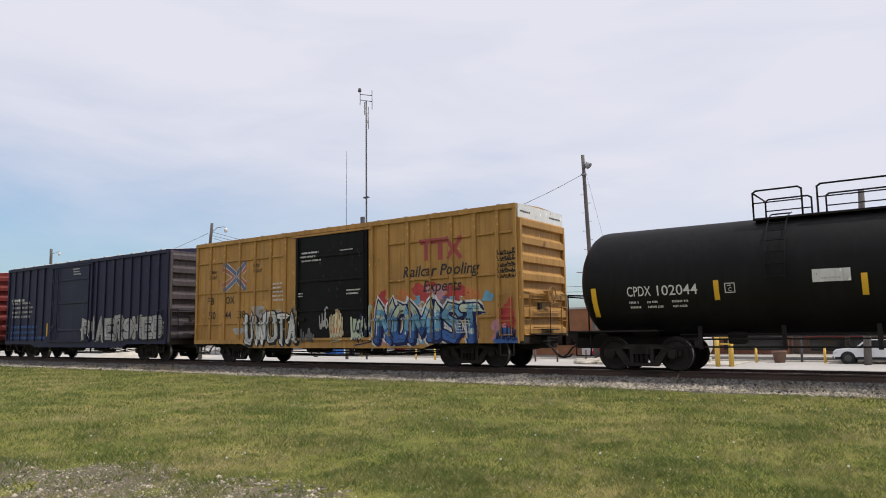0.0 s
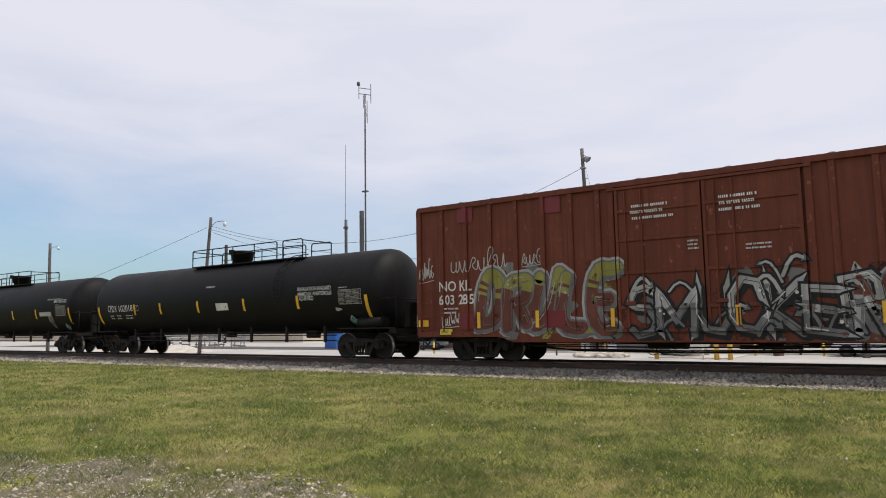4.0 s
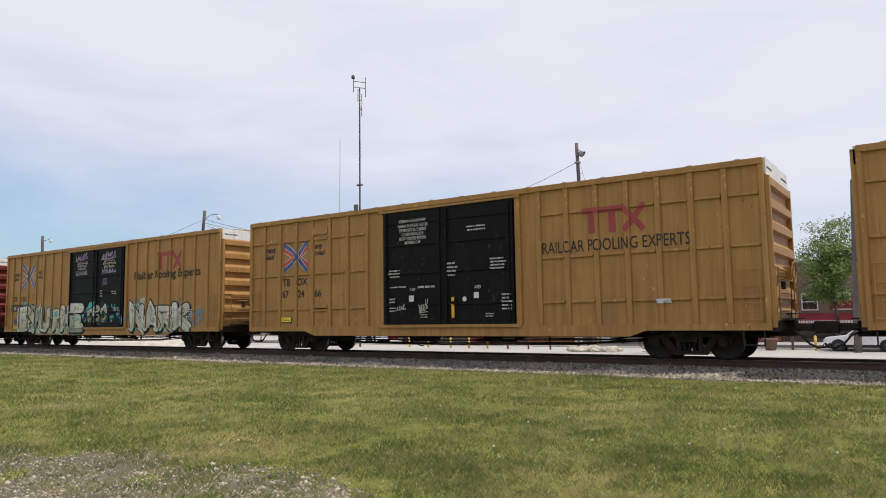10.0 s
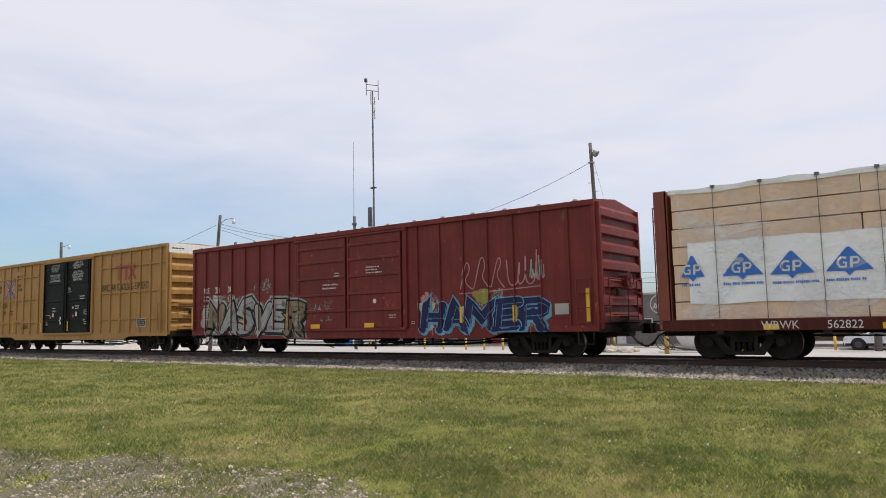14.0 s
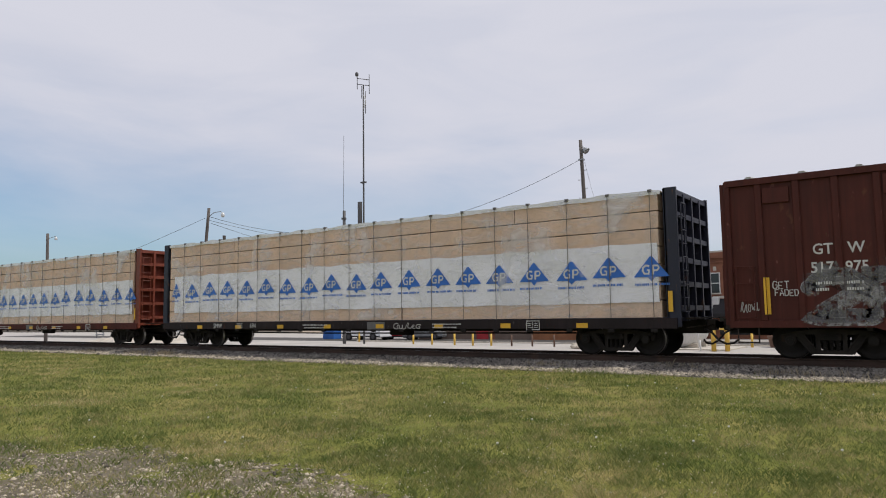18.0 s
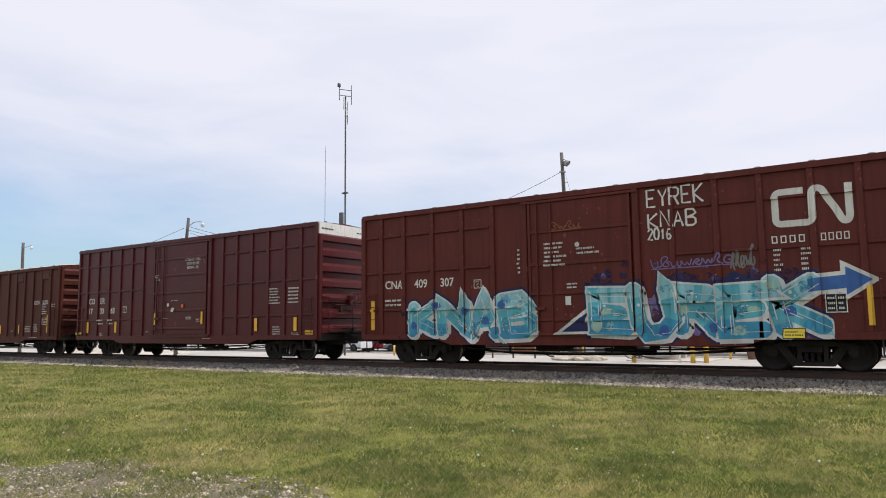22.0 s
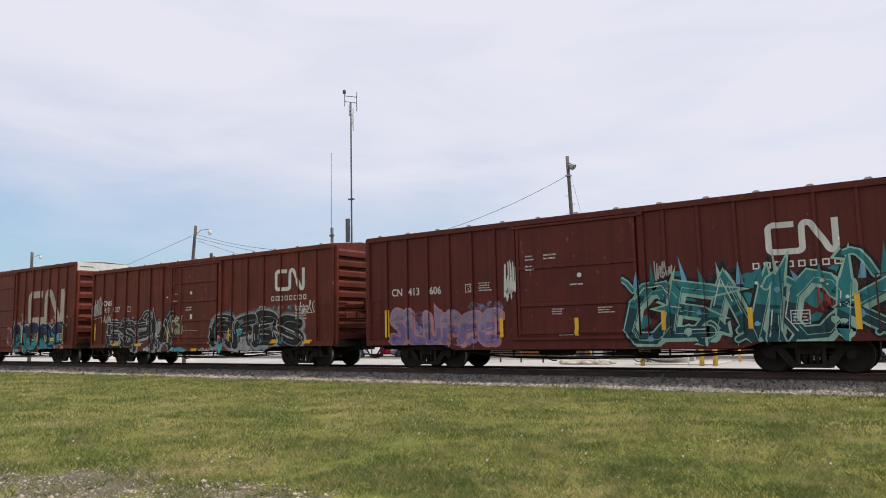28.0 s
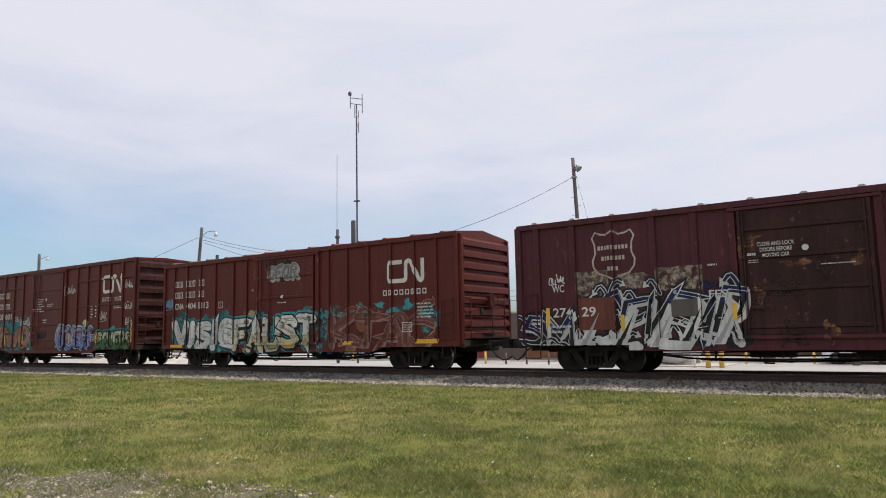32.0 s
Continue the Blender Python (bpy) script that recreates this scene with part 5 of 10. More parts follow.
consol(p, 17.27, 1.13, 17.8, 1.5); stencils(p, [(7.4, 3.9, 8.6, 4.4, 3), (9.7, 3.9, 10.9, 4.4, 3), (16.5, 1.85, 17.0, 2.3, 5), (17.2, 1.85, 17.8, 2.3, 5), (1.0, 1.5, 1.55, 1.75, 2), (8.9, 3.0, 9.2, 3.3, 3), (10.3, 2.9, 11.1, 3.1, 2)])
finish(car, -72.55, p, sf, cu)

rp = [0.68, 1.5, 2.4, 3.27, 4.18, 5.12, 6.02, 6.87, 11.82, 12.72, 13.62, 14.52, 15.42, 16.3, 17.2, 18.02]
car, sf, cu = boxcar("boxcar", 18.65, 5.05, "maroon_paint", posts=rp, doors=[(7.55, 11.15)], door_ribs=(1.1, 1.75, 2.45, 3.3, 4.1), white_end=True, ridge=False, post_w=0.12,
                     vents=((0.80, 4.46, 1.30, 4.88), (5.22, 4.42, 5.78, 4.88), (12.88, 4.43, 13.47, 4.86), (12.88, 1.1, 13.48, 1.48), (5.2, 1.09, 5.78, 1.47), (17.3, 4.45, 17.9, 4.88), (17.3, 1.05, 17.9, 1.48)),
                     label="clean maroon boxcar with a wide single door and white stencils")
p = Paint()
p.text("NO", 0.9, 2.58, 0.27, "letter_white"); p.text("KL", 1.55, 2.58, 0.27, "letter_white"); p.text("601", 0.88, 2.12, 0.28, "letter_white"); p.text("513", 1.56, 2.12, 0.28, "letter_white"); plate_box(p, 2.68, 2.36, 0.28, "F")
for i, t in enumerate(("CLOSE AND LOCK", "BOTH DOORS BEFORE", "MOVING CAR")):
    p.text(t, 9.72 + 0.12 * (i != 1), 3.38 - i * 0.18, 0.12, "letter_white", 1.2 - 0.22 * (i != 1))
p.rect(0.47, 1.28, 0.6, 2.2, "reflector_yellow", 9); upright(p, [3.79, 7.0, 8.91, 11.58, 14.28], 1.12, 1.58); yellow_card(p, 0.85, 0.93, 1.4, 1.1); p.rect(17.0, 1.1, 17.12, 2.0, "reflector_yellow", 9)
r = random.Random(4)
for u in (11.9, 12.75, 13.65, 14.55, 11.4):
    for k in range(3):
        z = r.uniform(3.0, 4.6); p.rect(u, z, u + 0.025, z + r.uniform(0.2, 0.6), "letter_white", 3)
p.rect(9.1, 1.75, 9.3, 1.98, "letter_white", 9)
stencils(p, [(0.95, 1.38, 2.1, 1.8, 2), (15.7, 1.9, 16.2, 2.9, 6), (16.6, 1.9, 17.2, 2.9, 6), (7.7, 2.9, 8.05, 3.2, 3), (8.9, 2.42, 9.7, 2.55, 1), (8.5, 1.55, 8.8, 1.7, 2), (9.4, 1.6, 10.2, 1.7, 1), (10.6, 1.4, 11.0, 1.7, 3), (6.2, 1.06, 6.5, 1.13, 1), (2.2, 0.8, 3.3, 0.85, 1), (15.4, 0.76, 16.8, 0.81, 1)])
p.disc(8.85, 2.25, 0.07, "letter_white"); consol(p, 15.9, 1.15, 16.3, 1.5)
finish(car, -52.05, p, sf, cu)

# three yellow pool boxcars with black double doors
yp = [0.8, 1.68, 2.57, 3.43, 4.32, 5.19, 6.12, 12.85, 13.75, 14.65, 15.55, 16.42, 17.3, 18.15]
car, sf, cu = boxcar("boxcar", 18.95, 5.03, "yellow_paint", posts=[0.75, 1.56, 2.52, 3.37, 4.17, 5.08, 5.97, 12.8, 13.65, 14.55, 15.45, 16.35, 17.2, 18.1], doors=[(7.0, 9.468), (9.472, 11.92)], door_mat="black_door",
                     door_ribs=(1.75, 2.7, 3.5, 4.3), white_end=True, ridge=False, post_w=0.13, label="yellow boxcar with black double doors and pale green graffiti")
p = Paint()
slogan(p, 0.86, 3.86, 0.19, ["next", "load"]); slogan(p, 3.54, 3.88, 0.19, ["any", "road"]); arrows_mark(p, 1.75, 3.12, 3.28, 4.5, "faded_red", "faded_blue")
p.text("TB", 0.85, 2.44, 0.27, "letter_black", None, 1, 0.02, 0.2); p.text("OX", 1.75, 2.44, 0.27, "letter_black", None, 1, 0.02, 0.2); plate_box(p, 3.0, 2.55, 0.24, "F", "letter_black")
p.rect(0.74, 1.90, 3.34, 2.27, "s_black", 0)
for t, u in (("66", 0.9), ("19", 1.95), ("20", 2.85)):
    p.text(t, u, 1.96, 0.25, "letter_white", None, 2)
for i, t in enumerate(("CLOSE THIS DOOR", "BEFORE CLOSING", "MAIN DOOR")):
    p.text(t, 7.68 + 0.08 * i, 4.15 - i * 0.15, 0.11, "letter_white", 1.0 - 0.16 * i)
for i, t in enumerate(("CLOSE AND LOCK", "BOTH DOORS BEFORE", "MOVING CAR")):
    p.text(t, 10.1 + 0.1 * (i != 1), 4.16 - i * 0.15, 0.11, "letter_white", 1.1 - 0.2 * (i != 1))
for i, (u0, u1) in enumerate(((7.6, 8.7), (10.0, 11.25))):
    p.scribble(u0, 4.3, u1, 4.72, "s_lilac", 90 + i, 5, 0.06); p.scribble(u0, 3.62, u1, 3.85, "s_lilac", 92 + i, 5, 0.045)
p.scribble(10.1, 3.0, 10.5, 3.4, "s_violet", 95, 4, 0.04)
p.poly([(1.7, 0.70), (8.5, 0.70), (8.2, 1.15), (2.2, 1.2)], "s_pale", 0); p.poly([(1.55, 0.9), (2.3, 0.72), (2.6, 1.5), (1.75, 1.25)], "s_ice", 0)
p.piece("EYUTHE", 1.6, 0.62, 8.4, 2.22, ("s_pale", "s_pale", "s_bone", "s_white"), "s_black", 12, back=s("pale", "cyan", "pale", "mint"), glow="s_white", accent=s("cyan", "cream"), fat=0.15, edge_w=0.03, sharp=True)
p.piece("CBC", 8.85, 1.15, 10.6, 2.1, ("m_pale", "s_bone"), "s_black", 13, back=s("cyan", "teal"), fat=0.03)
p.bubbles(10.6, 12.2, 1.6, ["m_cyan", "m_sky"], 9, 3, 0.10, 0.26, 0.2); p.bubbles(8.2, 8.9, 1.7, ["m_cyan", "m_sky"], 6, 4, 0.10, 0.22, 0.2)
p.piece("NARK", 12.45, 0.64, 16.9, 2.2, ("s_pale", "s_bone", "s_white"), "s_black", 14, glow="s_white", back=s("pale", "sky", "pale"), lean=-0.25, fat=0.13, edge_w=0.06, sharp=True)
p.blob(17.3, 1.4, 0.6, 0.35, "m_sky", 56, 0)
p.scribble(0.95, 1.2, 1.6, 1.6, "s_blue", 58, 5, 0.05)
three_bar_mark(p, 14.4, 3.55, 16.3, 4.34, "logo_red"); p.text("Railcar Pooling Experts", 12.75, 3.18, 0.35, "letter_black", 4.85, 1, 0.026)
consol(p, 16.6, 1.42, 17.1, 1.72); yellow_card(p, 0.95, 0.9, 1.5, 1.1)
stencils(p, [(9.95, 2.45, 10.2, 2.8, 3), (11.0, 2.55, 11.5, 2.75, 2), (8.2, 2.05, 8.5, 2.2, 2), (11.2, 1.75, 11.7, 1.95, 2)]); p.disc(10.45, 2.05, 0.07, "letter_white", 9)
finish(car, -31.57, p, sf, cu)

for k in (0, 1):
    L = (19.1, 18.72)[k]
    car, sf, cu = boxcar("boxcar", L, 5.03 - 0.02 * k, "yellow_paint", posts=yp, rails=(4.18, 2.90, 1.60), vents=((3.50, 4.34, 4.22, 4.60), (3.50, 1.50, 4.22, 1.76)), doors=[(6.96, 9.448), (9.452, 12.02 - 0.08 * k)], door_mat="black_door", door_ribs=(1.65, 2.7, 3.65, 4.4),
                         white_end=True, ridge=False, label=("yellow boxcar with black double doors and bilingual door notices", "yellow boxcar with black double doors, clean above and below")[k])
    p = Paint()
    slogan(p, 0.86, 3.82 - 0.15 * k, 0.19, ["next", "load"]); slogan(p, 3.56, 3.84 - 0.12 * k, 0.19, ["any", "road"]); arrows_mark(p, 1.9, 3.05, 3.14, 4.10)
    sh = 0.2 * k
    p.text("TB", (1.82, 0.86)[k], 2.49, 0.28, "letter_black", None, 1, 0.020, sh); p.text("OX", (2.62, 1.72)[k], 2.49, 0.28, "letter_black", None, 1, 0.020, sh)
    for t, u in zip((("67", "24", "66"), ("63", "99", "75"))[k], ((1.82, 2.66, 3.55), (0.86, 1.72, 2.62))[k]):
        p.text(t, u, 2.04, 0.28, "letter_black", None, 1, 0.020, sh)
    three_bar_mark(p, 14.25 + 0.1 * k, 3.52, 16.1, 4.25, "logo_red"); p.text("RAILCAR POOLING EXPERTS", 12.95, 3.02, 0.34, "letter_black", 4.3, 1, 0.004)
    if k == 0:
        for i, t in enumerate(("CERRAR Y BLOQUEAR", "AMBAS PUERTAS ANTES", "DE MOVER EL CARRO", "CLOSE AND LOCK", "BOTH DOORS BEFORE", "MOVING CAR")):
            p.text(t, 8.2 - len(t) * 0.033, 4.38 - i * 0.142, 0.105, "letter_white", len(t) * 0.066)
        p.text("ASD", 8.05, 2.1, 0.10, "letter_white"); p.text("ASD", 10.6, 2.1, 0.10, "letter_white")
        stencils(p, [(10.35, 3.9, 11.2, 4.12, 2), (7.2, 2.55, 7.8, 2.85, 3), (9.6, 2.5, 10.0, 3.0, 4), (11.2, 2.65, 11.8, 3.05, 4), (7.2, 2.2, 7.9, 2.3, 1), (8.4, 2.15, 9.2, 2.3, 1), (7.2, 1.4, 7.5, 1.9, 5), (11.6, 1.4, 12.0, 1.95, 5), (8.5, 1.2, 8.9, 1.35, 2), (11.0, 1.2, 11.4, 1.35, 2)])
        p.rect(8.05, 1.75, 8.25, 1.95, "letter_white", 9); p.rect(10.6, 1.8, 10.78, 1.98, "letter_white", 9); p.scribble(7.5, 1.45, 7.9, 1.7, "letter_grey", 3, 4, 0.03); p.scribble(8.45, 1.4, 8.8, 1.8, "letter_grey", 4, 4, 0.03)
        p.rect(9.75, 1.2, 9.86, 1.85, "reflector_yellow", 9); p.disc(10.25, 1.78, 0.08, "letter_white", 9); yellow_card(p, 1.78, 1.11, 2.34, 1.33); p.rect(16.3, 1.5, 16.7, 1.62, "letter_white", 9)
        p.outline(4.55, 2.2, 4.85, 2.45, "s_tan", 0.02)
    else:
        for i, t in enumerate(("CLOSE THIS DOOR", "BEFORE CLOSING", "MAIN DOOR", "CIERRE ESTA PUERTA", "ANTES DE CERRAR", "LA PUERTA PRINCIPAL")):
            p.text(t, 8.2 - len(t) * 0.031, 4.58 - i * 0.145 - 0.1 * (i > 2), 0.105, "letter_white", len(t) * 0.062)
        for i, t in enumerate(("CLOSE AND LOCK", "BOTH DOORS BEFORE", "MOVING CAR", "CIERRE Y PONGA", "EL SEGURO EN AMBAS", "PUERTAS ANTES DE", "MOVER EL CARRO")):
            p.text(t, 10.65 - len(t) * 0.033, 4.62 - i * 0.135 - 0.08 * (i > 2), 0.105, "letter_white", len(t) * 0.066)
        upright(p, [0.85, 3.08, 6.5, 9.7], 1.1, 1.6); yellow_card(p, 0.86, 0.85, 1.38, 1.04); p.rect(8.9, 1.45, 9.05, 1.85, "letter_white", 9); p.rect(8.05, 1.85, 8.22, 2.05, "letter_white", 9); p.rect(10.55, 1.85, 10.73, 2.08, "letter_white", 9)
        p.rect(7.78, 1.78, 7.92, 1.9, "orange_sticker", 9); p.rect(10.25, 1.8, 10.4, 1.93, "orange_sticker", 9); p.disc(10.3, 2.3, 0.075, "letter_white", 9)
        p.scribble(4.33, 1.22, 5.05, 1.54, "s_black", 44, 5, 0.025); consol(p, 16.34, 1.22, 17.0, 1.6); p.rect(16.36, 1.24, 16.98, 1.58, "s_black", 8); plate_box(p, 2.7, 2.55, 0.25, "F", "s_tan")
        stencils(p, [(9.75, 3.1, 10.05, 3.4, 3), (11.0, 2.7, 11.6, 2.95, 2), (8.05, 2.1, 8.5, 2.4, 2), (10.5, 2.2, 11.1, 2.45, 2), (7.3, 1.9, 7.8, 2.0, 1), (7.3, 1.4, 7.6, 1.7, 3), (11.4, 1.9, 11.8, 2.2, 3), (11.4, 1.4, 11.7, 1.7, 3)])
    finish(car, (-10.71, 10.38)[k], p, sf, cu)

# red smooth-sided boxcar with silver lettering
car, sf, cu = boxcar("boxcar", 19.08, 4.52, "red_paint", posts=spread(0.9, 6.2, 7) + spread(12.6, 18.2, 7), doors=[(6.78, 9.32), (9.42, 11.93)], door_ribs=(1.62, 2.22, 2.85, 3.45, 3.98), post_w=0.05, plain_doors=True,
                     label="weathered red boxcar with silver and dark blue graffiti")
p = Paint()
p.text("HS", 0.76, 2.56, 0.26, "letter_white"); p.text("28", 1.53, 2.56, 0.26, "letter_white"); p.text("38", 2.39, 2.56, 0.26, "letter_white"); plate_box(p, 2.45, 2.18, 0.28, "E")
p.piece("NASVER", 1.1, 0.66, 7.1, 2.35, "s_silver", "s_black", 15, accent=s("grey", "silver"), back=s("grey", "silver"), halo="s_silver", lean=0.25, fat=0.075, edge_w=0.10, sharp=True, alt=((0, "s_sand"), (5, "s_sand")))
p.piece("HAMER", 12.8, 0.72, 17.4, 2.0, "s_navy", "s_sky", 16, back=s("pale", "olive", "silver", "pink"), fat=0.075, edge_w=0.0, sharp=True)
p.scribble(14.3, 2.1, 17.3, 3.4, "s_pink", 61, 5, 0.04); p.scribble(16.9, 2.3, 17.4, 3.1, "s_silver", 62, 5, 0.03); p.scribble(7.2, 1.7, 8.7, 2.1, "m_silver", 63, 7, 0.03); p.scribble(7.9, 1.25, 8.6, 1.5, "m_silver", 64, 4, 0.03)
p.blob(0.85, 1.5, 0.3, 0.45, "s_silver", 65, 0); p.scribble(3.9, 2.45, 5.2, 2.9, "m_silver", 66, 6, 0.03); p.scribble(4.6, 2.5, 5.0, 3.3, "m_silver", 67, 3, 0.05)
p.rect(0.04, 1.05, 0.12, 2.0, "reflector_yellow", 9); p.rect(18.7, 1.06, 18.82, 2.0, "reflector_yellow", 9); upright(p, [3.45, 6.1, 14.3, 16.3], 1.1, 1.6); reflectors(p, [(7.53, 0.99, 8.02, 1.15), (10.25, 1.0, 10.71, 1.16)])
stencils(p, [(8.17, 2.4, 9.1, 2.66, 2), (10.33, 2.88, 11.1, 3.18, 3), (8.8, 2.85, 9.1, 3.05, 2), (0.8, 2.2, 1.2, 2.5, 2), (1.5, 2.2, 2.0, 2.5, 2), (0.75, 1.4, 1.2, 2.1, 6), (11.4, 1.3, 11.8, 1.45, 2), (12.3, 1.08, 12.5, 1.2, 2)]); p.disc(10.75, 1.92, 0.085, "letter_white", 9); p.rect(17.7, 1.28, 18.15, 1.6, "letter_grey", 8)
finish(car, 31.09, p, sf, cu)

# brown boxcar with a louvred door
car, sf, cu = boxcar("boxcar", 15.65, 4.45, "brown_paint", posts=[0.8, 1.65, 2.48, 3.33, 4.14, 5.12, 5.75, 10.45, 11.3, 12.17, 13.04, 13.92, 14.75], doors=[(6.35, 9.15)], louvre=True, door_bottom=0.95, plain_doors=True,
                     vents=((0.9, 3.82, 1.5, 4.2), (3.45, 3.8, 4.05, 4.25), (11.45, 3.82, 12.05, 4.22), (14.05, 3.84, 14.65, 4.3)), label="dark brown boxcar with a corrugated sliding door and pale graffiti")
p = Paint()
p.text("GT", 1.94, 2.5, 0.26, "letter_white"); p.text("W", 2.66, 2.5, 0.26, "letter_white"); p.text("517", 1.88, 2.06, 0.26, "letter_white"); p.text("975", 2.6, 2.06, 0.26, "letter_white"); plate_box(p, 3.68, 2.32, 0.27)
p.piece("2PCI", 1.8, 0.8, 6.2, 2.2, ("m_grey", "m_silver", "m_grey"), "m_silver", 17, back=s("grey", "umber"), fat=0.05, edge_w=-0.045, sharp=True); p.blob(6.6, 1.7, 0.38, 0.55, "m_silver", 18, 0); p.scribble(6.3, 1.3, 6.95, 2.2, "s_grey", 22, 4, 0.04)
for i in range(8):
    p.block(13.20 + 0.135 * i + 0.28 * (i > 3), 2.58, 13.20 + 0.135 * i + 0.105 + 0.28 * (i > 3), 2.76, "letter_white", 1)
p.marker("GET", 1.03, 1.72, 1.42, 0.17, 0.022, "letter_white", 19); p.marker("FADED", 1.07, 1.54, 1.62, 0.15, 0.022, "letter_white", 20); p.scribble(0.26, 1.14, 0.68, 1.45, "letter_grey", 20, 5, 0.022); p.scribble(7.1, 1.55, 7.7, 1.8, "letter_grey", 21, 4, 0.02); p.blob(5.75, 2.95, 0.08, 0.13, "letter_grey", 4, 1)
reflectors(p, [(0.83, 1.1, 0.96, 2.0), (14.58, 1.13, 14.68, 2.03)]); upright(p, [3.69, 6.02, 9.74, 11.71], 1.1, 1.56); consol(p, 14.08, 1.54, 14.54, 1.88); p.disc(7.85, 1.72, 0.07, "letter_white", 9)
stencils(p, [(7.4, 2.35, 8.2, 2.55, 2), (11.9 + 0.5, 1.15, 13.1, 1.5, 4), (13.3, 1.15, 13.7, 1.6, 4), (14.0, 2.05, 14.5, 2.6, 5), (1.95, 1.6, 2.3, 1.9, 2), (2.6, 1.6, 3.0, 1.9, 2), (10.9, 1.2, 11.2, 1.28, 1), (13.0, 0.86, 14.0, 0.92, 1), (14.9, 2.4, 15.4, 2.6, 2)])
finish(car, 101.07, p, sf, cu)

# dark maroon boxcar, freshly painted
car, sf, cu = boxcar("boxcar", 15.8, 5.03, "dark_maroon_paint", posts=[0.74, 1.64, 2.55, 3.44, 4.34, 5.2, 10.55, 11.4, 12.28, 13.2, 14.08, 14.95], rails=(4.2, 2.98, 1.68), doors=[(6.1, 9.68)], door_ribs=(1.25, 2.0, 2.75, 3.5, 4.2),
                     white_end=True, ridge=False, label="glossy dark maroon boxcar with white numbers and yellow reflectors")
p = Paint()
p.text("CO", 0.9, 2.44, 0.27, "letter_white"); p.text("ER", 1.86, 2.44, 0.27, "letter_white")
for t, u in (("17", 0.95), ("33", 1.86), ("68", 2.72)):
    p.text(t, u, 1.97, 0.27, "letter_white")
plate_box(p, 3.71, 2.0, 0.28, "F")
for i, t in enumerate(("CLOSE AND LOCK", "DOOR BEFORE", "MOVING CAR")):
    p.text(t, 8.77 - len(t) * 0.036, 4.06 - i * 0.165, 0.105, "letter_white", len(t) * 0.072)
upright(p, [0.83, 3.12, 12.5, 14.62], 1.1, 1.6, 0.16); upright(p, [6.23, 9.39], 1.42, 1.92, 0.12); p.rect(15.21, 0.96, 15.6, 1.12, "reflector_yellow", 9); yellow_card(p, 0.03, 1.0, 0.42, 1.14); p.rect(8.1, 2.12, 8.25, 2.26, "orange_sticker", 9); p.rect(7.45, 1.95, 7.63, 2.12, "letter_white", 9); p.disc(7.2, 2.25, 0.08, "letter_white", 9)
stencils(p, [(0.95 + 0.8, 1.45, 2.3, 1.75, 2), (2.6, 1.45, 3.1, 1.75, 2), (7.4, 2.4, 8.0, 2.47, 1), (13.3, 2.1, 13.9, 2.75, 6), (14.3, 2.1, 14.9, 2.75, 5), (13.5, 0.95, 13.9, 1.3, 4), (6.8, 1.65, 7.3, 1.72, 1), (8.4, 1.6, 8.9, 1.75, 2), (9.1, 1.5, 9.4, 1.65, 2), (1.9, 0.95, 2.2, 1.1, 3), (6.3, 3.3, 6.6, 3.6, 3), (5.5, 1.08, 5.7, 1.16, 1), (9.5, 0.8, 10.2, 0.86, 1), (14.5, 0.95, 15.0, 1.05, 2)])
finish(car, 118.49, p, sf, cu)

# brown national boxcar with turquoise lettering
car, sf, cu = boxcar("boxcar", 15.8, 4.99, "rail_brown_paint", posts=[0.8, 1.74, 2.89, 4.03, 5.14, 10.57, 11.7, 12.76, 13.9, 14.9], rails=(4.22, 3.0, 1.75), doors=[(6.4, 9.5)], door_ribs=(1.35, 2.1, 2.95, 3.9), white_end=True, ridge=False,
                     label="brown boxcar with turquoise graffiti and a white ribbon emblem")
p = Paint()
p.text("CNA", 0.96, 2.45, 0.28, "letter_white"); p.text("409", 2.17, 2.45, 0.28, "letter_white"); p.text("307", 3.2, 2.45, 0.28, "letter_white"); plate_box(p, 4.45, 2.35, 0.27)
p.piece("KNAB", 2.05, 0.66, 6.5, 2.3, ("s_azure", "s_cyan", "s_ice"), "s_white", 23, halo="s_navy", accent=s("blue", "sky"), glow="s_white", fat=0.07, sharp=True)
p.piece("EUREK", 8.3, 0.68, 14.0, 2.45, ("s_azure", "s_cyan", "s_ice"), "s_white", 24, halo="s_navy", accent=s("blue", "mint"), glow="s_white", back=s("navy", "violet"), fat=0.07, lean=-0.1, sharp=True)
p.poly([(13.6, 1.80), (14.4, 1.86), (14.4, 1.62), (15.2, 2.14), (14.4, 2.62), (14.4, 2.36), (13.6, 2.30)], "s_white", 4); p.poly([(13.7, 1.90), (14.5, 1.96), (14.5, 1.80), (15.04, 2.14), (14.5, 2.46), (14.5, 2.27), (13.7, 2.21)], "s_blue", 5)
p.poly([(7.15, 0.92), (8.3, 1.75), (8.2, 1.35), (8.9, 1.30), (8.9, 0.95)], "s_white", 2); p.poly([(7.4, 1.00), (8.2, 1.55), (8.1, 1.26), (8.8, 1.20), (8.8, 1.02)], "s_navy", 3)
p.bubbles(1.6, 2.2, 1.6, ["m_navy", "m_black"], 10, 5, 0.06, 0.16, 0.35); p.bubbles(8.2, 13.6, 2.42, ["m_violet", "m_navy"], 18, 6, 0.06, 0.14)
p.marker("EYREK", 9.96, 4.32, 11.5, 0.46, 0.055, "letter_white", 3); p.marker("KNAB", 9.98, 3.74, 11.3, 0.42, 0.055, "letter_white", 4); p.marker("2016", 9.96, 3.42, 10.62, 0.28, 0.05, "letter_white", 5)
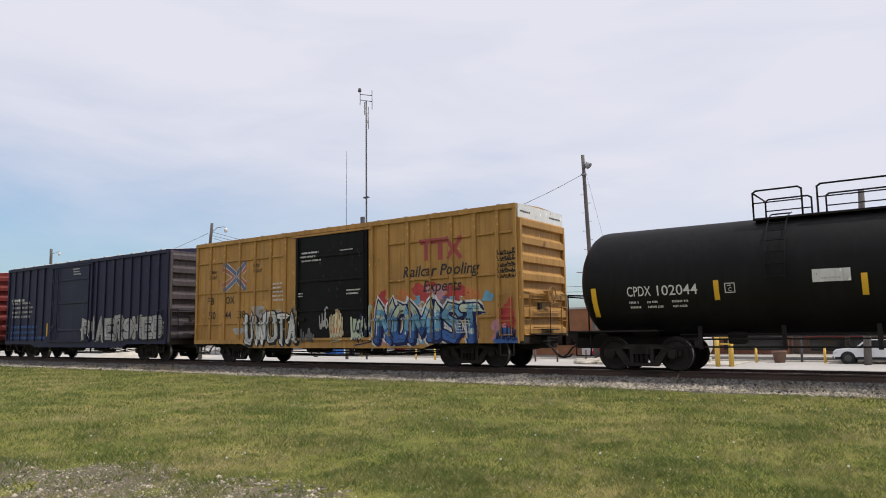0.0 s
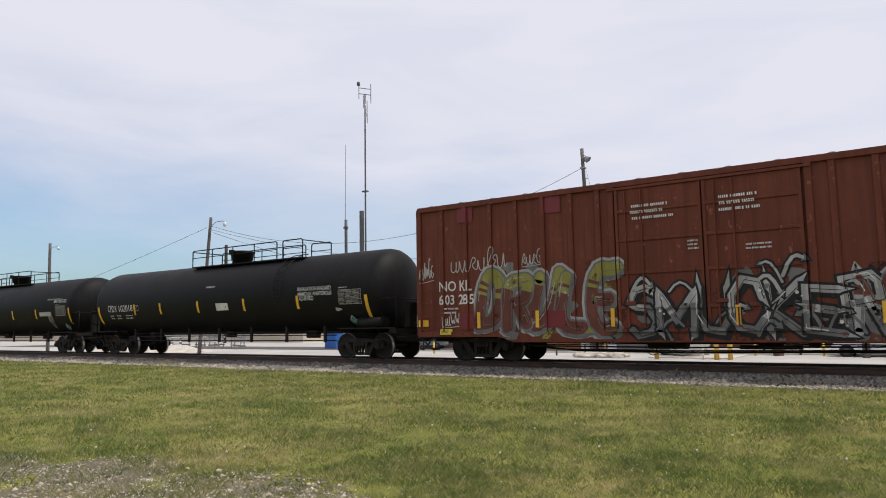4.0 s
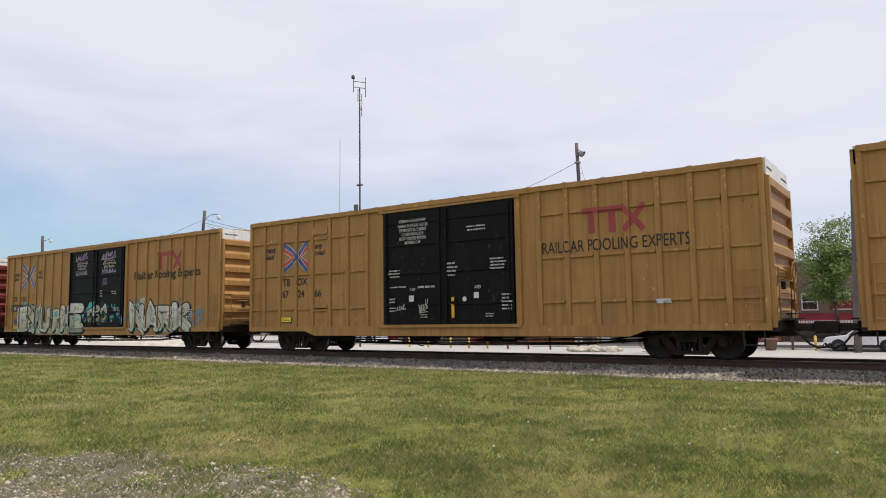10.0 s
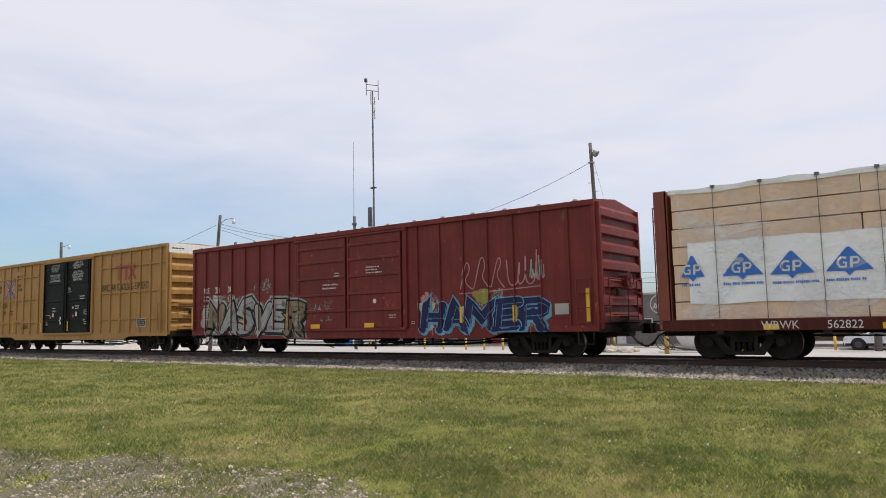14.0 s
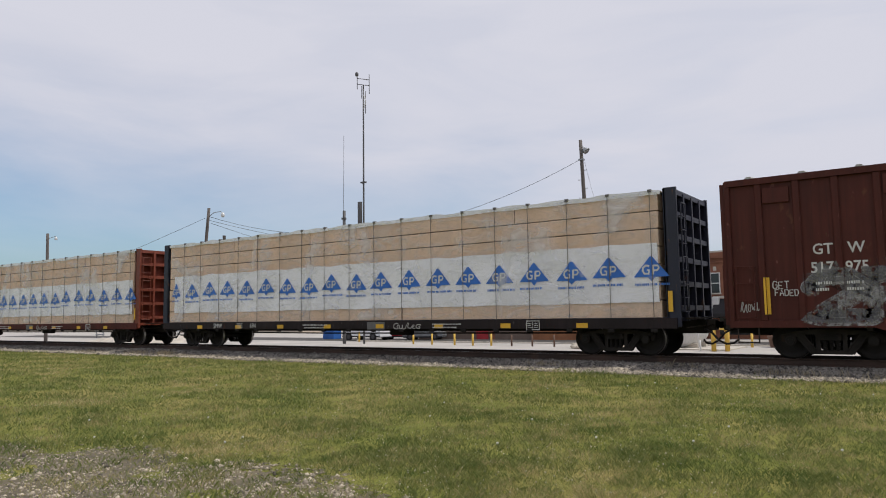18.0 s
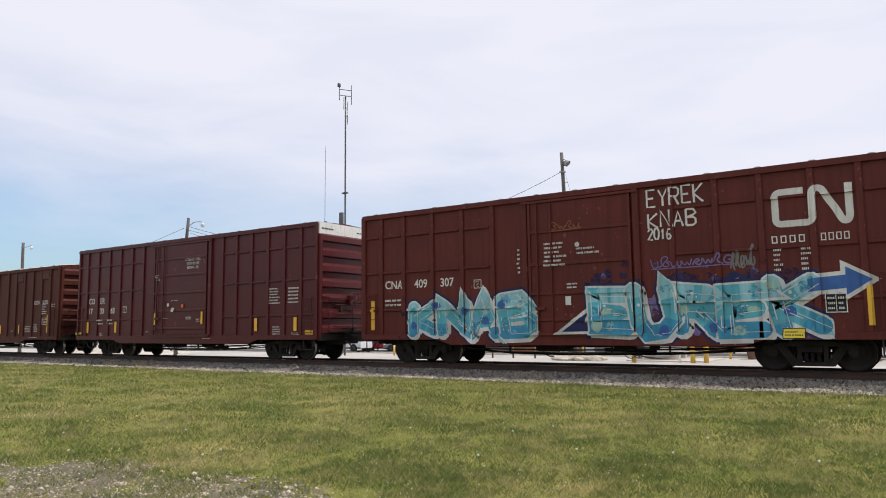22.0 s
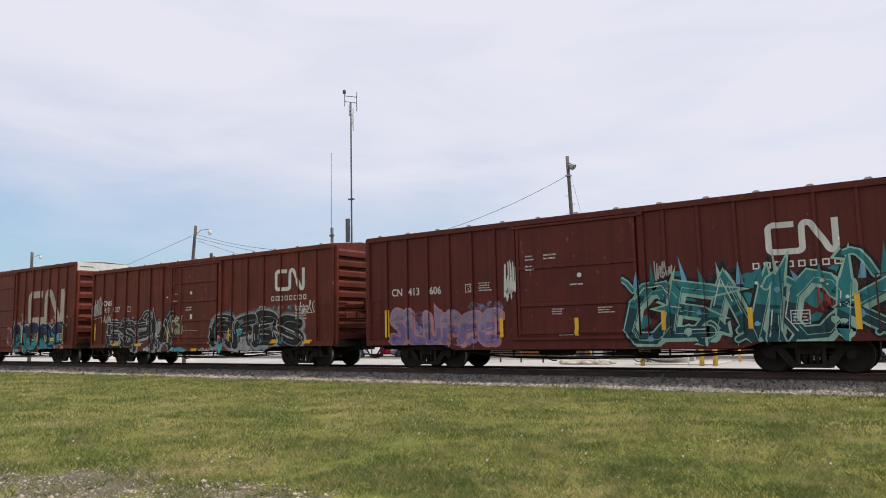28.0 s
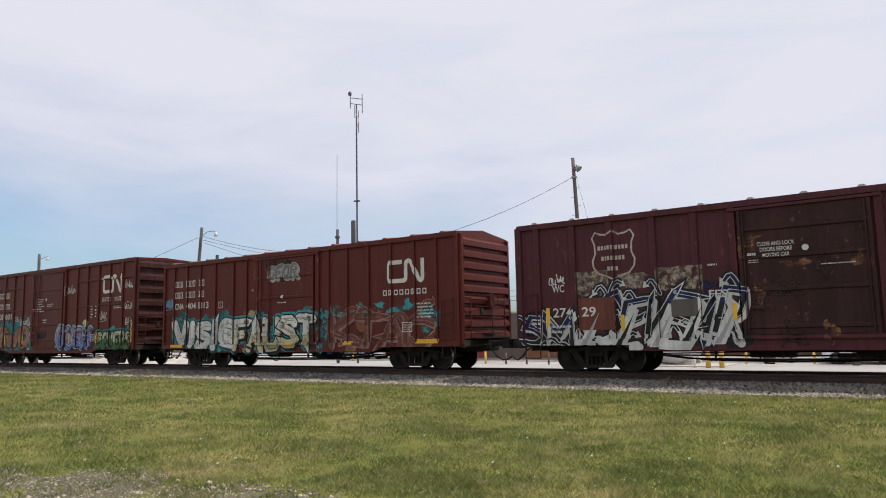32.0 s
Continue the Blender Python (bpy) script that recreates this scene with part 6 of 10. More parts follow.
ribbon_mark(p, 13.02, 3.48, 14.76, 4.42, 0.16, "letter_white")
for i in range(4):
    p.block(12.98 + 0.2 * i, 3.1, 12.98 + 0.2 * i + 0.13, 3.28, "letter_white", i * 2 + 1); p.block(14.05 + 0.16 * i, 3.1, 14.05 + 0.16 * i + 0.11, 3.28, "letter_white", i * 2 + 1)
p.scribble(10.0, 2.65, 12.1, 3.0, "s_violet", 25, 8, 0.035); p.scribble(12.0, 2.5, 12.6, 3.1, "s_grey", 26, 5, 0.04); p.scribble(7.1, 3.9, 8.1, 4.2, "s_rust", 27, 4, 0.03)
reflectors(p, [(0.37, 1.1, 0.52, 2.07)]); yellow_card(p, 13.1, 0.8, 13.6, 1.05); p.rect(14.9, 1.1, 15.02, 2.0, "reflector_yellow", 9); consol(p, 14.05, 1.4, 14.5, 1.85); p.rect(14.06, 1.41, 14.49, 1.84, "s_black", 8)
stencils(p, [(6.9, 2.85, 7.6, 3.6, 6), (7.9, 3.15, 8.6, 3.4, 2), (7.6, 2.2, 8.0, 2.4, 2), (13.0, 2.4, 13.2, 3.0, 5), (13.6, 2.4, 13.8, 3.0, 5), (0.95, 1.85, 1.8, 2.15, 2), (6.0, 2.7, 6.1, 3.5, 6)]); p.disc(7.95, 3.45, 0.07, "letter_white", 9); p.rect(7.55, 1.75, 7.72, 2.0, "letter_white", 9)
finish(car, 136.44, p, sf, cu)

# faded maroon boxcar with gold lettering and purple graffiti
car, sf, cu = boxcar("boxcar", 15.75, 4.42, "faded_maroon_paint", posts=[1.05, 1.98, 2.92, 3.85, 4.78, 5.7, 9.95, 10.85, 11.75, 12.65, 13.55, 14.45], doors=[(6.38, 9.28)], door_mat="rust_red_paint", door_ribs=(1.5, 2.3, 3.0, 3.7), plain_doors=True, post_w=0.14, end_ribs=9,
                     label="faded maroon boxcar with a gold shield and purple graffiti", roof=M["roof_brown"])
p = Paint()
shield(p, 1.95, 2.62, 3.3, 4.02, "letter_gold")
p.text("WC", 1.1, 2.26, 0.27, "letter_grey", 0.5); p.text("CL", 1.85, 2.26, 0.27, "letter_grey", 0.45)
p.letters_as_bars("X XX XX XX XX", 10.9, 3.35, 0.40, "letter_gold", 0.72); p.letters_as_bars("XX XX XX X", 11.55, 2.72, 0.40, "letter_gold", 0.72)
first = len(p.shapes)
r = random.Random(9)
for i in range(34):                                              # ghost of scrubbed-off paint, thin spikes fading upwards
    u = 1.6 + 0.13 * i
    p.poly([(u, 0.74), (u + 0.42, 0.74), (u + 0.2 + r.uniform(-0.15, 0.15), r.uniform(1.35, 2.35))], ("m_tan", "m_ghost", "m_brown")[i % 3], i % 3)
p.piece("KRGCK", 2.0, 0.74, 5.9, 1.75, ("m_brown", "m_tan"), "s_ghost", 28, fat=0.05, edge_w=-0.03, wild=True)
p.piece("DARN", 7.8, 0.74, 13.8, 2.28, ("s_violet", "s_lilac"), "s_black", 29, back=s("lime", "green", "lime", "teal", "red"), accent=s("violet", "red"), glow="s_white", halo="m_plumb", fat=0.03, edge_w=0.0, lean=0.3, wobble=0.14, wild=True)
p.blob(14.4, 1.2, 0.45, 0.4, "s_green", 30, 0); p.blob(14.3, 1.6, 0.25, 0.4, "s_lime", 31, 1); p.scribble(14.0, 1.8, 14.6, 2.1, "letter_white", 32, 4, 0.03); p.scribble(6.6, 1.3, 7.3, 2.0, "letter_white", 33, 5, 0.03); p.scribble(6.9, 0.75, 7.9, 0.9, "letter_white", 34, 5, 0.03); p.scribble(15.0, 1.35, 15.4, 1.6, "letter_white", 35, 3, 0.03)
p.rect(5.3, 1.36, 5.93, 1.81, "grey_patch", 8); p.rect(1.0, 3.95, 1.7, 4.1, "s_rust", 1)
reflectors(p, [(0.24, 1.11, 0.38, 2.06), (15.36, 1.16, 15.48, 2.04), (3.59, 1.0, 4.04, 1.12), (7.47, 1.06, 7.83, 1.17), (0.3, 1.0, 0.6, 1.1), (15.07, 1.03, 15.41, 1.14)])
stencils(p, [(6.5, 3.0, 6.75, 3.4, 3), (6.5, 2.85, 6.9, 2.95, 1), (5.6, 2.8, 5.9, 3.3, 3), (7.5, 2.42, 8.1, 2.48, 1), (1.0, 1.0, 1.6, 1.5, 3), (14.0, 1.6, 14.5, 1.8, 2)]); p.disc(7.8, 2.2, 0.065, "letter_white", 9)
finish(car, 154.0, p, sf, cu)

# rust-brown national boxcar with a very large ribbon emblem
car, sf, cu = boxcar("boxcar", 15.7, 5.04, "rust_red_paint", posts=spread(0.95, 5.4, 6) + spread(10.6, 14.8, 6), doors=[(6.12, 9.6)], door_ribs=(1.3, 2.0, 2.9, 4.1), white_end=True, ridge=False, post_w=0.10,
                     label="rust-brown boxcar with a huge worn ribbon emblem and navy graffiti", roof=M["roof_brown"])
p = Paint()
for row, z in (("XXX XXX XX", 3.6), ("XXX XXX XX", 3.1)):
    for wd, u in zip(row.split(" "), (0.95, 1.78, 2.58)):
        for i in range(len(wd)):
            p.block(u + 0.2 * i, z, u + 0.2 * i + 0.14, z + 0.27, "letter_grey", i + int(u * 3))
for t, u in (("CN", 0.97), ("406", 1.75), ("564", 2.52)):
    p.text(t, u, 2.48, 0.28, "letter_grey", None if t == "CN" else 0.66)
for u in (0.95, 1.75, 2.52):
    p.rect(u, 2.86, u + 0.6, 2.9, "letter_grey", 1); p.rect(u, 2.36, u + 0.6, 2.4, "letter_grey", 1)
ribbon_mark(p, 11.0, 2.05, 14.66, 3.78, 0.36, "letter_worn")
p.piece("BEER", 2.45, 0.50, 7.25, 2.12, ("s_teal", "s_navy", "s_navy"), "s_black", 36, back=s("pink", "stain", "pink"), rim="s_mint", fat=0.055, edge_w=0.01, lean=0.25, sharp=True)
p.piece("HOOP", 9.8, 0.56, 14.8, 2.25, ("s_turq", "s_navy"), "s_black", 37, back=s("pink", "mint", "cream"), halo="s_mint", fat=0.08, glow="s_cyan")
p.bubbles(2.6, 7.4, 2.0, s("pink", "stain", "pink"), 30, 71, 0.05, 0.14); p.bubbles(9.3, 15.0, 2.25, s("pink", "stain", "pink"), 26, 72, 0.05, 0.13); p.blob(7.6, 1.2, 0.5, 0.4, "m_pink", 38, 0); p.blob(9.3, 1.5, 0.4, 0.5, "m_pink", 39, 0); p.scribble(7.0, 1.2, 7.8, 1.7, "s_cream", 39, 6, 0.03); p.scribble(0.2, 2.2, 0.75, 2.8, "letter_grey", 40, 5, 0.02)
for r_ in ((0.95, 1.75, 1.45, 2.1), (1.85, 1.75, 2.3, 2.1)):
    p.rect(*r_, "red_patch", 7)
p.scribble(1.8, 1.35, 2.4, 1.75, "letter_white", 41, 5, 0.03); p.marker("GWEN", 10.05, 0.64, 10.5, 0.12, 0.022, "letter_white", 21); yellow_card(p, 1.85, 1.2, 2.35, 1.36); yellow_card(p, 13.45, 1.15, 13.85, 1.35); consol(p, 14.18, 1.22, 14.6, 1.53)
for u, z in ((6.25, 3.0), (6.84, 2.18), (5.68, 2.5), (6.3, 2.6)):
    p.rect(u, z, u + 0.25, z + 0.14, "letter_white", 9)
reflectors(p, [(1.39, 1.15, 1.53, 2.09), (14.66, 1.0, 14.78, 1.94), (7.9, 0.78, 8.3, 0.88)]); upright(p, [3.4, 5.0, 10.57, 12.21], 1.1, 1.62)
p.rect(7.45, 1.75, 7.65, 1.98, "letter_white", 9); stencils(p, [(1.0, 1.8, 1.4, 2.05, 2), (1.9, 1.8, 2.25, 2.05, 2)])
finish(car, 171.3, p, sf, cu)

# two lower brown national boxcars
car, sf, cu = boxcar("boxcar", 15.8, 4.43, "rust_red_paint", posts=spread(0.9, 5.6, 6) + spread(10.2, 14.9, 6), doors=[(6.32, 9.4)], door_ribs=(1.2, 1.9, 2.7, 3.5), plain_doors=False, post_w=0.10, end_ribs=9,
                     label="brown boxcar with black and silver graffiti and a white ribbon emblem", roof=M["roof_metal"])
p = Paint()
p.text("CNIS", 0.92, 2.75, 0.24, "letter_white", 0.7); p.text("413", 1.0, 2.44, 0.24, "letter_white"); p.text("027", 1.86, 2.44, 0.24, "letter_white"); plate_box(p, 2.9, 2.42, 0.26)
p.piece("ESPIA", 1.4, 0.56, 6.4, 2.1, "s_black", "s_silver", 42, halo="s_black", glow="s_white", fat=0.13, edge_w=0.02, back=s("silver", "silver", "grey"), wild=True)
p.piece("RFBS", 9.1, 0.56, 14.2, 2.2, "s_black", "s_silver", 43, halo="s_grey", glow="s_white", fat=0.08, back=s("silver", "cyan"), accent=s("grey", "turq"))
ribbon_mark(p, 12.72, 2.86, 14.32, 3.68, 0.145, "letter_white")
for i in range(8):
    p.block(12.52 + 0.245 * i, 2.5, 12.52 + 0.245 * i + 0.16, 2.68, "letter_white", i * 2 + 1)
p.scribble(0.1, 2.2, 0.8, 3.2, "letter_grey", 44, 8, 0.035); p.scribble(0.9, 1.9, 1.6, 2.4, "letter_grey", 45, 6, 0.035); p.scribble(6.4, 1.2, 7.2, 2.2, "s_pale", 46, 6, 0.05); p.scribble(13.9, 2.0, 14.9, 2.5, "letter_white", 47, 5, 0.03); p.blob(6.9, 0.68, 0.5, 0.09, "s_cyan", 48, 0); p.scribble(8.2, 0.62, 9.2, 0.8, "letter_white", 49, 5, 0.03)
reflectors(p, [(0.26, 1.15, 0.36, 1.92), (1.89, 0.88, 2.44, 1.0), (3.69, 0.86, 4.21, 0.98), (12.55, 0.9, 13.01, 1.04), (14.3, 0.88, 14.7, 1.01), (7.78, 0.62, 8.16, 0.73), (6.12, 0.99, 6.22, 1.45), (10.02, 1.0, 10.14, 1.47)])
stencils(p, [(6.6, 1.85, 7.1, 2.05, 2), (7.4, 2.3, 7.9, 2.5, 2), (6.6, 3.0, 6.9, 3.1, 1), (6.6, 2.7, 6.9, 2.8, 1), (13.9, 1.75, 14.5, 2.3, 5), (7.2, 1.45, 8.4, 1.5, 1), (5.9, 2.9, 6.2, 3.0, 1)]); p.disc(7.75, 3.05, 0.075, "letter_white", 9); p.rect(7.7, 1.95, 7.85, 2.15, "letter_white", 9)
finish(car, 188.6, p, sf, cu)

car, sf, cu = boxcar("boxcar", 15.67, 4.43, "rail_brown_paint", posts=spread(0.85, 5.1, 6) + spread(10.3, 14.8, 6), doors=[(5.9, 9.55)], door_ribs=(1.1, 1.9, 3.0), plain_doors=True, post_w=0.10, end_ribs=9,
                     label="brown boxcar with teal spiked graffiti and lilac block letters", roof=M["roof_metal"])
p = Paint()
p.text("CN", 1.06, 2.4, 0.25, "letter_white"); p.text("413", 1.75, 2.4, 0.25, "letter_white"); p.text("606", 2.62, 2.4, 0.25, "letter_white"); plate_box(p, 4.0, 2.4, 0.26)
p.piece("SLUFFE", 1.0, 0.68, 5.2, 2.0, ("s_violet", "s_lilac"), "s_pink", 50, fat=0.09, back=s("lilac", "violet"))
p.piece("CENICK", 9.3, 0.7, 15.4, 2.55, ("s_deep", "s_teal"), "s_mint", 51, halo="s_black", glow="s_white", fat=0.07, edge_w=0.02, lean=0.3, back=s("teal", "black", "deep"), accent=s("sky", "mint"), wild=True)
for i in range(14):
    rr = random.Random(300 + i); u = 9.4 + 0.44 * i
    p.poly([(u, 2.2), (u + 0.18, 2.2), (u + 0.1 + rr.uniform(-0.2, 0.2), rr.uniform(2.5, 3.05))], ("s_sky", "s_teal", "s_mint")[i % 3], 4)
ribbon_mark(p, 12.78, 2.86, 14.38, 3.66, 0.145, "letter_white")
for i in range(8):
    p.block(12.45 + 0.255 * i, 2.55, 12.45 + 0.255 * i + 0.16, 2.71, "letter_white", i * 2 + 1)
p.scribble(10.0, 2.4, 10.5, 3.0, "letter_grey", 52, 5, 0.03); p.scribble(5.4, 2.0, 5.85, 3.6, "letter_white", 53, 6, 0.04); p.scribble(13.8, 1.5, 14.6, 2.3, "s_red", 54, 6, 0.03)
reflectors(p, [(0.82, 1.04, 0.96, 1.95), (5.22, 0.99, 5.34, 1.56), (7.7, 1.0, 7.82, 1.5), (14.57, 1.04, 14.69, 1.85)]); upright(p, [10.12, 12.26], 1.1, 1.62); consol(p, 13.22, 1.19, 13.65, 1.52)
stencils(p, [(6.2, 3.2, 6.5, 3.4, 2), (6.8, 3.2, 7.3, 3.4, 2), (6.2, 2.9, 6.5, 3.1, 2), (7.6, 2.4, 8.1, 2.5, 1), (7.0, 1.6, 7.4, 1.8, 3), (8.4, 1.6, 8.9, 1.8, 3), (7.2, 1.0, 7.8, 1.05, 1), (4.5, 2.4, 5.0, 2.7, 4)]); p.disc(7.9, 2.7, 0.07, "letter_white", 9)
finish(car, 205.97, p, sf, cu)

# dark maroon national boxcar, three sprayed words
car, sf, cu = boxcar("boxcar", 15.55, 5.0, "rail_brown_paint", posts=[0.74, 1.74, 2.75, 3.82, 4.85, 10.45, 11.42, 12.43, 13.4, 14.5], rails=(4.16, 2.92, 1.72), doors=[(6.12, 9.22)], door_ribs=(1.3, 2.1, 2.9, 3.9), ridge=False, end_paint="end_grime",
                     label="dark maroon boxcar with orange, blue and green graffiti words")
p = Paint()
for row, z in (("XXX XXX XX", 3.66), ("XXX XXX XX", 3.06)):
    for wd, u in zip(row.split(" "), (0.78, 1.88, 2.85)):
        for i in range(len(wd)):
            p.block(u + 0.25 * i, z, u + 0.25 * i + 0.19, z + 0.30, "letter_white", i + int(u * 3))
for t, u in (("CNA", 0.78), ("405", 1.88), ("601", 2.85)):
    p.text(t, u, 2.48, 0.31, "letter_white", 0.72)
plate_box(p, 4.05, 2.35, 0.25)
p.poly([(0.12, 0.8), (6.3, 0.8), (5.6, 2.0), (4.6, 2.35), (1.4, 2.1), (0.6, 1.5)], "s_teal", 0); p.bubbles(4.4, 6.0, 2.3, s("plumb", "stain", "teal"), 16, 9, 0.06, 0.16, 0.25)
p.piece("SEWO", 0.85, 0.7, 5.7, 2.3, ("s_clay", "s_mauve", "s_clay"), "s_umber", 60, back=s("teal", "turq", "teal"), halo="s_teal", fat=0.12, accent=s("tan", "orange", "plumb"), glow="s_tan", edge_w=0.09)
p.piece("GUSH", 8.8, 0.75, 11.85, 2.1, ("s_periwinkle", "s_lilac"), "s_navy", 61, back=s("cream", "mint", "cream"), halo="s_ice", fat=0.10, glow="s_white", edge_w=0.01)
p.piece("SEVERS", 12.4, 0.7, 15.3, 1.75, ("s_green", "s_pale"), "s_black", 62, back=s("teal", "turq"), fat=0.08, halo="s_teal")
p.text("SPD", 0.95, 1.25, 0.2, "letter_white", 0.5, 9); p.text("TLD", 2.05, 1.45, 0.2, "letter_white", 0.45, 9)
p.scribble(0.05, 3.1, 0.7, 3.7, "letter_grey", 63, 6, 0.025); p.scribble(0.05, 2.4, 0.75, 2.9, "letter_grey", 64, 6, 0.025); p.scribble(9.35, 3.5, 10.3, 4.2, "letter_grey", 65, 6, 0.035); p.scribble(12.6, 2.15, 13.2, 2.7, "letter_grey", 66, 6, 0.03)
for z in (1.95, 2.6, 3.6):
    p.scribble(14.7, z, 15.4, z + 0.45, "letter_white", int(z * 100), 4, 0.03)
p.scribble(4.8, 2.0, 5.9, 2.6, "letter_white", 67, 9, 0.02); p.blob(5.7, 1.4, 0.25, 0.6, "letter_grey", 68, 0); p.scribble(6.7, 1.3, 7.6, 1.8, "s_black", 69, 4, 0.12)
ribbon_mark(p, 12.79, 3.46, 14.5, 4.33, 0.155, "letter_white")
for i in range(4):
    p.block(12.78 + 0.2 * i, 3.08, 12.78 + 0.2 * i + 0.13, 3.26, "letter_white", i * 2 + 1); p.block(13.85 + 0.17 * i, 3.08, 13.85 + 0.17 * i + 0.12, 3.26, "letter_white", i * 2 + 1)
reflectors(p, [(0.02, 1.13, 0.11, 2.08), (15.3, 1.1, 15.42, 2.0)]); upright(p, [2.9, 4.93, 9.81, 12.46], 1.1, 1.62); consol(p, 11.89, 1.19, 12.26, 1.53)
stencils(p, [(6.7, 2.75, 7.4, 3.5, 6), (7.7, 3.0, 8.5, 3.2, 2), (6.3, 2.8, 6.6, 3.0, 2), (7.35, 2.15, 7.8, 2.4, 2), (11.8, 2.3, 12.0, 2.95, 5), (12.2, 2.3, 12.4, 2.95, 4), (13.8, 2.7, 14.6, 2.85, 2), (0.7, 1.95, 1.0, 2.2, 2)]); p.disc(7.6, 3.4, 0.075, "letter_white", 9)
finish(car, 223.4, p, sf, cu)

# brown-red national boxcar with pale turquoise and yellow graffiti
car, sf, cu = boxcar("boxcar", 15.68, 4.43, "rail_brown_paint", posts=[0.75, 1.65, 2.56, 3.55, 4.7, 5.5, 10.0, 10.9, 11.9, 12.9, 13.9, 14.8], doors=[(6.2, 9.32)], door_ribs=(1.3, 1.95, 2.7, 3.5), post_w=0.10, end_ribs=9,
                     label="brown-red boxcar with white, turquoise and yellow graffiti", roof=M["roof_brown"])
p = Paint()
for row, z in (("XXX XXX XX", 3.42), ("XXX XXX XX", 2.95)):
    for wd, u in zip(row.split(" "), (0.8, 1.65, 2.45)):
        for i in range(len(wd)):
            p.block(u + 0.19 * i, z, u + 0.19 * i + 0.145, z + 0.26, "letter_white", i + int(u * 3))
for t, u in (("CNA", 0.8), ("404", 1.65), ("813", 2.5)):
    p.text(t, u, 2.46, 0.27, "letter_white", 0.6)
plate_box(p, 3.76, 2.43, 0.26)
p.piece("VISIE", 0.8, 0.62, 4.8, 2.2, ("s_white", "s_white"), "s_deep", 70, back=s("turq", "teal", "turq"), fat=0.09, halo="s_teal", glow="s_pink")
p.piece("FAUST", 4.75, 0.56, 9.4, 2.15, ("s_cream", "s_white"), "s_black", 71, back=s("turq", "tan"), fat=0.06, halo="s_turq", accent=s("grey", "tan"), sharp=True)
p.piece("KTAC", 10.1, 0.66, 14.6, 2.0, ("s_wine", "s_wine"), "s_mauve", 72, back=s("wine", "rust", "clay", "wine", "rust"), fat=0.09, edge_w=-0.055, wild=True, accent=s("brown", "rust"))
rr = random.Random(73)
for i in range(16):
    p.blob(10.0 + 0.30 * i, 2.0 + rr.gauss(0, 0.12), rr.uniform(0.14, 0.38), rr.uniform(0.07, 0.20), ("s_turq", "m_turq")[i % 2], 730 + i, 0, 16, 0.5)
p.blob(9.7, 1.4, 0.35, 0.75, "m_turq", 760, 0, 22, 0.4); p.blob(14.5, 1.7, 0.45, 0.40, "m_turq", 761, 0, 22, 0.4)
p.piece("CFOR", 6.9, 3.3, 8.5, 4.0, "s_grey", "s_silver", 74, fat=0.06, edge_w=0.0, back=s("umber", "black")); p.scribble(0.15, 2.5, 0.7, 3.1, "s_sky", 76, 6, 0.03)
ribbon_mark(p, 12.74, 2.92, 14.32, 3.7, 0.145, "letter_white")
for i in range(8):
    p.block(12.55 + 0.24 * i, 2.52, 12.55 + 0.24 * i + 0.16, 2.70, "letter_white", i * 2 + 1)
reflectors(p, [(0.67, 0.84, 1.53, 0.96), (7.89, 0.86, 8.31, 0.97), (10.76, 0.88, 11.18, 1.0), (13.99, 0.89, 14.88, 1.03)]); consol(p, 13.39, 1.27, 13.8, 1.6)
stencils(p, [(7.4, 2.45, 8.0, 2.55, 1), (5.9, 3.0, 6.1, 3.1, 1), (14.0, 1.7, 14.7, 2.25, 5), (1.0, 1.2, 1.5, 1.5, 2), (1.9, 1.2, 2.4, 1.5, 2)]); p.disc(7.7, 2.72, 0.07, "letter_white", 9)
finish(car, 241.2, p, sf, cu)

# plum boxcar with a shield, a white patch and black-and-white graffiti; one more follows it
car, sf, cu = boxcar("boxcar", 15.7, 4.33, "plum_paint", posts=[0.63, 1.77, 2.9, 4.1, 5.2, 10.2, 11.4, 12.55, 13.7, 14.8], doors=[(6.3, 9.2)], door_mat="plum_dark", door_ribs=(1.2, 2.1, 2.9, 3.6), post_w=0.2,
                     label="plum-coloured boxcar with a gold shield over black and white graffiti")
p = Paint()
shield(p, 2.38, 2.58, 3.6, 3.93, "letter_worn")
for r_ in ((1.86, 2.15, 2.85, 2.85), (2.95, 2.3, 3.95, 2.72), (4.15, 2.2, 5.36, 2.82), (5.2, 1.3, 5.36, 2.3)):
    p.rect(*r_, "m_peel", 1); p.rect(*r_, "m_stain", 0)
p.text("WC", 1.1, 2.3, 0.22, "letter_white", 0.38, 8); p.text("274", 1.11, 1.58, 0.27, "letter_white", 0.6, 9); p.text("29", 2.0, 1.58, 0.27, "letter_white", 0.42, 9)
p.piece("KSEVEAR", 1.85, 0.66, 6.3, 2.2, ("s_white", "s_black", "s_black", "s_navy"), "s_white", 77, back=s("black", "navy", "plumb"), fat=0.06, edge_w=-0.03, accent=s("pink", "black", "silver"), lean=0.5, wild=True, halo="s_black", wobble=0.16)
p.piece("SM", 0.15, 0.7, 1.7, 1.75, ("s_black", "s_navy"), "s_white", 78, back=s("navy", "black"), fat=0.06, edge_w=-0.03, wild=True, halo="s_black")
